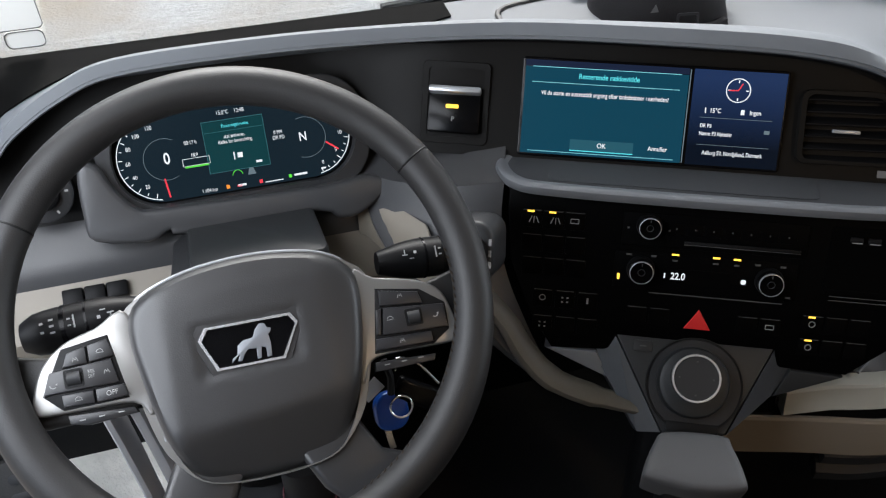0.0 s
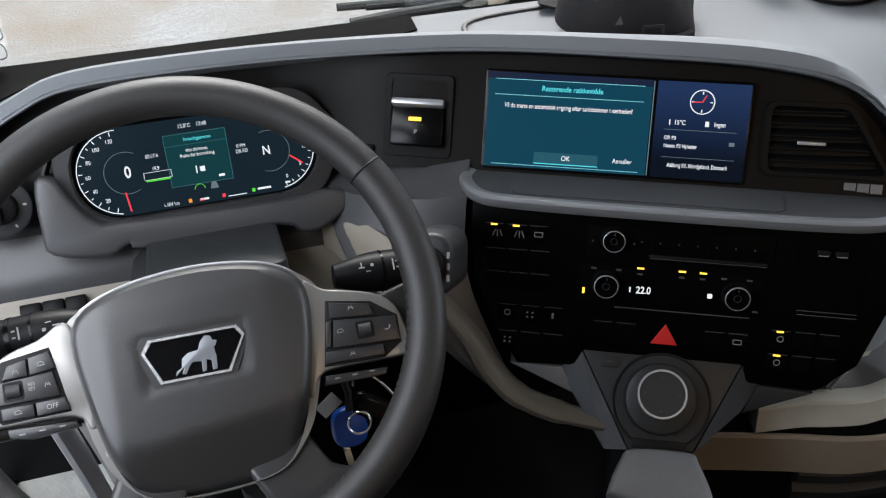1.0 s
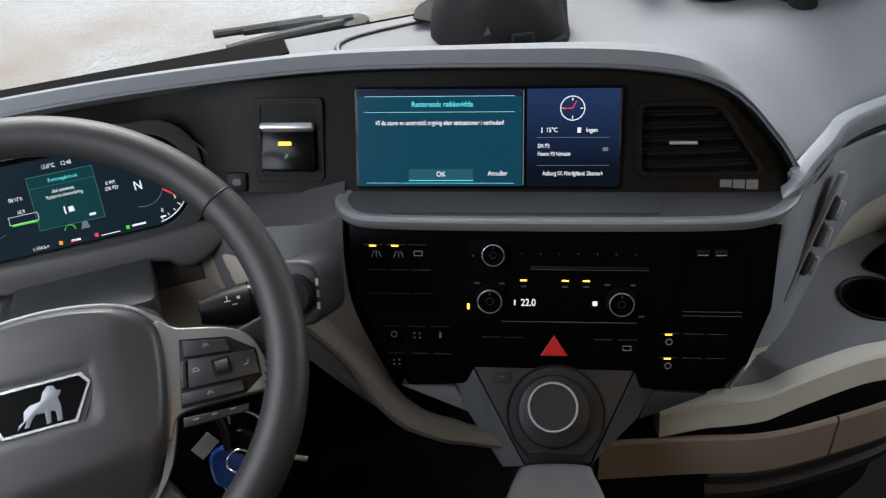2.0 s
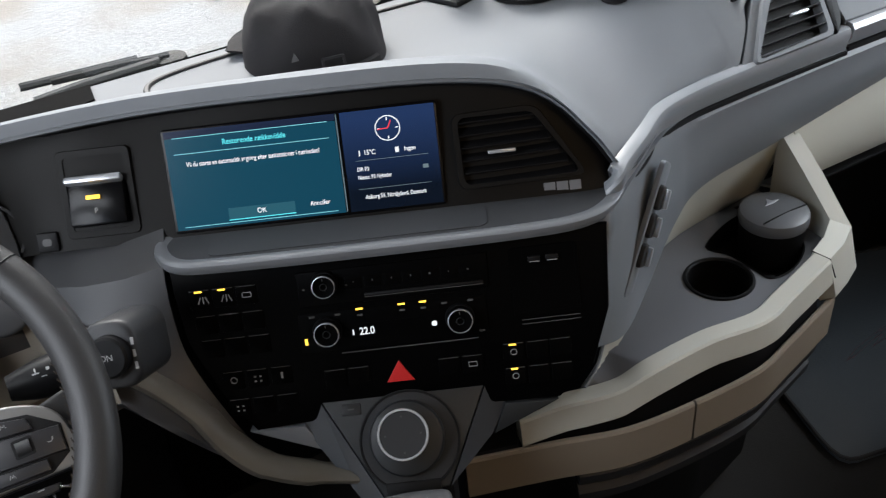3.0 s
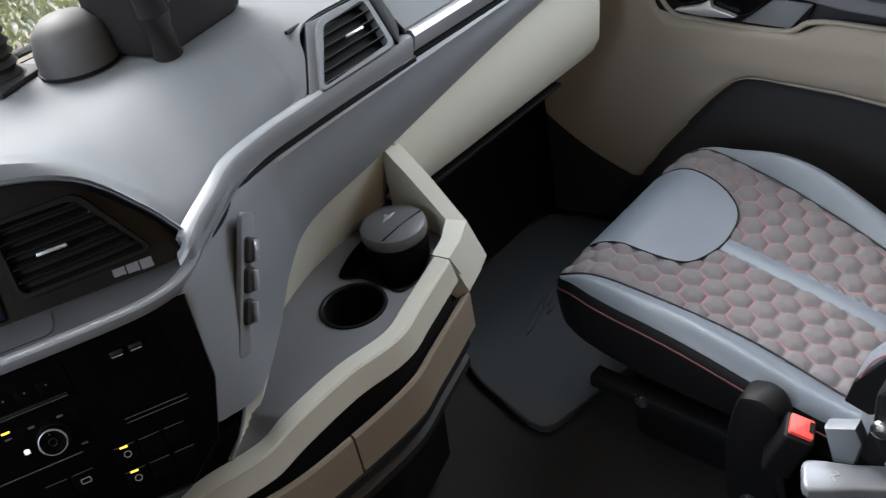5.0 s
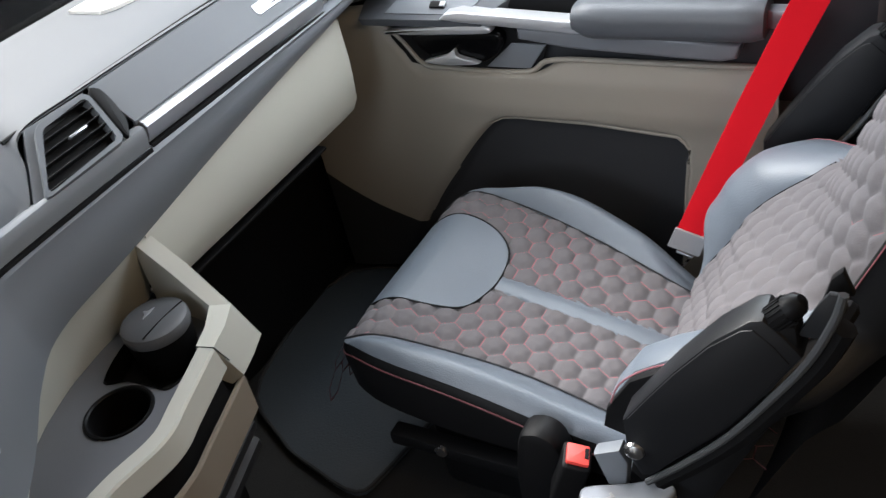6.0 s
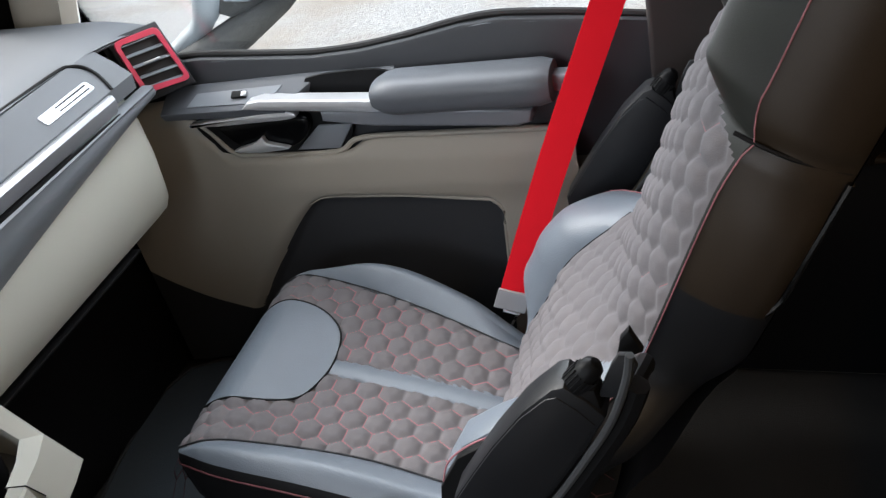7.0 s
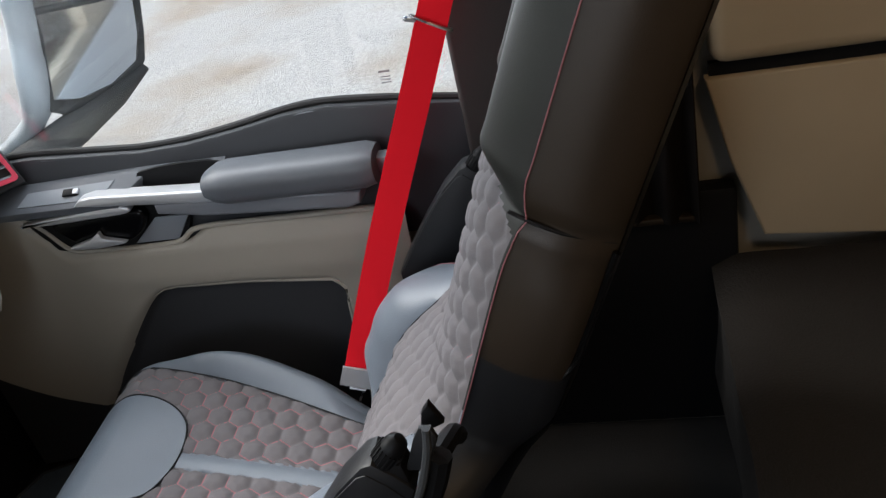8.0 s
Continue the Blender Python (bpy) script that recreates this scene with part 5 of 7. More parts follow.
SHAPE = [(-0.0185, -0.0440), (-0.0170, -0.0400), (-0.0125, -0.0375), (-0.0110, -0.0300), (-0.0060, -0.0262), (0.0030, -0.0250), (0.0060, -0.0185), (0.0105, -0.0140), (0.0150, -0.0150), (0.0165, -0.0190), (0.0200, -0.0200), (0.0185, -0.0235), (0.0165, -0.0250), (0.0175, -0.0330), (0.0165, -0.0440), (0.0125, -0.0445), (0.0128, -0.0360), (0.0090, -0.0345), (0.0075, -0.0440), (0.0040, -0.0445), (0.0045, -0.0350), (-0.0030, -0.0345), (-0.0065, -0.0385), (-0.0095, -0.0435), (-0.0130, -0.0430), (-0.0100, -0.0370)]
part("emblem_shape", slab(SHAPE, WH(0, 0, 0.0218), 0.002, 0.0003), SHELF, wheel, "plain silver emblem shape")

fw = thing("footwell_mat", (-0.30, 1.02, 0.0), "worn footwell mat by the driver door, daylight in its pale colour", "floor mat")
# Colour raised far up to carry the daylight falling on the mat.
PALE = material("daylit_worn_mat", (0.74, 0.72, 0.66), 0.8, grain=0.8, grain_size=0.006, vary=0.30, patch=0.03)
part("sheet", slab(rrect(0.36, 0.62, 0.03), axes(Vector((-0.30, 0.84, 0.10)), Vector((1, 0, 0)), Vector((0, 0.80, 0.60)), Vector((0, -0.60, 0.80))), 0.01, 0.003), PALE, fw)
ped = thing("brake_pedal", (-0.37, 0.86, 0.0), "black ribbed brake pedal on a steel arm", "pedal")
PD = axes(Vector((-0.320, 0.80, 0.36)), Vector((1, 0, 0)), Vector((0, 0.55, 0.83)), Vector((0, -0.83, 0.55)))
part("pad", slab(rrect(0.075, 0.095, 0.014), PD, 0.014, 0.004), RUBBER, ped, "black rubber pad")
for dx in (-0.018, 0.018):
    for dy in (-0.024, 0.0, 0.024):
        part("tread", slab(rrect(0.022, 0.014, 0.006), PD @ pose(dx, dy, 0.0025), 0.004, 0.001), CHAR, ped)
part("arm", tube([PD @ Vector((0, 0, -0.012)), PD @ Vector((0, -0.05, -0.08)), Vector((-0.320, 1.0, 0.20))], 0.010, 8), STEEL, ped, "steel pedal arm")

col = thing("steering_column", (0.02, 0.78, 0.45), "dark grey steering column shroud", "steering column")
rows = []
for y, zz, hw, hh in ((0.665, 0.665, 0.095, 0.035), (0.70, 0.660, 0.100, 0.042), (0.76, 0.636, 0.092, 0.045), (0.80, 0.615, 0.085, 0.045), (0.90, 0.59, 0.080, 0.05)):
    rows.append([Vector((0.012 + x * hw * 2, y, zz + v * hh * 2)) for x, v in rrect(1, 1, 0.28, 4)])
part("shroud", grid(rows, close_v=True, cap=True), CHAR, col, "charcoal upper shroud")
part("neck_cover", slab(rrect(0.15, 0.15, 0.012), axes(Vector((0.028, 0.852, 0.655)), Vector((1, 0, 0)), Vector((0, 0.93, -0.18)).normalized(), Vector((0, 0.18, 0.93)).normalized()), 0.03, 0.005), WEDGE, col, "dark slate gap cover")
part("shaft_cover", tube([(0.0, 0.72, 0.62), (0.0, 0.80, 0.45), (0.0, 0.90, 0.1)], [0.075, 0.07, 0.06], 20), BLACK, col, "black lower column cover")
part("gaiter", tube(spline([(0.036, 0.742, 0.375), (0.038, 0.737, 0.325), (0.040, 0.740, 0.298), (0.040, 0.752, 0.272), (0.040, 0.775, 0.235)], 4), [0.031] * 5 + [0.032, 0.034, 0.036, 0.040, 0.048, 0.058, 0.068, 0.080, 0.092, 0.102, 0.110, 0.115], 24), WHEEL, col, "black leather column gaiter")
part("gaiter_seam", tube([Vector((0.039 + 0.0345 * math.cos(a), 0.738 + 0.0345 * math.sin(a), 0.318 + 0.006 * math.sin(a))) for a in [2 * math.pi * k / 32 for k in range(32)]], 0.0012, 6, True), STITCH, col, "dull red seam round the gaiter")
for x0, x1, w in ((-0.150, -0.135, 0.018), (-0.118, -0.098, 0.026), (-0.082, -0.070, 0.016)):
    part("column_leg", tube([Vector((x0, 0.675, 0.640)), Vector((lerp(x0, x1, 0.4), 0.70, 0.52)), Vector((x1, 0.74, 0.30)), Vector((x1, 0.80, 0.05))], w * 0.55, 10, flat=1.5), GREYSLEEVE, col, "grey column bracket")


def stalk(name, x0, x1, y, z0, z1, label):
    s = thing(name, (x0, y, z0), label, "stalk", "steering column stalks")
    p0, p1 = Vector((x0, y, z0)), Vector((x1, y, z1))
    pts = [p0.lerp(p1, k / 10) for k in range(11)]
    part("grip", tube(pts, [0.012, 0.015, 0.018, 0.020, 0.0212, 0.0212, 0.0212, 0.0212, 0.0208, 0.0195, 0.014], 14), BUTTON, s, "black grip")
    d = (p1 - p0).normalized()
    part("collar", tube([p0.lerp(p1, 0.62), p0.lerp(p1, 0.66)], 0.0218, 14), GLOSS, s)
    part("sleeve", tube([p0.lerp(p1, 0.44), p0.lerp(p1, 0.46)], 0.0218, 14), GLOSS, s)
    n = (Vector((0, -0.62, 0.78)) - d * d.dot(Vector((0, -0.62, 0.78)))).normalized()
    for t, o, w, h in ((0.24, 0.0, 0.006, 0.0012), (0.24, 0.003, 0.001, 0.005), (0.30, -0.004, 0.005, 0.001), (0.34, 0.002, 0.003, 0.003), (0.54, 0.0, 0.0014, 0.012), (0.58, 0.003, 0.003, 0.0014), (0.58, -0.003, 0.003, 0.0014),
                       (0.72, 0.006, 0.004, 0.0018), (0.72, 0.0, 0.004, 0.0018), (0.72, -0.006, 0.004, 0.0018), (0.80, 0.004, 0.003, 0.002), (0.80, -0.004, 0.003, 0.002)):
        q = n.cross(d)
        nn = (n + q * o / 0.021).normalized()
        flat("mark", rect(w, h), axes(p0.lerp(p1, t) + nn * 0.0221, d, nn.cross(d), nn), WHITEMARK, s)
    return s


stalk("wiper_stalk", 0.142, 0.252, 0.720, 0.681, 0.672, "black wiper control stalk with white symbols")
stalk("light_stalk", -0.090, -0.199, 0.690, 0.706, 0.6985, "black lamp control stalk with white symbols")
rot = thing("rotary_switch", (0.245, 0.745, 0.64), "round black rotary switch beside the column", "switch")
RM = axes(Vector((0.236, 0.700, 0.688)), Vector((0.85, -0.50, 0.10)).normalized(), Vector((0.15, 0.42, 0.89)).normalized(), Vector((-0.49, -0.74, 0.45)).normalized())
part("housing", slab(rrect(0.054, 0.068, 0.019), RM, 0.07, 0.006, 3), CHAR, rot)
part("cap", lathe([(0.021, 0.0), (0.0205, 0.008), (0.018, 0.010), (0.001, 0.010)], RM, 28), BUTTON, rot)
words("ON", 0.0085, RM @ pose(0, 0, 0.0106), WHITEMARK, rot, "on_lettering")
for dy in (0.012, 0.0, -0.012):
    flat("mark", rect(0.003, 0.007), RM @ pose(0.0235, dy, 0.0005), WHITEMARK, rot)
for xs, w in (((-0.188, -0.163, -0.138), 0.0235), ((0.200, 0.230), 0.028)):
    for x in xs:
        b = thing("trim_button", (x, 0.88, 0.55), "small black button in the lower dash trim", "button", "buttons in the lower trim")
        part("cap", block(w, 0.010, 0.019, pose(x, 0.886, 0.583, -52), 0.002), BUTTON, b)

keyring = thing("key_bunch", (0.135, 0.645, 0.50), "bunch of keys with a blue fob in the ignition", "keys")
FM = axes(Vector((0.132, 0.640, 0.540)), Vector((1, 0, 0)), Vector((0, 0.45, 0.89)), Vector((0, -0.89, 0.45)))
part("fob", slab(rrect(0.038, 0.044, 0.016, 6), FM, 0.010, 0.004, 3), BLUEKEY, keyring, "blue plastic fob")
part("ring", tube([FM @ Vector((0.012 * math.cos(radians(a)) + 0.010, 0.012 * math.sin(radians(a)) + 0.006, 0.006)) for a in range(0, 360, 15)], 0.0012, 6, True), STEEL, keyring, "steel ring")
part("cord", tube([FM @ Vector((0.002, 0.020, 0)), FM @ Vector((0.004, 0.04, 0.002)), FM @ Vector((0.0, 0.060, 0.0))], 0.004, 8), BLACK, keyring)
part("remote", block(0.055, 0.026, 0.014, FM @ pose(0.032, 0.012, -0.006, 0, 0, -32), 0.005, 3), GLOSS, keyring, "black remote key")
part("blade", block(0.035, 0.006, 0.002, FM @ pose(0.062, -0.010, -0.006, 0, 0, -28), 0.0005), STEEL, keyring, "steel key blade")
part("wire_loop", tube([FM @ Vector(p) for p in spline([(0.010, 0.045, 0.0), (0.014, 0.058, 0.0), (0.035, 0.048, 0.0), (0.055, 0.020, 0.0)], 5)], 0.0014, 6), STEEL, keyring)
part("tag", block(0.024, 0.016, 0.001, FM @ pose(-0.018, 0.030, 0.0, 0, 0, 35), 0), GREYSLEEVE, keyring, "pale paper tag")
part("small_key", block(0.007, 0.026, 0.002, FM @ pose(-0.006, -0.030, -0.004, 0, 0, 8), 0.0005), STEEL, keyring)

# ---- passenger side vents, switches, tray contents ----
PV = axes(Vector((1.145, 0.745, 0.762)), Vector((1, 0, 0)), Vector((0, 0.74, 0.67)), Vector((0, -0.67, 0.74)))
vent("passenger_air_vent", [(-0.018, 0.040), (0.074, 0.040), (0.056, -0.042), (-0.086, -0.044)], PV, 6, DASH, (1.145, 0.75, 0.73), "grey-framed air vent over the silver strip", tab_at=(0.008, 0.002), border=0.009, slat_mat=BUTTON, slope=8)
part("vent_side", slab(sp2([(0.079, 0.040), (0.090, 0.038), (0.093, 0.024), (0.084, -0.016), (0.064, -0.041), (0.062, -0.030), (0.068, -0.004)], 3), PV @ pose(0, 0, 0.004), 0.02, 0.002), BLACK, dash, "black insert beside the vent")
part("vent_surround", ring_plate([(-0.026, 0.048), (0.074, 0.046), (0.058, -0.043), (-0.104, -0.045)], [(-0.013, 0.035), (0.068, 0.035), (0.051, -0.037), (-0.077, -0.039)], PV @ pose(0, 0, -0.003), 0.03), DASH, dash, "grey vent surround")
RVn = Vector((-0.62, -0.72, 0.30)).normalized()
RVu = Vector((0.72, -0.62, 0.0)).normalized()
RV = axes(Vector((1.797, 0.722, 0.733)), RVu, RVn.cross(RVu), RVn)
vent("door_air_vent", [(-0.045, 0.052), (0.035, 0.052), (0.052, -0.051), (-0.034, -0.045)], RV, 5, REDTRIM, (1.795, 0.72, 0.69), "red-framed air vent at the end of the dash", tab=True, border=0.011, slat_mat=BAND, slope=25)
part("vent_pod", slab([(-0.056, 0.060), (0.040, 0.060), (0.060, -0.062), (-0.040, -0.060)], RV @ pose(0, 0, -0.003), 0.06, 0.01, 3), CHAR, dash, "charcoal vent pod")
sp_ = thing("seat_switches", (0.845, 0.64, 0.56), "small dark switch group on the slate band", "switches")
SWd = Vector((0.10, 0.045, 0.155)).normalized()
SWn = Vector((0.50, -0.80, 0.0)).normalized()
SWx = SWd.cross(SWn).normalized()
SW = axes(Vector((0.828, 0.632, 0.625)), SWx, SWd, SWx.cross(SWd))
part("plate", slab(rrect(0.034, 0.165, 0.008), SW @ pose(0, 0, 0.002), 0.006, 0.002), BAND, sp_, "grey switch plate")
for dy in (-0.030, 0.006, 0.040):
    part("toggle", slab(rrect(0.021, 0.030, 0.006), SW @ pose(0, dy, 0.008), 0.010, 0.004), CHAR, sp_, "black toggle")
    part("ridge", block(0.006, 0.024, 0.008, SW @ pose(0.004, dy, 0.010, 0, 0, 12), 0.002), SATIN, sp_, "satin ridge")

can = thing("waste_bin", (1.097, 0.680, 0.440), "small round black waste bin with a flip lid", "bin")
CB = pose(1.097, 0.680, 0.441)
part("body", lathe([(0.001, 0.001), (0.0405, 0.001), (0.0455, 0.055), (0.0455, 0.066), (0.001, 0.066)], CB, 40), BUTTON, can, "black bin body")
LIDM = material("grey_lid_plastic", (0.085, 0.088, 0.094), 0.38, grain=0.15)
part("lid", lathe([(0.0460, 0.062), (0.0475, 0.066), (0.0475, 0.074), (0.0460, 0.079), (0.040, 0.082), (0.020, 0.0845), (0.001, 0.0850)], CB, 44), LIDM, can, "grey flip lid")
part("lid_split", tube([CB @ Vector((lerp(-0.040, 0.040, k / 10), -0.019, 0.0840 - 0.0018 * (k / 5 - 1) ** 2)) for k in range(11)], 0.0012, 6), BLACK, can)
part("lid_mark", slab([(-0.012, -0.004), (-0.004, 0.002), (0.0, 0.010), (0.004, 0.003), (0.014, 0.001), (0.003, -0.003)], CB @ pose(0.002, 0.010, 0.0860, 0, 0, -8), 0.002, 0.0005), SATIN, can, "raised silver mark")
cup = thing("cup_holder", (0.974, 0.651, 0.40), "round black cup holder sunk in the tray", "cup holder")
part("ring", lathe([(0.0470, 0.0008), (0.0460, 0.0030), (0.0430, 0.0034), (0.0408, 0.001), (0.0400, -0.050), (0.0380, -0.054), (0.001, -0.054)], pose(0.974, 0.651, 0.4735), 44), BUTTON, cup, "black sunken cup")
part("surround", grid([[Vector((c_.x + (p.x - c_.x) * f, c_.y + (p.y - c_.y) * f, z)) for p in WELL] for c_ in [Vector((1.075, 0.675, 0))] for f, z in ((1.03, 0.4750), (1.0, 0.4765), (0.985, 0.474), (0.96, 0.443), (0.90, 0.441), (0.02, 0.441))], close_v=True), BUTTON, cup, "black sunken insert")
part("coin_slot", slab(rrect(0.026, 0.036, 0.002), pose(1.045, 0.632, 0.4470, 0, 0, -38), 0.002, 0.0006), CHAR, cup, "small slotted insert")

# ---- things on the dash top and at the windscreen ----
cap = thing("baseball_cap", (0.588, 0.985, 0.797), "black baseball cap lying on the dash top", "cap")
rows = []
for j in range(15):
    t = j / 14
    ring_ = []
    for k in range(48):
        a = 2 * math.pi * k / 48
        r = 0.0895 * (1 - t ** 2.2) ** 0.5 if t < 1 else 0.0008
        r *= 1 + 0.035 * math.sin(3 * a + 1) * t + 0.02 * math.sin(5 * a + 4 * t)
        crease = 0.004 * (abs(math.sin(3 * a)) ** 6) * math.sin(math.pi * t)
        zz = (0.088 + 0.008 * math.sin(2 * a + 0.6) * (1 - t) - 0.034 * max(0, math.cos(a + 0.3)) * (1 - t)) * math.sin(t * math.pi / 2) + 0.018 * math.sin(5 * a + 7 * t) * t * (1 - t) + 0.009 * math.sin(9 * a - 8 * t) * t * (1 - t)
        ring_.append(Vector((0.588 + max(0.0008, r - crease) * math.cos(a) * 0.98, 0.985 + max(0.0008, r - crease) * math.sin(a) * 1.05, 0.797 + zz)))
    rows.append(ring_)
part("crown", grid(rows, close_v=True, cap=True), CAPM, cap, "black cotton crown", 70)
part("top_button", lathe([(0.001, 0.005), (0.006, 0.004), (0.008, 0.0)], pose(0.588, 0.985, 0.8835), 16), CAPM, cap)
rows = []
for k in range(13):
    a = radians(40 + k * 9)
    rows.append([Vector((0.588 + r * math.cos(a), 0.985 + r * math.sin(a) * 1.0, 0.800 + h)) for r, h in ((0.088, 0.006), (0.115, 0.010), (0.140 - 0.0006 * abs(k - 6) ** 2.2, 0.006))])
part("brim", shell(rows, 0.003), CAPM, cap, "black curved brim", 60)
part("strap", tube([Vector((0.588 + 0.094 * math.cos(radians(a)), 0.985 + 0.098 * math.sin(radians(a)), 0.806)) for a in range(235, 305, 8)], 0.006, 8, flat=1.4), CAPM, cap, "rear strap")
part("strap_buckle", ring_plate(rrect(0.028, 0.018, 0.003), rrect(0.022, 0.012, 0.002), axes(Vector((0.574, 0.886, 0.822)), Vector((1, -0.15, 0)).normalized(), Vector((0, 0.15, 0.99)).normalized(), Vector((-0.15, -0.98, 0.15)).normalized()), 0.002), CHAR, cap)
flat("side_mark", [(0.0, 0.006), (-0.005, -0.005), (0.004, -0.003)], axes(Vector((0.530, 0.890, 0.840)), Vector((0.85, -0.5, 0)).normalized(), Z, Vector((-0.5, -0.85, 0)).normalized()), GREYMARK, cap)
bel = thing("bellows_mount", (0.822, 1.055, 0.797), "black rubber bellows mount by the windscreen", "mount")
prof = [(0.034, 0.0), (0.034, 0.006), (0.026, 0.010)]
for k in range(6):
    prof += [(0.026, 0.012 + 0.014 * k), (0.020, 0.019 + 0.014 * k)]
part("bellows", lathe(prof + [(0.018, 0.10), (0.001, 0.10)], pose(0.828, 1.045, 0.797), 28), RUBBER, bel)
part("foot", block(0.085, 0.07, 0.010, pose(0.828, 1.045, 0.800, 0, 0, 20), 0.004), CHAR, bel)
hold = thing("dash_case", (1.02, 0.93, 0.797), "tall black padded case standing on the dash top", "case")
HM = axes(Vector((1.030, 0.955, 0.798)), Vector((0.977, 0.214, 0)).normalized(), Vector((-0.214, 0.977, 0)).normalized(), Z)
rows = []
for h, gx, gy in ((0.0, 0.92, 0.92), (0.006, 0.98, 0.98), (0.02, 1.0, 1.0), (0.08, 1.0, 0.98), (0.14, 0.97, 0.92), (0.165, 0.94, 0.86), (0.172, 0.88, 0.78)):
    rows.append([HM @ Vector((x * 0.178 * gx, y * 0.130 * gy, h)) for x, y in rrect(1, 1, 0.18, 5)])
part("body", grid(rows, close_v=True, cap=True), CAPM, hold, "black cloth body", 60)
part("front_tube", tube([HM @ Vector((-0.075, -0.062, 0.002)), HM @ Vector((-0.078, -0.066, 0.06)), HM @ Vector((-0.084, -0.060, 0.15))], [0.019, 0.020, 0.017], 14), CAPM, hold, "rounded black fold at the corner")
part("zip_line", tube([HM @ Vector((-0.06, -0.0665, 0.10)), HM @ Vector((0.0, -0.0665, 0.104)), HM @ Vector((0.085, -0.066, 0.11))], 0.0014, 6), GREYMARK, hold, "thin zip line")
flat("mark", [(0.0, 0.006), (-0.006, -0.005), (0.006, -0.003)], HM @ pose(-0.046, -0.0665, 0.066, 90), GREYMARK, hold)
flat("mark", rect(0.014, 0.002), HM @ pose(0.0, -0.0668, 0.058, 90), WHITEMARK, hold)
disc = thing("grey_tin", (0.905, 0.985, 0.797), "smooth grey round tin standing on the dash top", "tin")
part("shell", lathe([(0.052, 0.0), (0.052, 0.004), (0.050, 0.030), (0.044, 0.052), (0.028, 0.066), (0.001, 0.070)], pose(0.905, 0.985, 0.798), 36), PALM, disc, "smooth grey shell", 60)
part("rim", lathe([(0.050, 0.0), (0.0535, 0.001), (0.0535, 0.005), (0.050, 0.006)], pose(0.905, 0.985, 0.7978), 36), BLACK, disc, "dark rim")

rows = []
for f, pr in zip(front_line, pad_rows):
    if f.x < 0.34:
        j0 = int(7 + 9 * smooth((f.x + 0.05) / 0.34))
        rows.append([pr[j] + Z * 0.003 for j in [j0 + (19 - j0) * k // 3 for k in range(4)]])
part("demist_ledge", sheet(rows, 0.002), FELT, dash, "black ledge along the windscreen")
part("dash_groove", tube(spline([(0.38, 0.99, 0.7985), (0.40, 1.045, 0.7985), (0.55, 1.06, 0.7985), (0.85, 1.055, 0.7985), (1.0, 1.04, 0.7985)], 5), 0.004, 6, flat=0.5), CHAR, dash, "dark groove in the dash top")


def wiper(x0, x1, y0, y1, z, over):
    w = thing("wiper", (x0, y0, z), "black windscreen wiper parked outside", "wiper", "windscreen wipers")
    part("arm", tube([(x0, y0, z + 0.004), (lerp(x0, x1, 0.4), lerp(y0, y1, 0.4), z + 0.010), (x1, y1, z + 0.012)], [0.008, 0.006, 0.005], 8), BLACK, w)
    part("blade", tube([(lerp(x0, x1, 0.25), lerp(y0, y1, 0.25) + 0.018, z + 0.006), (x1 + over * (x1 - x0), y1 + 0.012, z + 0.012)], 0.006, 8), RUBBER, w)
    part("pivot", lathe([(0.026, 0.0), (0.024, 0.018), (0.001, 0.022)], pose(x0, y0, z - 0.014), 20), BLACK, w)


wiper(0.445, 0.290, 1.185, 1.190, 0.764, 0.25)
wiper(1.45, 0.95, 1.15, 1.125, 0.780, 0.25)
tagged(part("cowl", block(2.34, 0.16, 0.05, pose(0.72, 1.22, 0.60), 0.015, 3), BLACK), "dark cowl panel outside below the windscreen", "trim", kind="structure")
cowl = bpy.data.objects["cowl"]
# Pale colour stands for white light reflected off the cowl.
PALE = material("sky_lit_cowl", (0.42, 0.43, 0.43), 0.25, grain=0.1)
part("cowl_lid", slab([(0.282, 1.116), (0.360, 1.128), (0.405, 1.172), (0.300, 1.148)], pose(0, 0, 0.766), 0.012, 0.004), PALE, cowl, "cowl lid with the reflected sky in its pale colour")
part("cowl_seal", tube([(0.30, 1.122, 0.769), (0.345, 1.140, 0.770), (0.400, 1.150, 0.768)], [0.003, 0.007, 0.004], 8), RUBBER, cowl, "black rubber cowl seal")
part("cowl_rib", tube([(0.262, 1.165, 0.766), (0.33, 1.168, 0.770), (0.43, 1.180, 0.768)], 0.007, 8), CHAR, cowl, "dark ribbed cowl edge")

PAPER = material("white_paper", (0.75, 0.75, 0.72), 0.7)
YELLOW = material("yellow_print", (0.75, 0.55, 0.03), 0.6)
for (x, v, w, h), nm in (((-0.245, 0.132, 0.17, 0.12), "paper_pass"), ((-0.185, 0.0575, 0.044, 0.025), "paper_vignette")):
    s = thing(nm, tuple(front_m @ Vector((x - 0.72, v - h / 2, 0.004))), "clear-edged paper stuck on the windscreen", "sticker")
    part("sheet", slab(rrect(w, h, 0.008), front_m @ pose(x - 0.72, v, 0.006), 0.001), PAPER, s)
    part("edge", ring_plate(rrect(w, h, 0.008), rrect(w - 0.0018, h - 0.0018, 0.0075), front_m @ pose(x - 0.72, v, 0.0075), 0.001), GREYMARK, s, "grey edge line")
sheet_m = pose(1.628, 1.020, 0.8062, 0, 0, 54)
lab = thing("warning_sheet", (1.628, 1.020, 0.804), "white and yellow warning sheet on the ledge by the windscreen", "sticker")
part("sheet", slab(rrect(0.15, 0.115, 0.004), sheet_m, 0.002), PAPER, lab)
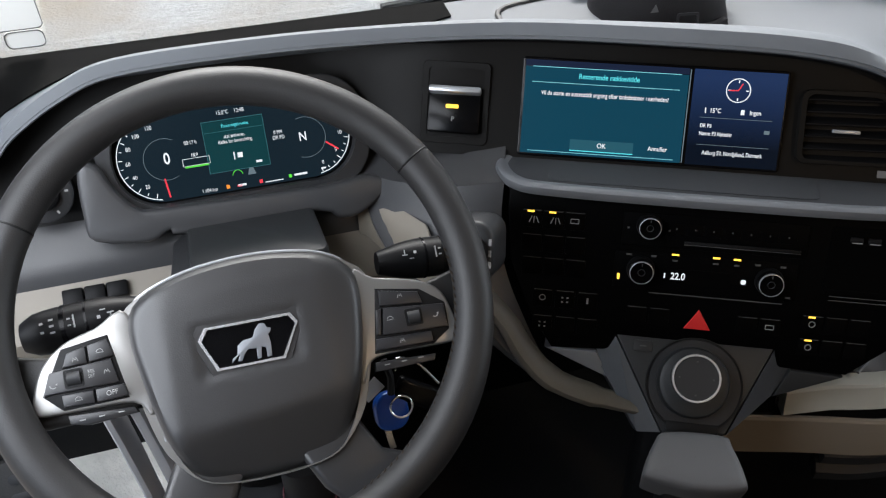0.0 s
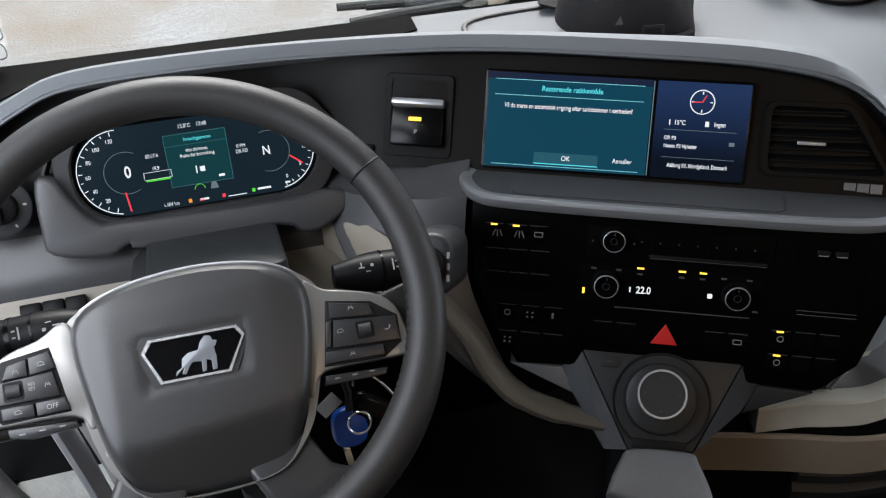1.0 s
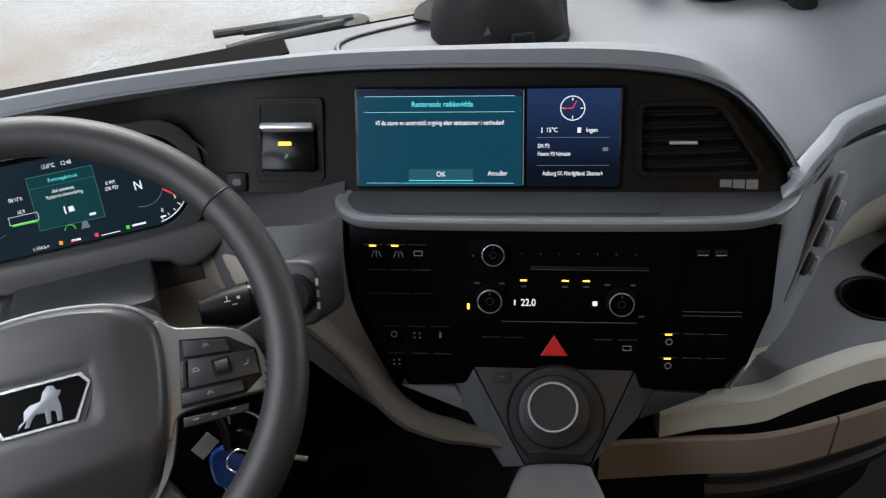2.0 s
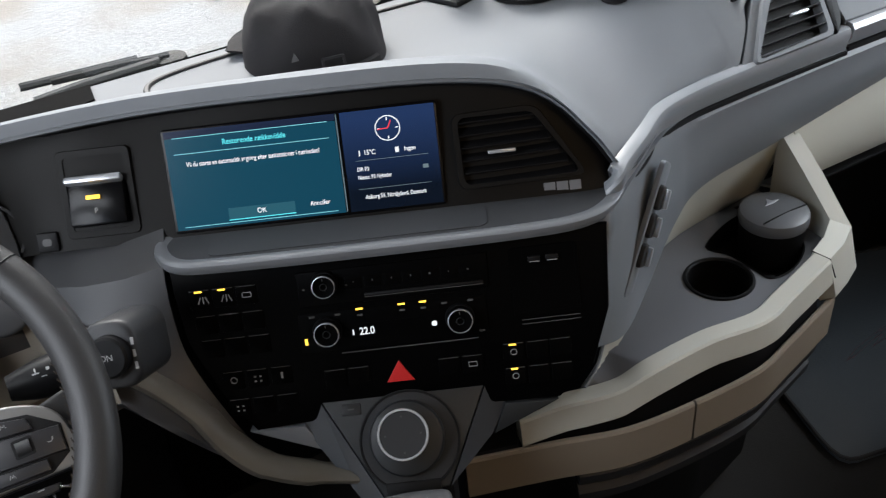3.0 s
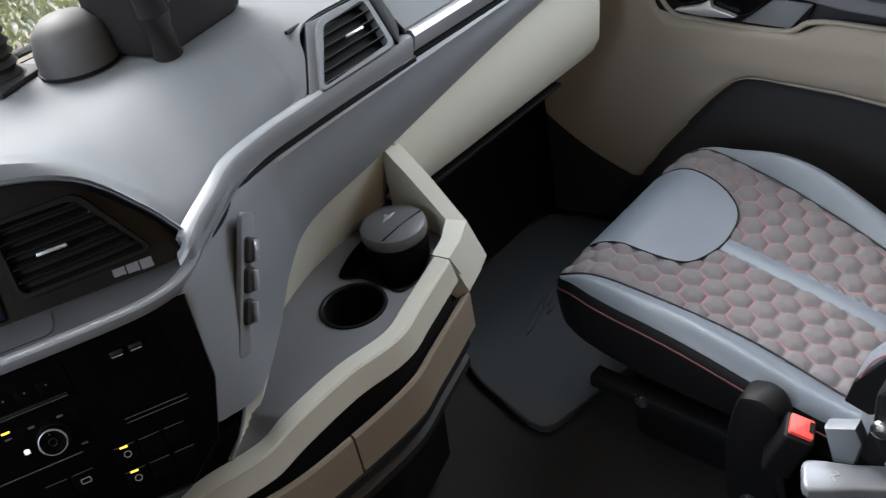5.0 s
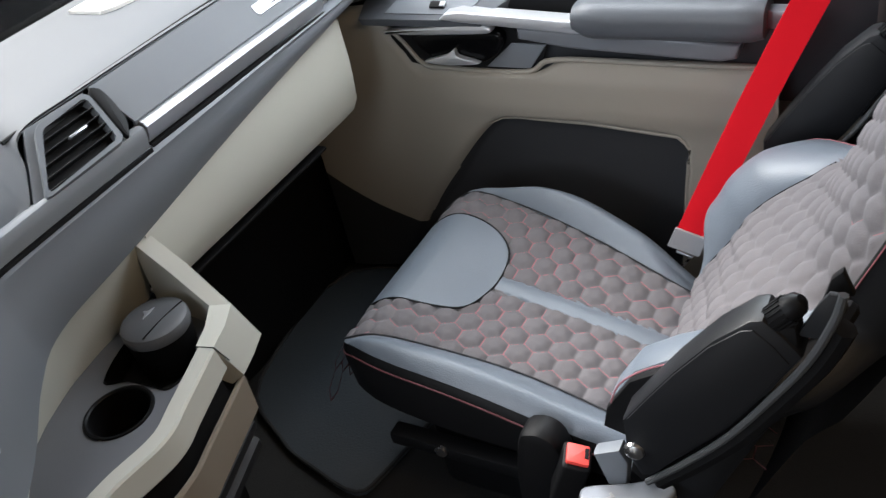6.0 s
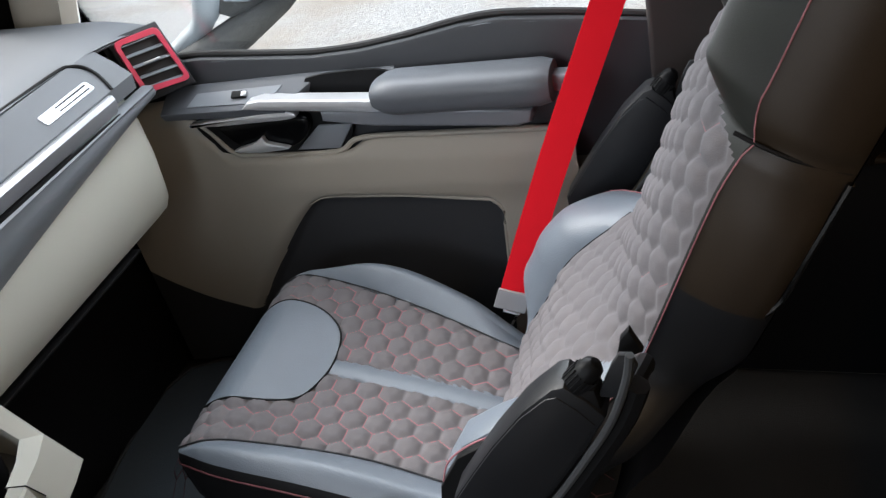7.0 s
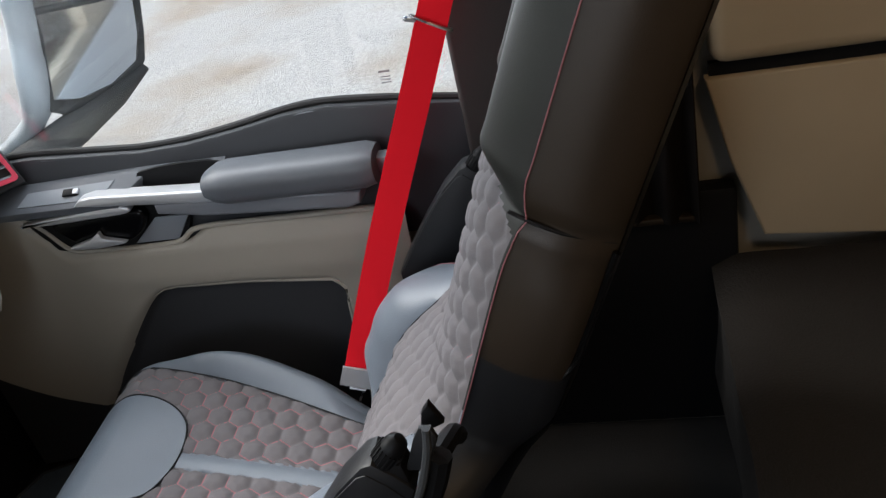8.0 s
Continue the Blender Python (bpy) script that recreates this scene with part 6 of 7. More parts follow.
flat("yellow_band", rect(0.028, 0.105), sheet_m @ pose(0.055, 0, 0.0012), YELLOW, lab, "yellow printed band")
bars(sheet_m @ pose(0, 0, 0.0012), [(-0.03, 0.03, 0.035, 0.005), (-0.03, 0.0, 0.035, 0.005), (-0.03, -0.03, 0.035, 0.005)], GREYSLEEVE, lab)

# ---- passenger seat ----
seat = thing("seat", (1.465, 0.25, 0.0), "grey leather and red-stitched quilted passenger seat on a black base", "seat")
SX, SY0, SY1 = 1.465, 0.03, 0.575
HEXR = 0.0222


def hexfield(x, y, r=HEXR):
    """Distance to the nearest border of a honeycomb."""
    h = r * math.sqrt(3)
    best = []
    for ox, oy in ((0, 0), (h / 2, 1.5 * r)):
        cx = round((x - ox) / h) * h + ox
        cy = round((y - oy) / (3 * r)) * 3 * r + oy
        for dx in (-1, 0, 1):
            for dy in (-1, 0, 1):
                best.append(math.hypot(x - cx - dx * h, y - cy - dy * 3 * r))
    best.sort()
    return (best[1] - best[0]) / 2


# the cushion's plan: outer edges and edges of the quilt, (y, offset from the middle line)
OUT_LO = [(0.0, -0.205), (0.20, -0.208), (0.36, -0.205), (0.49, -0.190), (0.55, -0.168), (0.575, -0.146)]
OUT_HI = [(0.0, 0.185), (0.12, 0.200), (0.22, 0.236), (0.34, 0.266), (0.45, 0.262), (0.535, 0.245), (0.575, 0.218)]
QUILT_LO = [(0.0, -0.162), (0.11, -0.156), (0.27, -0.139), (0.46, -0.146), (0.54, -0.158), (0.575, -0.144)]
QUILT_HI = [(0.0, 0.112), (0.085, 0.124), (0.165, 0.150), (0.27, 0.186), (0.40, 0.222), (0.535, 0.238), (0.575, 0.215)]
PADLINE = [(-0.058, 0.58), (-0.068, 0.553), (-0.066, 0.50), (-0.060, 0.445), (-0.043, 0.404), (0.0, 0.387), (0.050, 0.382), (0.105, 0.392), (0.142, 0.424), (0.164, 0.472), (0.168, 0.53), (0.160, 0.58)]
PAD_OUT = [(p.x, p.y) for p in spline([(a, y, 0) for a, y in PADLINE], 5)]


def strip_mid(y):
    return 0.004 + 0.083 * y


def seat_z(a, y):
    lo, hi, ql, qh = along(OUT_LO, y), along(OUT_HI, y), along(QUILT_LO, y), along(QUILT_HI, y)
    z = 0.338 - 0.145 * max(0, 0.50 - y) + 0.006 * math.sin(math.pi * min(1, max(0, y) / 0.57))
    z -= 0.010 * math.exp(-((a - strip_mid(y)) / 0.10) ** 2) * (1 - smooth((y - 0.40) / 0.1))
    near = a < ql
    w = max(0.012, ql - lo if near else hi - qh)
    side_t = (ql - a if near else a - qh) / w
    if side_t > 0:
        z += ((0.010 + (0.020 if near else 0.026) * math.exp(-((y - 0.34) / 0.15) ** 2)) * math.sin(math.pi * min(1, side_t) ** 0.9 * 0.62) + (0.010 if near else -0.060) * smooth((0.20 - y) / 0.2) * min(1, side_t * 2) - 0.030 * max(0, side_t - 0.55) ** 2 * 3) * smooth(w / 0.05)
    f = max(0, (y - 0.505) / 0.07)
    return z - 0.034 * f * f


def is_pad(a, y):
    return -0.075 < a < 0.175 and y > 0.375 and in_outline(a, y, PAD_OUT)


def is_strip(a, y):
    return abs(a - strip_mid(y)) < 0.0165 and y <= 0.40 and not is_pad(a, y)


def is_quilt(a, y):
    return along(QUILT_LO, y) < a < along(QUILT_HI, y) and not is_pad(a, y) and not is_strip(a, y)


NX, NY = 190, 200
crow = []
for i in range(NX + 1):
    r = []
    for j in range(NY + 1):
        y = lerp(SY0, SY1, j / NY)
        a = lerp(along(OUT_LO, y), along(OUT_HI, y), i / NX)
        z = seat_z(a, y)
        if is_quilt(a, y):
            z += 0.0075 * min(1, hexfield(y, a) / 0.011) ** 0.55 - 0.004
        elif is_pad(a, y):
            z += 0.003
        elif is_strip(a, y):
            z += 0.003 * (1 - (abs(a - strip_mid(y)) / 0.017) ** 2)
        r.append(Vector((SX + a, y, z)))
    crow.append(r)


def patch_of(rows, test, key):
    """The faces of a fine grid whose middle passes the test."""
    bm = bmesh.new()
    vs = {}

    def v(i, j):
        if (i, j) not in vs:
            vs[i, j] = bm.verts.new(rows[i][j])
        return vs[i, j]
    for i in range(len(rows) - 1):
        for j in range(len(rows[0]) - 1):
            if test(*key(i, j)):
                bm.faces.new((v(i, j), v(i + 1, j), v(i + 1, j + 1), v(i, j + 1)))
    return bm


def ckey(i, j):
    y = lerp(SY0, SY1, (j + 0.5) / NY)
    return lerp(along(OUT_LO, y), along(OUT_HI, y), (i + 0.5) / NX), y


def other(a, y):
    return not is_pad(a, y) and not is_quilt(a, y) and not is_strip(a, y)


part("quilted_cushion", patch_of(crow, is_quilt, ckey), FABRIC, seat, "grey-brown quilted honeycomb fabric", 70)
part("front_pad", patch_of(crow, is_pad, ckey), LEATHER, seat, "smooth grey leather pad", 70)
part("centre_strip", patch_of(crow, is_strip, ckey), LEATHER, seat, "grey leather strip", 70)
part("bolster", patch_of(crow, lambda a, y: a < 0 and other(a, y), ckey), LEATHER, seat, "grey leather side bolster", 70)
part("bolster", patch_of(crow, lambda a, y: a > 0 and other(a, y), ckey), LEATHER, seat, "grey leather side bolster", 70)


def hex_threads(place, inside, y0, y1, a0, a1, r=HEXR, w=0.0011):
    """Red thread along the borders of the honeycomb, as narrow ribbons in the grooves."""
    bm = bmesh.new()
    h = r * math.sqrt(3)
    for n in range(int(a0 / (1.5 * r)) - 2, int(a1 / (1.5 * r)) + 3):
        cy = n * 1.5 * r
        for m in range(int(y0 / h) - 2, int(y1 / h) + 3):
            cx = m * h + (h / 2 if n % 2 else 0)
            for k in (0, 1, 2):
                p = [(cx + r * math.sin(radians(60 * (k + e))), cy + r * math.cos(radians(60 * (k + e)))) for e in (0, 1)]
                mid = ((p[0][0] + p[1][0]) / 2, (p[0][1] + p[1][1]) / 2)
                if not (inside(p[0][1], p[0][0]) and inside(p[1][1], p[1][0]) and inside(mid[1], mid[0])):
                    continue
                dx, dy = p[1][0] - p[0][0], p[1][1] - p[0][1]
                ln = math.hypot(dx, dy)
                nx_, ny_ = -dy / ln * w, dx / ln * w
                vs = []
                for e in range(4):
                    x, y = p[0][0] + dx * e / 3, p[0][1] + dy * e / 3
                    vs.append((bm.verts.new(place(y + ny_, x + nx_)), bm.verts.new(place(y - ny_, x - nx_))))
                for q0, q1 in zip(vs, vs[1:]):
                    bm.faces.new((q0[0], q1[0], q1[1], q0[1]))
    return bm


for sx in (-1, 1):
    part("cushion_stitching", hex_threads(lambda a, y: Vector((SX + a, y, seat_z(a, y) - 0.0022)), lambda a, y: is_quilt(a, y) and (a - strip_mid(y)) * sx > 0, 0.0, 0.6, -0.2, 0.26), STITCH, seat, "dull red honeycomb stitching")


def seam(pts, mat, name, r=0.0016):
    return part(name, tube(pts, r, 6), mat, seat)


for keys in (QUILT_LO, QUILT_HI):
    seam([Vector((SX + along(keys, y), y, seat_z(along(keys, y), y) + 0.0030)) for y in [lerp(0.06, 0.572, k / 30) for k in range(31)]], CHAR, "seam", 0.0015)
seam([Vector((SX + a, y, seat_z(a, y) + 0.0025)) for a, y in PAD_OUT if y < 0.574], BLACK, "seam", 0.0019)


def cushion_ring(out, drop):
    """Points round the cushion's rim; drop: below the rim, or a height of its own when over 0.1."""
    pts = [(along(OUT_LO, y) - out, y) for y in [lerp(SY0, SY1, k / 24) for k in range(25)]]
    pts += [(lerp(along(OUT_LO, SY1), along(OUT_HI, SY1), k / 8), SY1 + out) for k in range(1, 8)]
    pts += [(along(OUT_HI, y) + out, y) for y in [lerp(SY1, SY0, k / 24) for k in range(25)]]
    ring_ = []
    for a, y in pts:
        v = min(y, SY1)
        rim = seat_z(min(max(a, along(OUT_LO, v)), along(OUT_HI, v)), v)
        ring_.append(Vector((SX + a, y, drop - 0.02 * (0.5 - y) if drop > 0.1 else rim - drop)))
    return ring_


part("cushion_side", grid([cushion_ring(0.0, 0.001), cushion_ring(0.006, 0.010), cushion_ring(0.009, 0.026), cushion_ring(0.004, 0.235), cushion_ring(-0.03, 0.200)], close_v=True), BLACK, seat, "black cushion side")
part("piping", tube([p + Vector((0, 0, -0.014)) for p in cushion_ring(0.0085, 0.0)], 0.0015, 6), material("dark_red_piping", (0.085, 0.022, 0.026), 0.7), seat, "dark red piping")
part("seat_base", block(0.34, 0.36, 0.19, pose(SX + 0.02, 0.27, 0.10), 0.02), BLACK, seat, "black seat base")
for sx in (-1, 1):
    part("slide_rail", block(0.03, 0.44, 0.025, pose(SX + sx * 0.19, 0.27, 0.165), 0.004), BLACK, seat, "black slide rail")
part("rail_bolt", lathe([(0.011, 0.0), (0.010, 0.006), (0.001, 0.007)], axes(Vector((1.262, 0.395, 0.17)), Vector((0, 1, 0)), Z, Vector((-1, 0, 0))), 14), STEEL, seat, "steel rail bolt")

BR = radians(22.8)
BV, BD_ = Vector((0, -math.sin(BR), math.cos(BR))), Vector((0, math.cos(BR), math.sin(BR)))
B0 = Vector((SX, 0.045, 0.285))


def back_pt(a, v, d):
    return B0 + Vector((a, 0, 0)) + BV * v + BD_ * d


def back_half(v):
    return 0.242 - 0.076 * smooth((v - 0.235) / 0.085) - 0.03 * smooth((v - 0.88) / 0.2)


def back_quilt(v):
    """Half the quilt's width: between the bolsters below, full width above them, narrow between the shoulders."""
    q = lerp(0.136, 0.163, smooth((v - 0.25) / 0.06))
    return lerp(q, 0.066, smooth((v - 0.585) / 0.045))


def keyed(keys, v):
    for (a, p), (b, q) in zip(keys, keys[1:]):
        if v <= b:
            return lerp(p, q, smooth((v - a) / (b - a)))
    return keys[-1][1]


DEPTH = [(0.0, 0.045), (0.13, 0.028), (0.32, -0.032), (0.54, -0.028), (0.68, -0.042), (0.98, -0.044)]


def back_d(a, v):
    w, q = back_half(v), back_quilt(v)
    t = (abs(a) - q) / max(0.01, w - q)
    low = 1 - smooth((v - 0.20) / 0.12)
    up_ = smooth((v - 0.605) / 0.05)
    d = keyed(DEPTH, v) - 0.040 * (abs(a) / w) ** 3 * (1 - low) * (1 - 0.35 * up_)
    if t > 0:
        d += (low * math.sin(math.pi * min(1, t) ** 0.75 * 0.72) * (0.046 if a > 0 else 0.034) * smooth(v / 0.10 + 0.1) + 0.030 * up_ * math.sin(math.pi * min(1, t) ** 0.8))
        d -= 0.018 * max(0, t - 0.6) ** 2 * 6 * low
    d -= 0.004 * math.exp(-((v - 0.612) / 0.007) ** 2) * smooth((abs(a) - q * 0.9) / 0.02)
    return d


NB, NV = 150, 260
brow = []
for i in range(NB + 1):
    r = []
    for j in range(NV + 1):
        v = 0.98 * j / NV
        a = back_half(v) * (2 * i / NB - 1)
        d = back_d(a, v)
        if abs(a) < back_quilt(v) and v < 0.80:
            d += (0.0080 * min(1, hexfield(v, a) / 0.011) ** 0.55 - 0.004) * smooth((back_quilt(v) - abs(a)) / 0.010)
        r.append(back_pt(a, v, d))
    brow.append(r)


def bkey(i, j):
    v = 0.98 * (j + 0.5) / NV
    return back_half(v) * (2 * (i + 0.5) / NB - 1), v


def b_quilt(a, v):
    return abs(a) < back_quilt(v) and v < 0.80


OLIVE = material("dark_olive_leather", (0.0075, 0.0083, 0.0060), 0.58, grain=0.2, grain_size=0.0015, spec=0.28)
part("backrest_quilt", patch_of(brow, b_quilt, bkey), FABRIC, seat, "grey-brown quilted backrest", 70)
for sx in (-1, 1):
    part("backrest_bolster", patch_of(brow, lambda a, v: a * sx > 0 and not b_quilt(a, v) and v < 0.345, bkey), LEATHER, seat, "grey leather backrest bolster", 70)
    part("shoulder_bolster", patch_of(brow, lambda a, v: a * sx > 0 and not b_quilt(a, v) and 0.345 <= v < 0.80, bkey), OLIVE, seat, "dark olive leather shoulder bolster", 70)
part("headrest", patch_of(brow, lambda a, v: not b_quilt(a, v) and v >= 0.80, bkey), OLIVE, seat, "dark leather headrest", 70)
part("backrest_stitching", hex_threads(lambda a, v: back_pt(a, v, back_d(a, v) - 0.0030), lambda a, v: b_quilt(a, v) and v < 0.70, 0.0, 0.8, -0.25, 0.25), STITCH, seat, "dull red honeycomb stitching")
for sx in (-1, 1):
    rows = []
    for j in range(0, 101):
        v = 0.98 * j / 100
        w = back_half(v)
        nip = 0.010 * math.exp(-((v - 0.612) / 0.006) ** 2)
        wr = 0.0022 * math.sin(v * 60 + 1) * math.exp(-((v - 0.55) / 0.05) ** 2)
        wr += 0.014 * math.exp(-((v - 0.50) / 0.07) ** 2)
        e0 = back_pt(sx * w, v, back_d(sx * w, v))
        dep = 0.172 - 0.10 * (1 - smooth((v - 0.18) / 0.2))
        rows.append([e0] + [back_pt(sx * (w + 0.012 * math.sin(math.pi * k / 8) - nip + wr * k / 8), v, lerp(back_d(sx * w, v), -dep, k / 8)) for k in range(1, 8)] + [back_pt(sx * (w - 0.004), v, -dep)])
    part("backrest_side", grid(rows[44:]), BROWNL, seat, "dark brown leather backrest side", 60)
    # Lower part takes black, as shade falls on the brown leather there.
    part("shaded_lower_side", grid(rows[:45]), ARMBLACK, seat, "lower backrest side blackened for shade", 60)
    pts = [back_pt(sx * (back_half(v) + 0.002), v, back_d(sx * back_half(v), v) - 0.001) for v in [0.10 + 0.85 * k / 60 for k in range(61)]]
    part("quilt_seam", tube([back_pt(sx * back_quilt(v), v, back_d(sx * back_quilt(v), v) + 0.0004) for v in [0.02 + 0.26 * k / 30 for k in range(31)]], 0.0012, 6), BLACK, seat, "dark seam beside the quilt")
    part("side_seam", tube([back_pt(sx * (back_half(0.612) - 0.004 + 0.010 * math.sin(math.pi * k / 8)), 0.612 - 0.006 * k / 8, lerp(-0.060, -0.168, k / 8)) for k in range(9)], 0.0022, 6), BLACK, seat, "dark seam across the side")
    part("edge_stitching", tube(pts, 0.0008, 6), STITCH, seat, "dull red edge stitching")
    edge_ = [back_pt(sx * (back_half(v) + 0.002), v, -0.170 + 0.03 * (1 - smooth((v - 0.38) / 0.08))) for v in [0.38 + 0.22 * k / 24 for k in range(25)]]
    part("shell_edge", tube(edge_, 0.004, 8), material("shiny_black_edge", (0.004, 0.004, 0.004), 0.12), seat, "gloss black shell edge")
rows = []
for j in range(0, 41):
    v = 0.98 * j / 40
    w = back_half(v)
    rows.append([back_pt(a_ * w, v, -0.108 * (1 - smooth((v - 0.18) / 0.2)) - 0.172 * smooth((v - 0.18) / 0.2) - 0.030 * (1 - a_ * a_)) for a_ in [-1 + 2 * k / 12 for k in range(13)]])
part("backrest_shell", grid(rows), BLACK, seat, "black moulded back shell", 60)
part("headrest_top", grid([[back_pt(a_ * back_half(0.98), 0.98, lerp(back_d(a_ * back_half(0.98), 0.98), -0.172 - 0.03 * (1 - a_ * a_), t)) + BV * 0.012 * math.sin(math.pi * t) for a_ in [-1 + 2 * k / 12 for k in range(13)]] for t in [k / 6 for k in range(7)]]), OLIVE, seat)
HINGE = material("dark_steel", (0.10, 0.105, 0.11), 0.35, 0.6)
ARM = [(0.030, 0.386), (0.045, 0.420), (0.046, 0.474), (0.017, 0.520), (-0.0136, 0.566), (-0.053, 0.618), (-0.086, 0.650), (-0.098, 0.654), (-0.118, 0.636), (-0.134, 0.616), (-0.108, 0.566), (-0.066, 0.497), (-0.018, 0.436), (0.014, 0.393)]
ARM_PAD = [(-0.098, 0.600), (-0.0735, 0.579), (-0.045, 0.551), (0.0105, 0.522), (0.051, 0.493), (0.082, 0.440), (0.088, 0.408), (0.060, 0.400), (0.010, 0.430), (-0.060, 0.530)]


def side_slab(pts, x0, x1, dy, bevel):
    """A prism of a (y, z) outline between two planes across the cab."""
    return slab([(y + dy, z) for y, z in pts], axes(Vector((x1, 0, 0)), Vector((0, 1, 0)), Z, Vector((1, 0, 0))), x1 - x0, bevel, 2, True)


for sx in (-1, 1):
    x, dy = (1.150, 0.0) if sx < 0 else (1.735, -0.026)
    part("armrest", side_slab(ARM, x, x + 0.042, dy, 0.005), ARMBLACK, seat, "black folded-up armrest")
    part("armrest_face", side_slab([(lerp(-0.02, y, 0.90), lerp(0.53, z, 0.90)) for y, z in ARM], x - 0.0016, x + 0.01, dy, 0.001), ARMBLACK, seat)
    if sx < 0:
        part("armrest_pad_side", side_slab([(y, z - 0.004) for y, z in ARM_PAD], x + 0.043, x + 0.056, dy, 0.003), BLACK, seat, "black side of the armrest pad")
        part("armrest_pad", side_slab(ARM_PAD, x + 0.057, x + 0.104, dy, 0.008), LEATHER, seat, "grey leather armrest pad")
        pipe = [Vector((x + 0.0555, y + dy, z)) for y, z in [(p.x, p.y) for p in spline([(-0.005, 0.530, 0), (0.020, 0.516, 0), (0.045, 0.496, 0), (0.062, 0.474, 0), (0.072, 0.445, 0)], 5)]]
        part("pad_piping", tube([p + Vector((-0.0125, 0.003, 0.004)) for p in pipe], 0.0012, 6), STITCH, seat, "red piping on the armrest pad")
    rail = spline([(x - 0.002, y + dy, z) for y, z in ((0.022, 0.382), (-0.021, 0.430), (-0.069, 0.492), (-0.111, 0.563), (-0.139, 0.616), (-0.157, 0.668), (-0.163, 0.700))], 5)
    part("hinge_rail", tube(rail, 0.0042, 8), HINGE, seat, "dark steel hinge rail")
    part("hinge_skirt", tube([p + Vector((0.014, -0.010, -0.008)) for p in rail[:-6]], 0.012, 8), BLACK, seat, "black skirt behind the hinge rail")
    part("hinge_plate", side_slab([(-0.126, 0.632), (-0.142, 0.672), (-0.150, 0.686), (-0.162, 0.686), (-0.166, 0.672), (-0.150, 0.632)], x + 0.012, x + 0.018, dy, 0.001), CHAR, seat, "dark hinge plate")
    kn = axes(Vector((x + 0.016, -0.112 + dy, 0.652)), Vector((1, 0, 0)), Vector((0, 0.77, 0.64)), Vector((0, -0.64, 0.77)))
    part("knob", lathe([(0.001, 0.027), (0.006, 0.026), (0.0108, 0.021), (0.0134, 0.008), (0.0140, -0.012), (0.0120, -0.022), (0.001, -0.022)], kn, 24), BUTTON, seat, "ribbed black knob")
    for k in range(18):
        a = 2 * math.pi * k / 18
        part("knob_rib", block(0.0018, 0.0018, 0.021, kn @ pose(0.0134 * math.cos(a), 0.0134 * math.sin(a), 0.0), 0), BLACK, seat)
    part("knob_base", side_slab([(-0.085, 0.622), (-0.098, 0.645), (-0.126, 0.648), (-0.130, 0.622), (-0.112, 0.612)], x + 0.004, x + 0.036, dy, 0.005), BLACK, seat, "black knob base")
    if sx < 0:
        part("hinge_tab", side_slab([(-0.142, 0.655), (-0.148, 0.682), (-0.157, 0.694), (-0.168, 0.668)], x + 0.036, x + 0.046, dy, 0.002), BLACK, seat, "black triangular hinge tab")
    part("armrest_bracket", tube(spline([(x + 0.03 * -sx, -0.155 + dy, 0.632), (x - sx * 0.075, -0.160, 0.615), (x - sx * 0.11, -0.155, 0.58)], 5), 0.011, 10), BLACK, seat, "black hinge bracket")
    part("arm_bolt", lathe([(0.012, 0.0), (0.011, 0.004), (0.006, 0.007), (0.001, 0.007)], axes(Vector((x - 0.002, 0.034 + dy, 0.432)), Vector((0, 1, 0)), Z, Vector((-1, 0, 0))), 16), STEEL, seat, "steel pivot bolt")

# buckle and levers beside the seat
bk_ = thing("belt_buckle", (1.212, 0.138, 0.16), "black belt buckle with a red release button", "belt buckle")
BK = axes(Vector((1.212, 0.138, 0.310)), Vector((0.95, 0.30, 0)).normalized(), Vector((-0.28, 0.90, 0.33)).normalized(), Vector((0.10, -0.315, 0.944)).normalized())
part("body", slab(rrect(0.044, 0.038, 0.006), BK, 0.075, 0.004, 3), BLACK, bk_)
part("button", slab(rrect(0.032, 0.030, 0.003), BK @ pose(0, 0, 0.005), 0.007, 0.002), material("red_release", (0.78, 0.07, 0.055), 0.4), bk_, "bright red release button")
part("tongue_slot", block(0.016, 0.005, 0.002, BK @ pose(0.002, -0.011, 0.0052), 0), BLACK, bk_)
part("stalk", block(0.020, 0.014, 0.16, pose(1.212, 0.150, 0.17, -10, 0, 0), 0.004), BLACK, bk_)
hd = thing("height_lever", (1.235, 0.195, 0.06), "rounded black adjusting handle on the seat side", "lever")
part("handle", side_slab(sp2([(0.226, 0.304), (0.207, 0.324), (0.185, 0.325), (0.167, 0.308), (0.157, 0.255), (0.160, 0.15), (0.175, 0.07), (0.225, 0.07), (0.24, 0.20)], 4), 1.212, 1.256, 0.0, 0.010), BLACK, hd)
part("pivot", lathe([(0.016, 0.0), (0.015, 0.006), (0.001, 0.008)], axes(Vector((1.212, 0.195, 0.12)), Vector((0, 1, 0)), Z, Vector((-1, 0, 0))), 16), CHAR, hd, "round pivot cap")
lv = thing("grey_lever", (1.17, 0.06, 0.20), "flat grey release lever with a white symbol", "lever")
LVM = axes(Vector((1.172, 0.058, 0.315)), Vector((-0.45, 0.89, 0)).normalized(), Vector((-0.89, -0.45, 0)).normalized(), Z)
part("blade", slab(sp2([(0.058, 0.0), (0.052, 0.026), (0.0, 0.020), (-0.036, 0.017), (-0.058, 0.002), (-0.044, -0.018), (0.0, -0.018), (0.050, -0.020)], 4), LVM, 0.015, 0.005, 3), SHELF, lv, "grey blade")
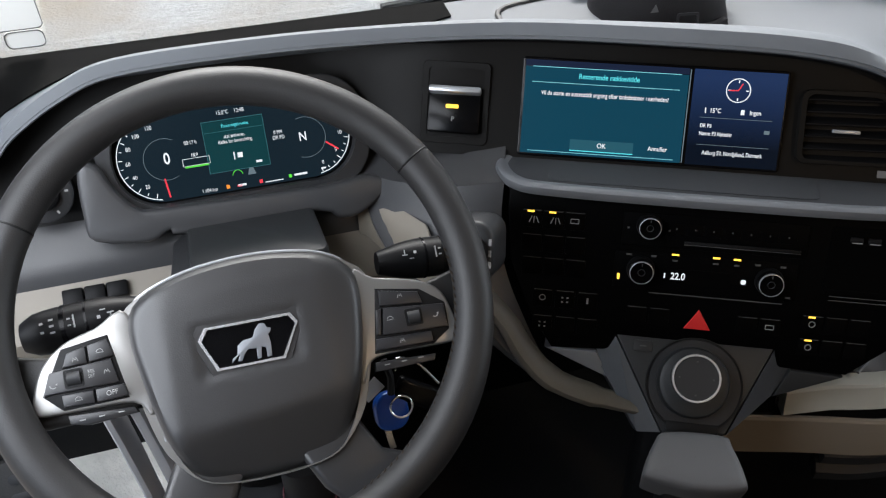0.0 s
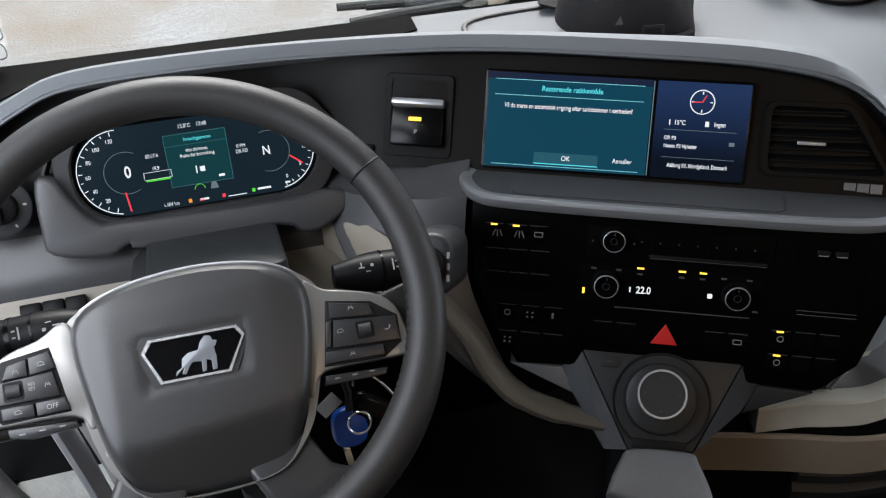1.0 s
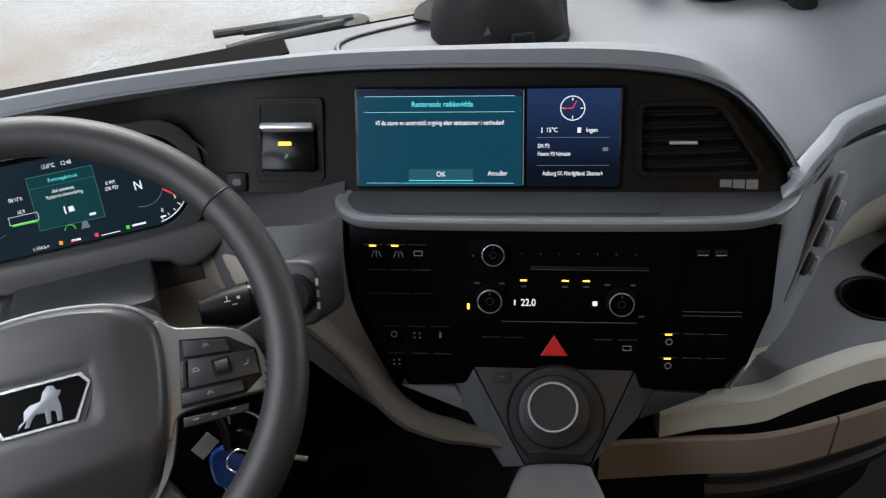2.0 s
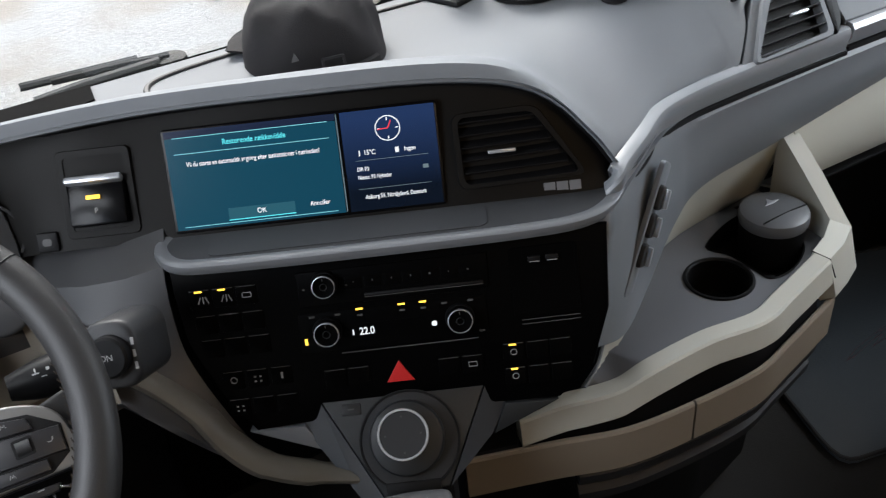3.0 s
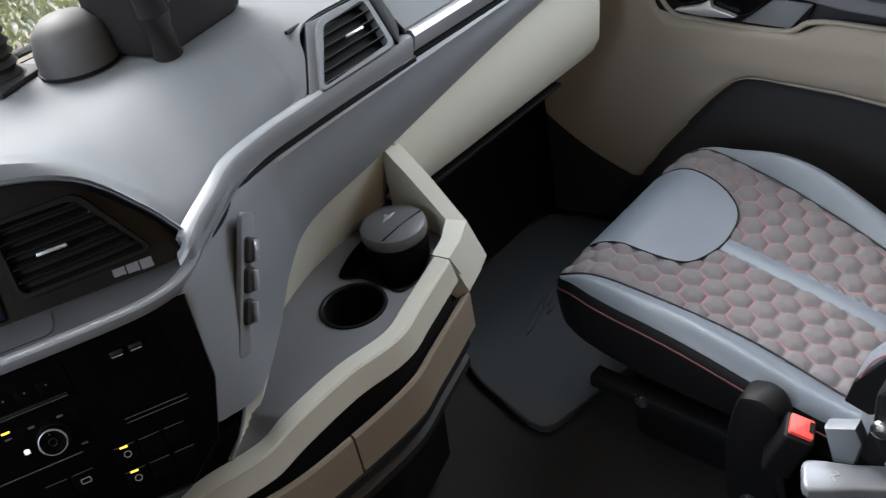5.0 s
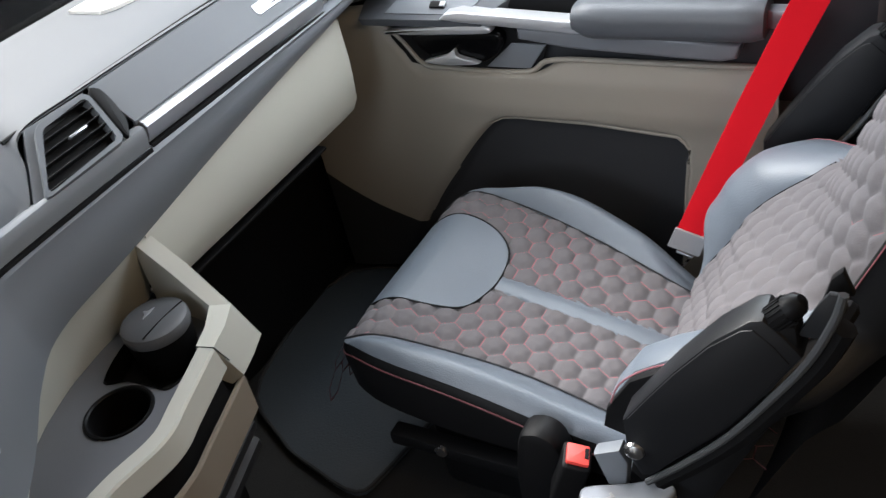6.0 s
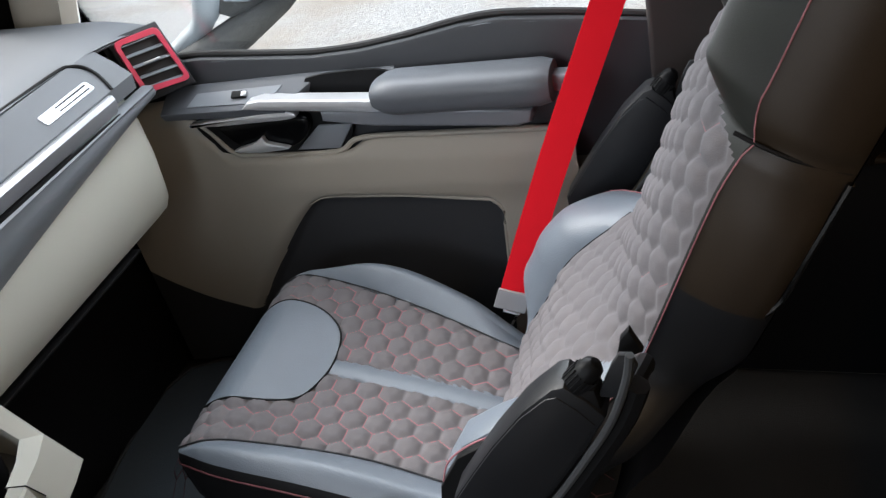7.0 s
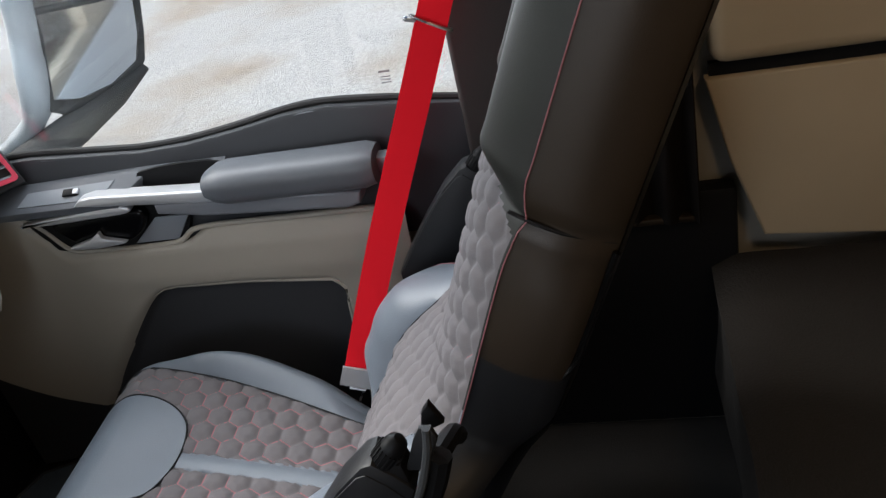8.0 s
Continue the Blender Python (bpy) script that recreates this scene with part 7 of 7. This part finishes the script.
bars(LVM @ pose(0.022, 0.002, 0.0006, 0, 0, 20), [(0, 0, 0.012, 0.003), (0.004, 0.004, 0.003, 0.008), (-0.004, -0.003, 0.003, 0.006)], WHITEMARK, lv, "symbol")
part("arm", side_slab([(0.105, 0.352), (0.070, 0.372), (0.060, 0.350), (0.066, 0.300), (0.090, 0.300)], 1.188, 1.210, 0.0, 0.005), BAND, lv, "grey arm")

# ---- door ----
door = thing("passenger_door", (1.86, 0.3, 0.1), "closed beige truck door with grey armrest and dark pocket", "door")
EY = Vector((0, 1, 0))


def DR(x):
    return axes(Vector((x, 0, 0)), EY, Z, Vector((-1, 0, 0)))


# panel with a sunk, dark-lined pocket


def pocket_deep(y, z):
    """How far the panel sinks: steep at the rear and top, a soft slope towards the hinge side."""
    return smooth((y - 0.156 - 0.08 * max(0, 0.40 - z)) / 0.010) * smooth((0.79 - y) / 0.06) * smooth((pocket_top(y) + 0.004 - z) / pocket_ease(y))


# Lower edge of the beige; the charcoal below also stands for floor shade.
KICK = [(0.0, 0.04), (0.45, 0.07), (0.66, 0.115), (0.75, 0.15), (0.82, 0.19), (0.883, 0.24), (1.0, 0.34)]


def pocket_top(y):
    """Height of the pocket's upper edge, falling away towards the hinge side."""
    return 0.427 - 0.085 * max(0, 0.35 - y) - 2.4 * max(0, y - 0.49) ** 1.6 - 0.9 * max(0, 0.178 - y)


def pocket_ease(y):
    return 0.018 + 0.05 * smooth((y - 0.50) / 0.14)


PN, PM, PK = 240, 72, 12
prow = []
for k in range(PN + 1):
    y = lerp(0.015, 0.93, k / PN)
    top = 0.548 if y < 0.35 else (lerp(0.548, 0.520, smooth((y - 0.36) / 0.07)) if y < 0.66 else lerp(0.520, 0.640, smooth((y - 0.66) / 0.10)))
    kick, edge = along(KICK, y), max(along(KICK, y) + 0.04, pocket_top(y) + 0.004 - 0.5 * pocket_ease(y))
    col_ = []
    for j in range(PM + 1):
        z = lerp(0.03, kick, j / PK) if j <= PK else (lerp(kick, edge, (j - PK) / 40) if j <= PK + 40 else lerp(edge, top, (j - PK - 40) / (PM - PK - 40)))
        swell = 0.012 * smooth((z - 0.40) / 0.06) * (1 - smooth((z - 0.50) / 0.05)) * smooth((0.72 - y) / 0.2)
        curve = 0.045 * smooth((y - 0.70) / 0.25)
        col_.append(Vector((1.834 + 0.023 * pocket_deep(y, z) - curve - swell + (0.010 if j == PM else 0), y, z)))
    prow.append(col_)


def pkey(i, j):
    return pocket_deep((prow[i][j].y + prow[i + 1][j].y) / 2, (prow[i][j].z + prow[i][j + 1].z) / 2), j


part("panel", patch_of(prow, lambda d, j: d < 0.5 and j >= PK, pkey), BEIGE_D, door, "brown-beige door panel", 60)
part("shaded_kick_panel", patch_of(prow, lambda d, j: d < 0.5 and j < PK, pkey), CHAR, door, "lower door panel, darkened for footwell shade below its edge", 60)
part("pocket", patch_of(prow, lambda d, j: d >= 0.5, pkey), material("pocket_cloth", (0.020, 0.021, 0.024), 0.8, grain=0.6, grain_size=0.002), door, "black cloth-lined pocket", 60)
lip_ = [(0.1585 + 0.08 * (0.40 - z), z) for z in [lerp(0.16, 0.385, k / 8) for k in range(9)]] + [(y, pocket_top(y) - 0.004) for y in [0.166, 0.18, 0.22, 0.28, 0.34, 0.40, 0.44, 0.48, 0.51, 0.54]]
part("pocket_lip", tube([Vector((1.8385, y, z)) for y, z in lip_], [0.0045] * (len(lip_) - 4) + [0.004, 0.003, 0.002, 0.0005], 8), BEIGE_D, door, "rounded edge of the pocket")
part("panel_top_lip", tube(spline([(1.842, 0.78, 0.632), (1.838, 0.70, 0.580), (1.836, 0.655, 0.526), (1.834, 0.60, 0.520), (1.834, 0.445, 0.520), (1.834, 0.385, 0.546), (1.834, 0.20, 0.546), (1.834, 0.03, 0.546)], 5), 0.005, 8), BEIGE_D, door)
part("upper_trim", slab([(0.95, 0.690), (0.80, 0.700), (0.67, 0.708), (0.55, 0.700), (0.45, 0.694), (0.36, 0.698), (0.27, 0.710), (0.18, 0.726), (0.11, 0.731), (0.0, 0.722), (-0.14, 0.705), (-0.14, 0.48), (0.95, 0.48)], DR(1.850), 0.03, 0.006), DOORTRIM, door, "dark slate upper door trim")
seal = [(y, z) for y, z in ((0.95, 0.694), (0.80, 0.704), (0.67, 0.712), (0.55, 0.704), (0.45, 0.698), (0.36, 0.702), (0.27, 0.714), (0.18, 0.730), (0.11, 0.735), (0.0, 0.726), (-0.13, 0.709))]
part("window_seal", tube(spline([(1.866, y, z) for y, z in seal], 4), 0.006, 8), RUBBER, door, "rubber window seal")
part("inner_sill", tube(spline([(1.852, y, z - 0.010) for y, z in seal], 4), 0.0016, 6), SHELF, door, "thin grey sill line")
SPM = axes(Vector((1.790, 0, 0.634)), EY, Vector((0.86, 0, 0.51)).normalized(), Vector((-0.51, 0, 0.86)).normalized())
part("switch_panel", slab([(0.745, 0.000), (0.745, 0.060), (0.45, 0.070), (0.30, 0.070), (0.30, 0.056), (0.45, 0.050), (0.50, 0.000)][::-1], SPM, 0.02, 0.004), ARMM, door, "slate grey switch panel")
part("switch_lid", slab([(0.690, 0.012), (0.675, 0.040), (0.505, 0.046), (0.525, 0.012)][::-1], SPM @ pose(0, 0, 0.002), 0.003, 0.001), BAND, door, "grey switch plate")
part("window_switch", block(0.030, 0.014, 0.006, SPM @ pose(0.585, 0.030, 0.004), 0.002), BLACK, door, "black window switch")
part("switch_tip", block(0.010, 0.010, 0.005, SPM @ pose(0.574, 0.030, 0.006), 0.001), SATIN, door)
part("recess", slab(sp2([(0.715, 0.590), (0.690, 0.545), (0.655, 0.522), (0.45, 0.522), (0.41, 0.545), (0.40, 0.590), (0.45, 0.605), (0.66, 0.605)], 3), DR(1.836), 0.004), BLACK, door, "dark handle recess")
part("recess_floor", slab([(0.52, 0.527), (0.435, 0.527), (0.398, 0.574), (0.465, 0.574)], DR(1.832), 0.004, 0.002), BAND, door, "grey recess pad")
part("store_recess", slab(sp2([(0.46, 0.665), (0.33, 0.672), (0.30, 0.650), (0.33, 0.630), (0.44, 0.630)], 3), DR(1.832), 0.006), BLACK, door, "dark recess behind the bar")
pull = [(0.703, 0.603), (0.66, 0.611), (0.58, 0.617), (0.52, 0.625), (0.485, 0.619), (0.49, 0.607), (0.56, 0.603), (0.64, 0.600)]
part("door_pull", slab(sp2(pull, 4), DR(1.798), 0.016, 0.004, 3), BRIGHT, door, "chrome door pull")
part("pull_base", slab(sp2([(0.655, 0.590), (0.56, 0.598), (0.482, 0.602), (0.476, 0.575), (0.51, 0.545), (0.58, 0.535), (0.62, 0.545)], 4), DR(1.815), 0.02, 0.007, 3), GLOSS, door, "gloss black pull base")
part("pull_lower", slab(sp2([(0.632, 0.546), (0.585, 0.560), (0.565, 0.572), (0.560, 0.560), (0.530, 0.552), (0.52, 0.546), (0.58, 0.541)], 3), DR(1.803), 0.01, 0.002), BRIGHT, door, "chrome lower blade")
part("grab_bar", slab([(0.574, 0.636), (0.560, 0.648), (0.535, 0.651), (0.325, 0.638), (0.20, 0.632), (0.20, 0.614), (0.334, 0.616), (0.54, 0.632)], DR(1.787), 0.030, 0.004, 3), BRIGHT, door, "satin silver grab bar")
part("bar_skirt", slab([(0.43, 0.622), (0.25, 0.616), (0.066, 0.604), (0.072, 0.580), (0.096, 0.574), (0.34, 0.588), (0.43, 0.602)], DR(1.791), 0.045, 0.006, 3), SHELF, door, "satin grey bar skirt")
arm_rows = []
for k in range(17):
    y = lerp(0.325, 0.030, k / 16)
    e = min(1, (0.325 - y) / 0.035) ** 0.5 * min(1, (y - 0.030) / 0.02 + 0.35) ** 0.5
    hw, hh = 0.042 * (0.72 + 0.28 * e), 0.033 * (0.62 + 0.38 * e)
    arm_rows.append([Vector((1.805 + px * hw * 2, y, 0.643 + pz * hh * 2 - 0.004 * (y - 0.2))) for px, pz in rrect(1, 1, 0.40, 5)])
part("armrest", grid(arm_rows, close_v=True, cap=True), ARMM, door, "padded slate grey armrest", 50)
part("armrest_end", block(0.03, 0.05, 0.03, pose(1.815, 0.012, 0.640), 0.006), SHELF, door, "grey armrest end")
part("inner_skin", block(0.016, 1.1, 0.60, pose(1.884, 0.41, 0.34), 0.004), BEIGE_D, door)

# ---- seat belt ----
belt = thing("seat_belt", (1.70, 0.1, 0.30), "bright red seat belt with a grey sleeve and steel clip", "seat belt")
bp = [Vector((1.674, 0.128, 0.300)), Vector((1.720, 0.030, 0.545)), Vector((1.783, -0.105, 0.855)), Vector((1.850, -0.245, 1.20)), Vector((1.87, -0.29, 1.32))]
bdir = Vector((-0.10, 0.93, 0.36)).normalized() * 0.0235
rows = [[p - bdir, p, p + bdir] for p in spline(bp, 10)]
part("webbing", shell(rows, 0.0016), BELT, belt, "red woven webbing")
bs = spline(bp, 10)
rows = [[p - bdir * 1.12 + Vector((-0.003, 0, 0)), p + Vector((-0.003, 0, 0)), p + bdir * 1.12 + Vector((-0.003, 0, 0))] for p in bs[0:3]]
part("sleeve", shell(rows, 0.006), GREYSLEEVE, belt, "pale grey end sleeve")
part("end_fitting", tube([bs[0] + Vector((0.0, 0.012, -0.006)), bs[0] + Vector((0.0, -0.012, -0.014)), Vector((1.675, 0.135, 0.255)), Vector((1.676, 0.13, 0.17))], 0.004, 8), STEEL, belt, "steel end fitting")
ring_c = bp[2] + Vector((0, -0.002, 0.006))
nb = Vector((-0.95, 0.0, 0.20)).normalized()
part("clip", tube([ring_c + bdir * 1.2 * math.cos(radians(a)) + nb * 0.006 * math.sin(radians(a)) + Z * 0.006 * math.cos(radians(a)) for a in range(0, 360, 20)], 0.0024, 8, True), STEEL, belt, "steel ring clip")
part("clip_tail", block(0.012, 0.018, 0.006, pose(*(ring_c + bdir * 1.3), 20, 0, 15), 0.002), STEEL, belt)

# ---- pillar trim, curtain and bunk ----
rows = []
for k in range(41):
    t = k / 40
    y = lerp(-0.24, -0.46, t)
    x = 1.842 - 0.014 * math.sin(t * 26) * (0.3 + t) - 0.01 * math.sin(t * 9)
    rows.append([Vector((x + 0.006 * math.sin(z * 9 + t * 12), y, z)) for z in [lerp(0.46, 1.62, j / 16) for j in range(17)]])
curt = thing("curtain", (1.85, -0.31, 0.45), "brown sleeper curtain drawn back behind the seat, darkened for shade", "curtain")
# Cloth colour holds the shadow between seat and wall panel.
part("cloth", shell(rows, 0.003), material("shaded_brown_cloth", (0.007, 0.0055, 0.005), 0.95, grain=0.6, grain_size=0.002, spec=0.1), curt, sharp=60)
part("hem", block(0.02, 0.22, 0.012, pose(1.842, -0.35, 0.462), 0.004), BROWNL, curt)
tagged(part("pillar_trim", block(0.04, 0.42, 0.50, pose(1.875, -0.31, 0.25), 0.01), BLACK), "black lower pillar trim", "trim", kind="structure")
tagged(part("pillar_lining", block(0.030, 0.15, 1.14, pose(1.858, -0.185, 1.05), 0.010, 3), material("grey_brown_lining", (0.030, 0.026, 0.024), 0.8, grain=0.4, grain_size=0.002)), "grey-brown lining of the door pillar", "trim", kind="structure")
bed = thing("bunk_bed", (0.8, -0.8, 0.0), "brown blanket on the sleeper bunk, darkened for shade", "bed")
rows = []
for i in range(41):
    x = lerp(-0.43, 1.86, i / 40)
    r = []
    for j in range(25):
        s = j / 24
        y = lerp(-0.475, -1.12, max(0, (s - 0.25) / 0.75))
        z = 0.372 if s > 0.30 else lerp(0.12, 0.372, smooth(s / 0.30))
        z += 0.006 * noise.noise(Vector((x * 5, y * 5, 1.0))) + 0.004 * noise.noise(Vector((x * 14, y * 14, 3.0)))
        r.append(Vector((x, y + 0.01 * noise.noise(Vector((x * 6, z * 6, 0))), z)))
    rows.append(r)
part("blanket", shell(rows, 0.01), BEDM, bed, "brown blanket with the shade in its colour", 60)
part("base", block(2.28, 0.60, 0.30, pose(0.72, -0.81, 0.16), 0.01), BLACK, bed, "black bunk base")
wp = tagged(new("wall_panels"), "beige side wall lining over the bunk", "wall panel", kind="structure")
LPM = axes(Vector((1.852, 0, 0)), Vector((0, 1, 0)), Z, Vector((-1, 0, 0)))
part("lower_panel", slab([(-0.478, 0.690), (-1.14, 0.690), (-1.14, 0.355), (-0.560, 0.405), (-0.510, 0.55)], LPM, 0.02, 0.006, 3), WALLM, wp, "beige lower panel")
part("gap", block(0.012, 0.66, 0.02, pose(1.868, -0.815, 0.700), 0), BLACK, wp)
part("upper_panel", block(0.06, 0.66, 0.30, pose(1.862, -0.815, 0.864), 0.025, 4), WALLM, wp, "beige upper panel")

dome = thing("sleeper_light", (0.75, -0.75, 1.69), "small warm ceiling light over the bunk", "ceiling light")
part("housing", block(0.26, 0.14, 0.03, pose(0.75, -0.75, 1.705), 0.008), BEIGE, dome)
part("diffuser", block(0.22, 0.10, 0.006, pose(0.75, -0.75, 1.686), 0.002), glow("warm_diffuser", (1.0, 0.72, 0.42), 3.0), dome, "warm lit diffuser")

# ---- outside mirror ----
mir = thing("door_mirror", (2.03, 0.70, 0.66), "large grey outside mirror on a bracket", "mirror")
LIGHTG = material("grey_mirror_paint", (0.36, 0.40, 0.44), 0.4)
part("bracket", tube(spline([(2.00, 0.870, 0.645), (2.02, 0.800, 0.675), (2.03, 0.742, 0.725), (2.03, 0.705, 0.84), (2.03, 0.680, 0.93), (2.03, 0.60, 1.25), (2.03, 0.57, 1.45)], 5), [0.026] * 5 + [0.030] * 5 + [0.036] * 5 + [0.034] * 16, 16, flat=0.7), LIGHTG, mir, "pale grey bracket arm")
SPECK = material("speckled_dark_plastic", (0.055, 0.055, 0.055), 0.8, grain=0.8, grain_size=0.004, vary=0.6, patch=0.006)
part("foot", tube([(1.95, 0.80, 0.630), (2.06, 0.70, 0.670), (2.14, 0.635, 0.695), (2.20, 0.585, 0.725)], [0.040, 0.034, 0.022, 0.008], 12), SPECK, mir, "dark speckled mirror foot")
MM = axes(Vector((2.185, 0.60, 1.02)), Vector((0.80, -0.60, 0)).normalized(), Z, Vector((-0.60, -0.80, 0)).normalized())
MOUT = [(-0.190, -0.300), (-0.170, -0.315), (-0.074, -0.316), (-0.004, -0.308), (0.026, -0.282), (0.046, -0.231), (0.066, -0.160), (0.095, 0.290), (-0.125, 0.290), (-0.150, -0.160)]
MGL = [(-0.176, -0.281), (-0.125, -0.301), (-0.055, -0.300), (0.010, -0.278), (0.034, -0.230), (0.042, -0.200), (0.052, -0.160), (0.084, 0.275), (-0.115, 0.275), (-0.143, -0.161)]
hous = part("housing", slab(MOUT, MM @ pose(0, 0, -0.006), 0.09, 0.02, 4), LIGHTG, mir, "pale grey housing")
part("frame", ring_plate(MOUT, MGL, MM @ pose(0, 0, 0.002), 0.012), SPECK, hous, "dark speckled mirror rim")
MIRROR = material("mirror_glass", (0.85, 0.86, 0.86), 0.02, 1.0, vary=0.01)
part("glass", slab(MGL, MM @ pose(0, 0, -0.002), 0.004), MIRROR, hous, "mirror glass")
part("split_bar", tube([MM @ Vector((-0.150, -0.118, 0.002)), MM @ Vector((0.060, -0.150, 0.002))], 0.007, 8), SPECK, hous)
tagged(part("outer_skin", block(0.006, 2.2, 0.95, pose(1.918, 0.0, 0.15), 0.002), LIGHTG), "pale grey painted outer side of the cab", "wall", kind="structure")
stk = thing("window_sticker", (1.88, 0.0, 0.735), "small faint sticker on the door glass", "sticker")
bars(axes(Vector((1.8795, 0.005, 0.752)), -EY, Z, Vector((-1, 0, 0))), [(0, 0.012, 0.018, 0.0035), (0, 0.003, 0.017, 0.0016), (0, -0.002, 0.017, 0.0016), (0, -0.007, 0.017, 0.0016)], GREYSLEEVE, stk)

# ---- floor mat ----
fm_ = thing("floor_mat", (1.5, 0.75, 0.0), "dark rubber floor mat with a raised edge", "floor mat")
mat_o = sp2([(1.240, 0.590), (1.262, 0.70), (1.30, 0.80), (1.42, 0.94), (1.78, 0.94), (1.80, 0.60), (1.60, 0.50), (1.42, 0.540), (1.30, 0.562)], 4)
part("sheet", slab(mat_o, pose(0, 0, 0.010), 0.010, 0.003), MAT, fm_, "dark blue-grey rubber sheet")
part("edge", tube([Vector((x, y, 0.011)) for x, y in mat_o], 0.004, 6, True), RUBBER, fm_, "raised rubber edge")
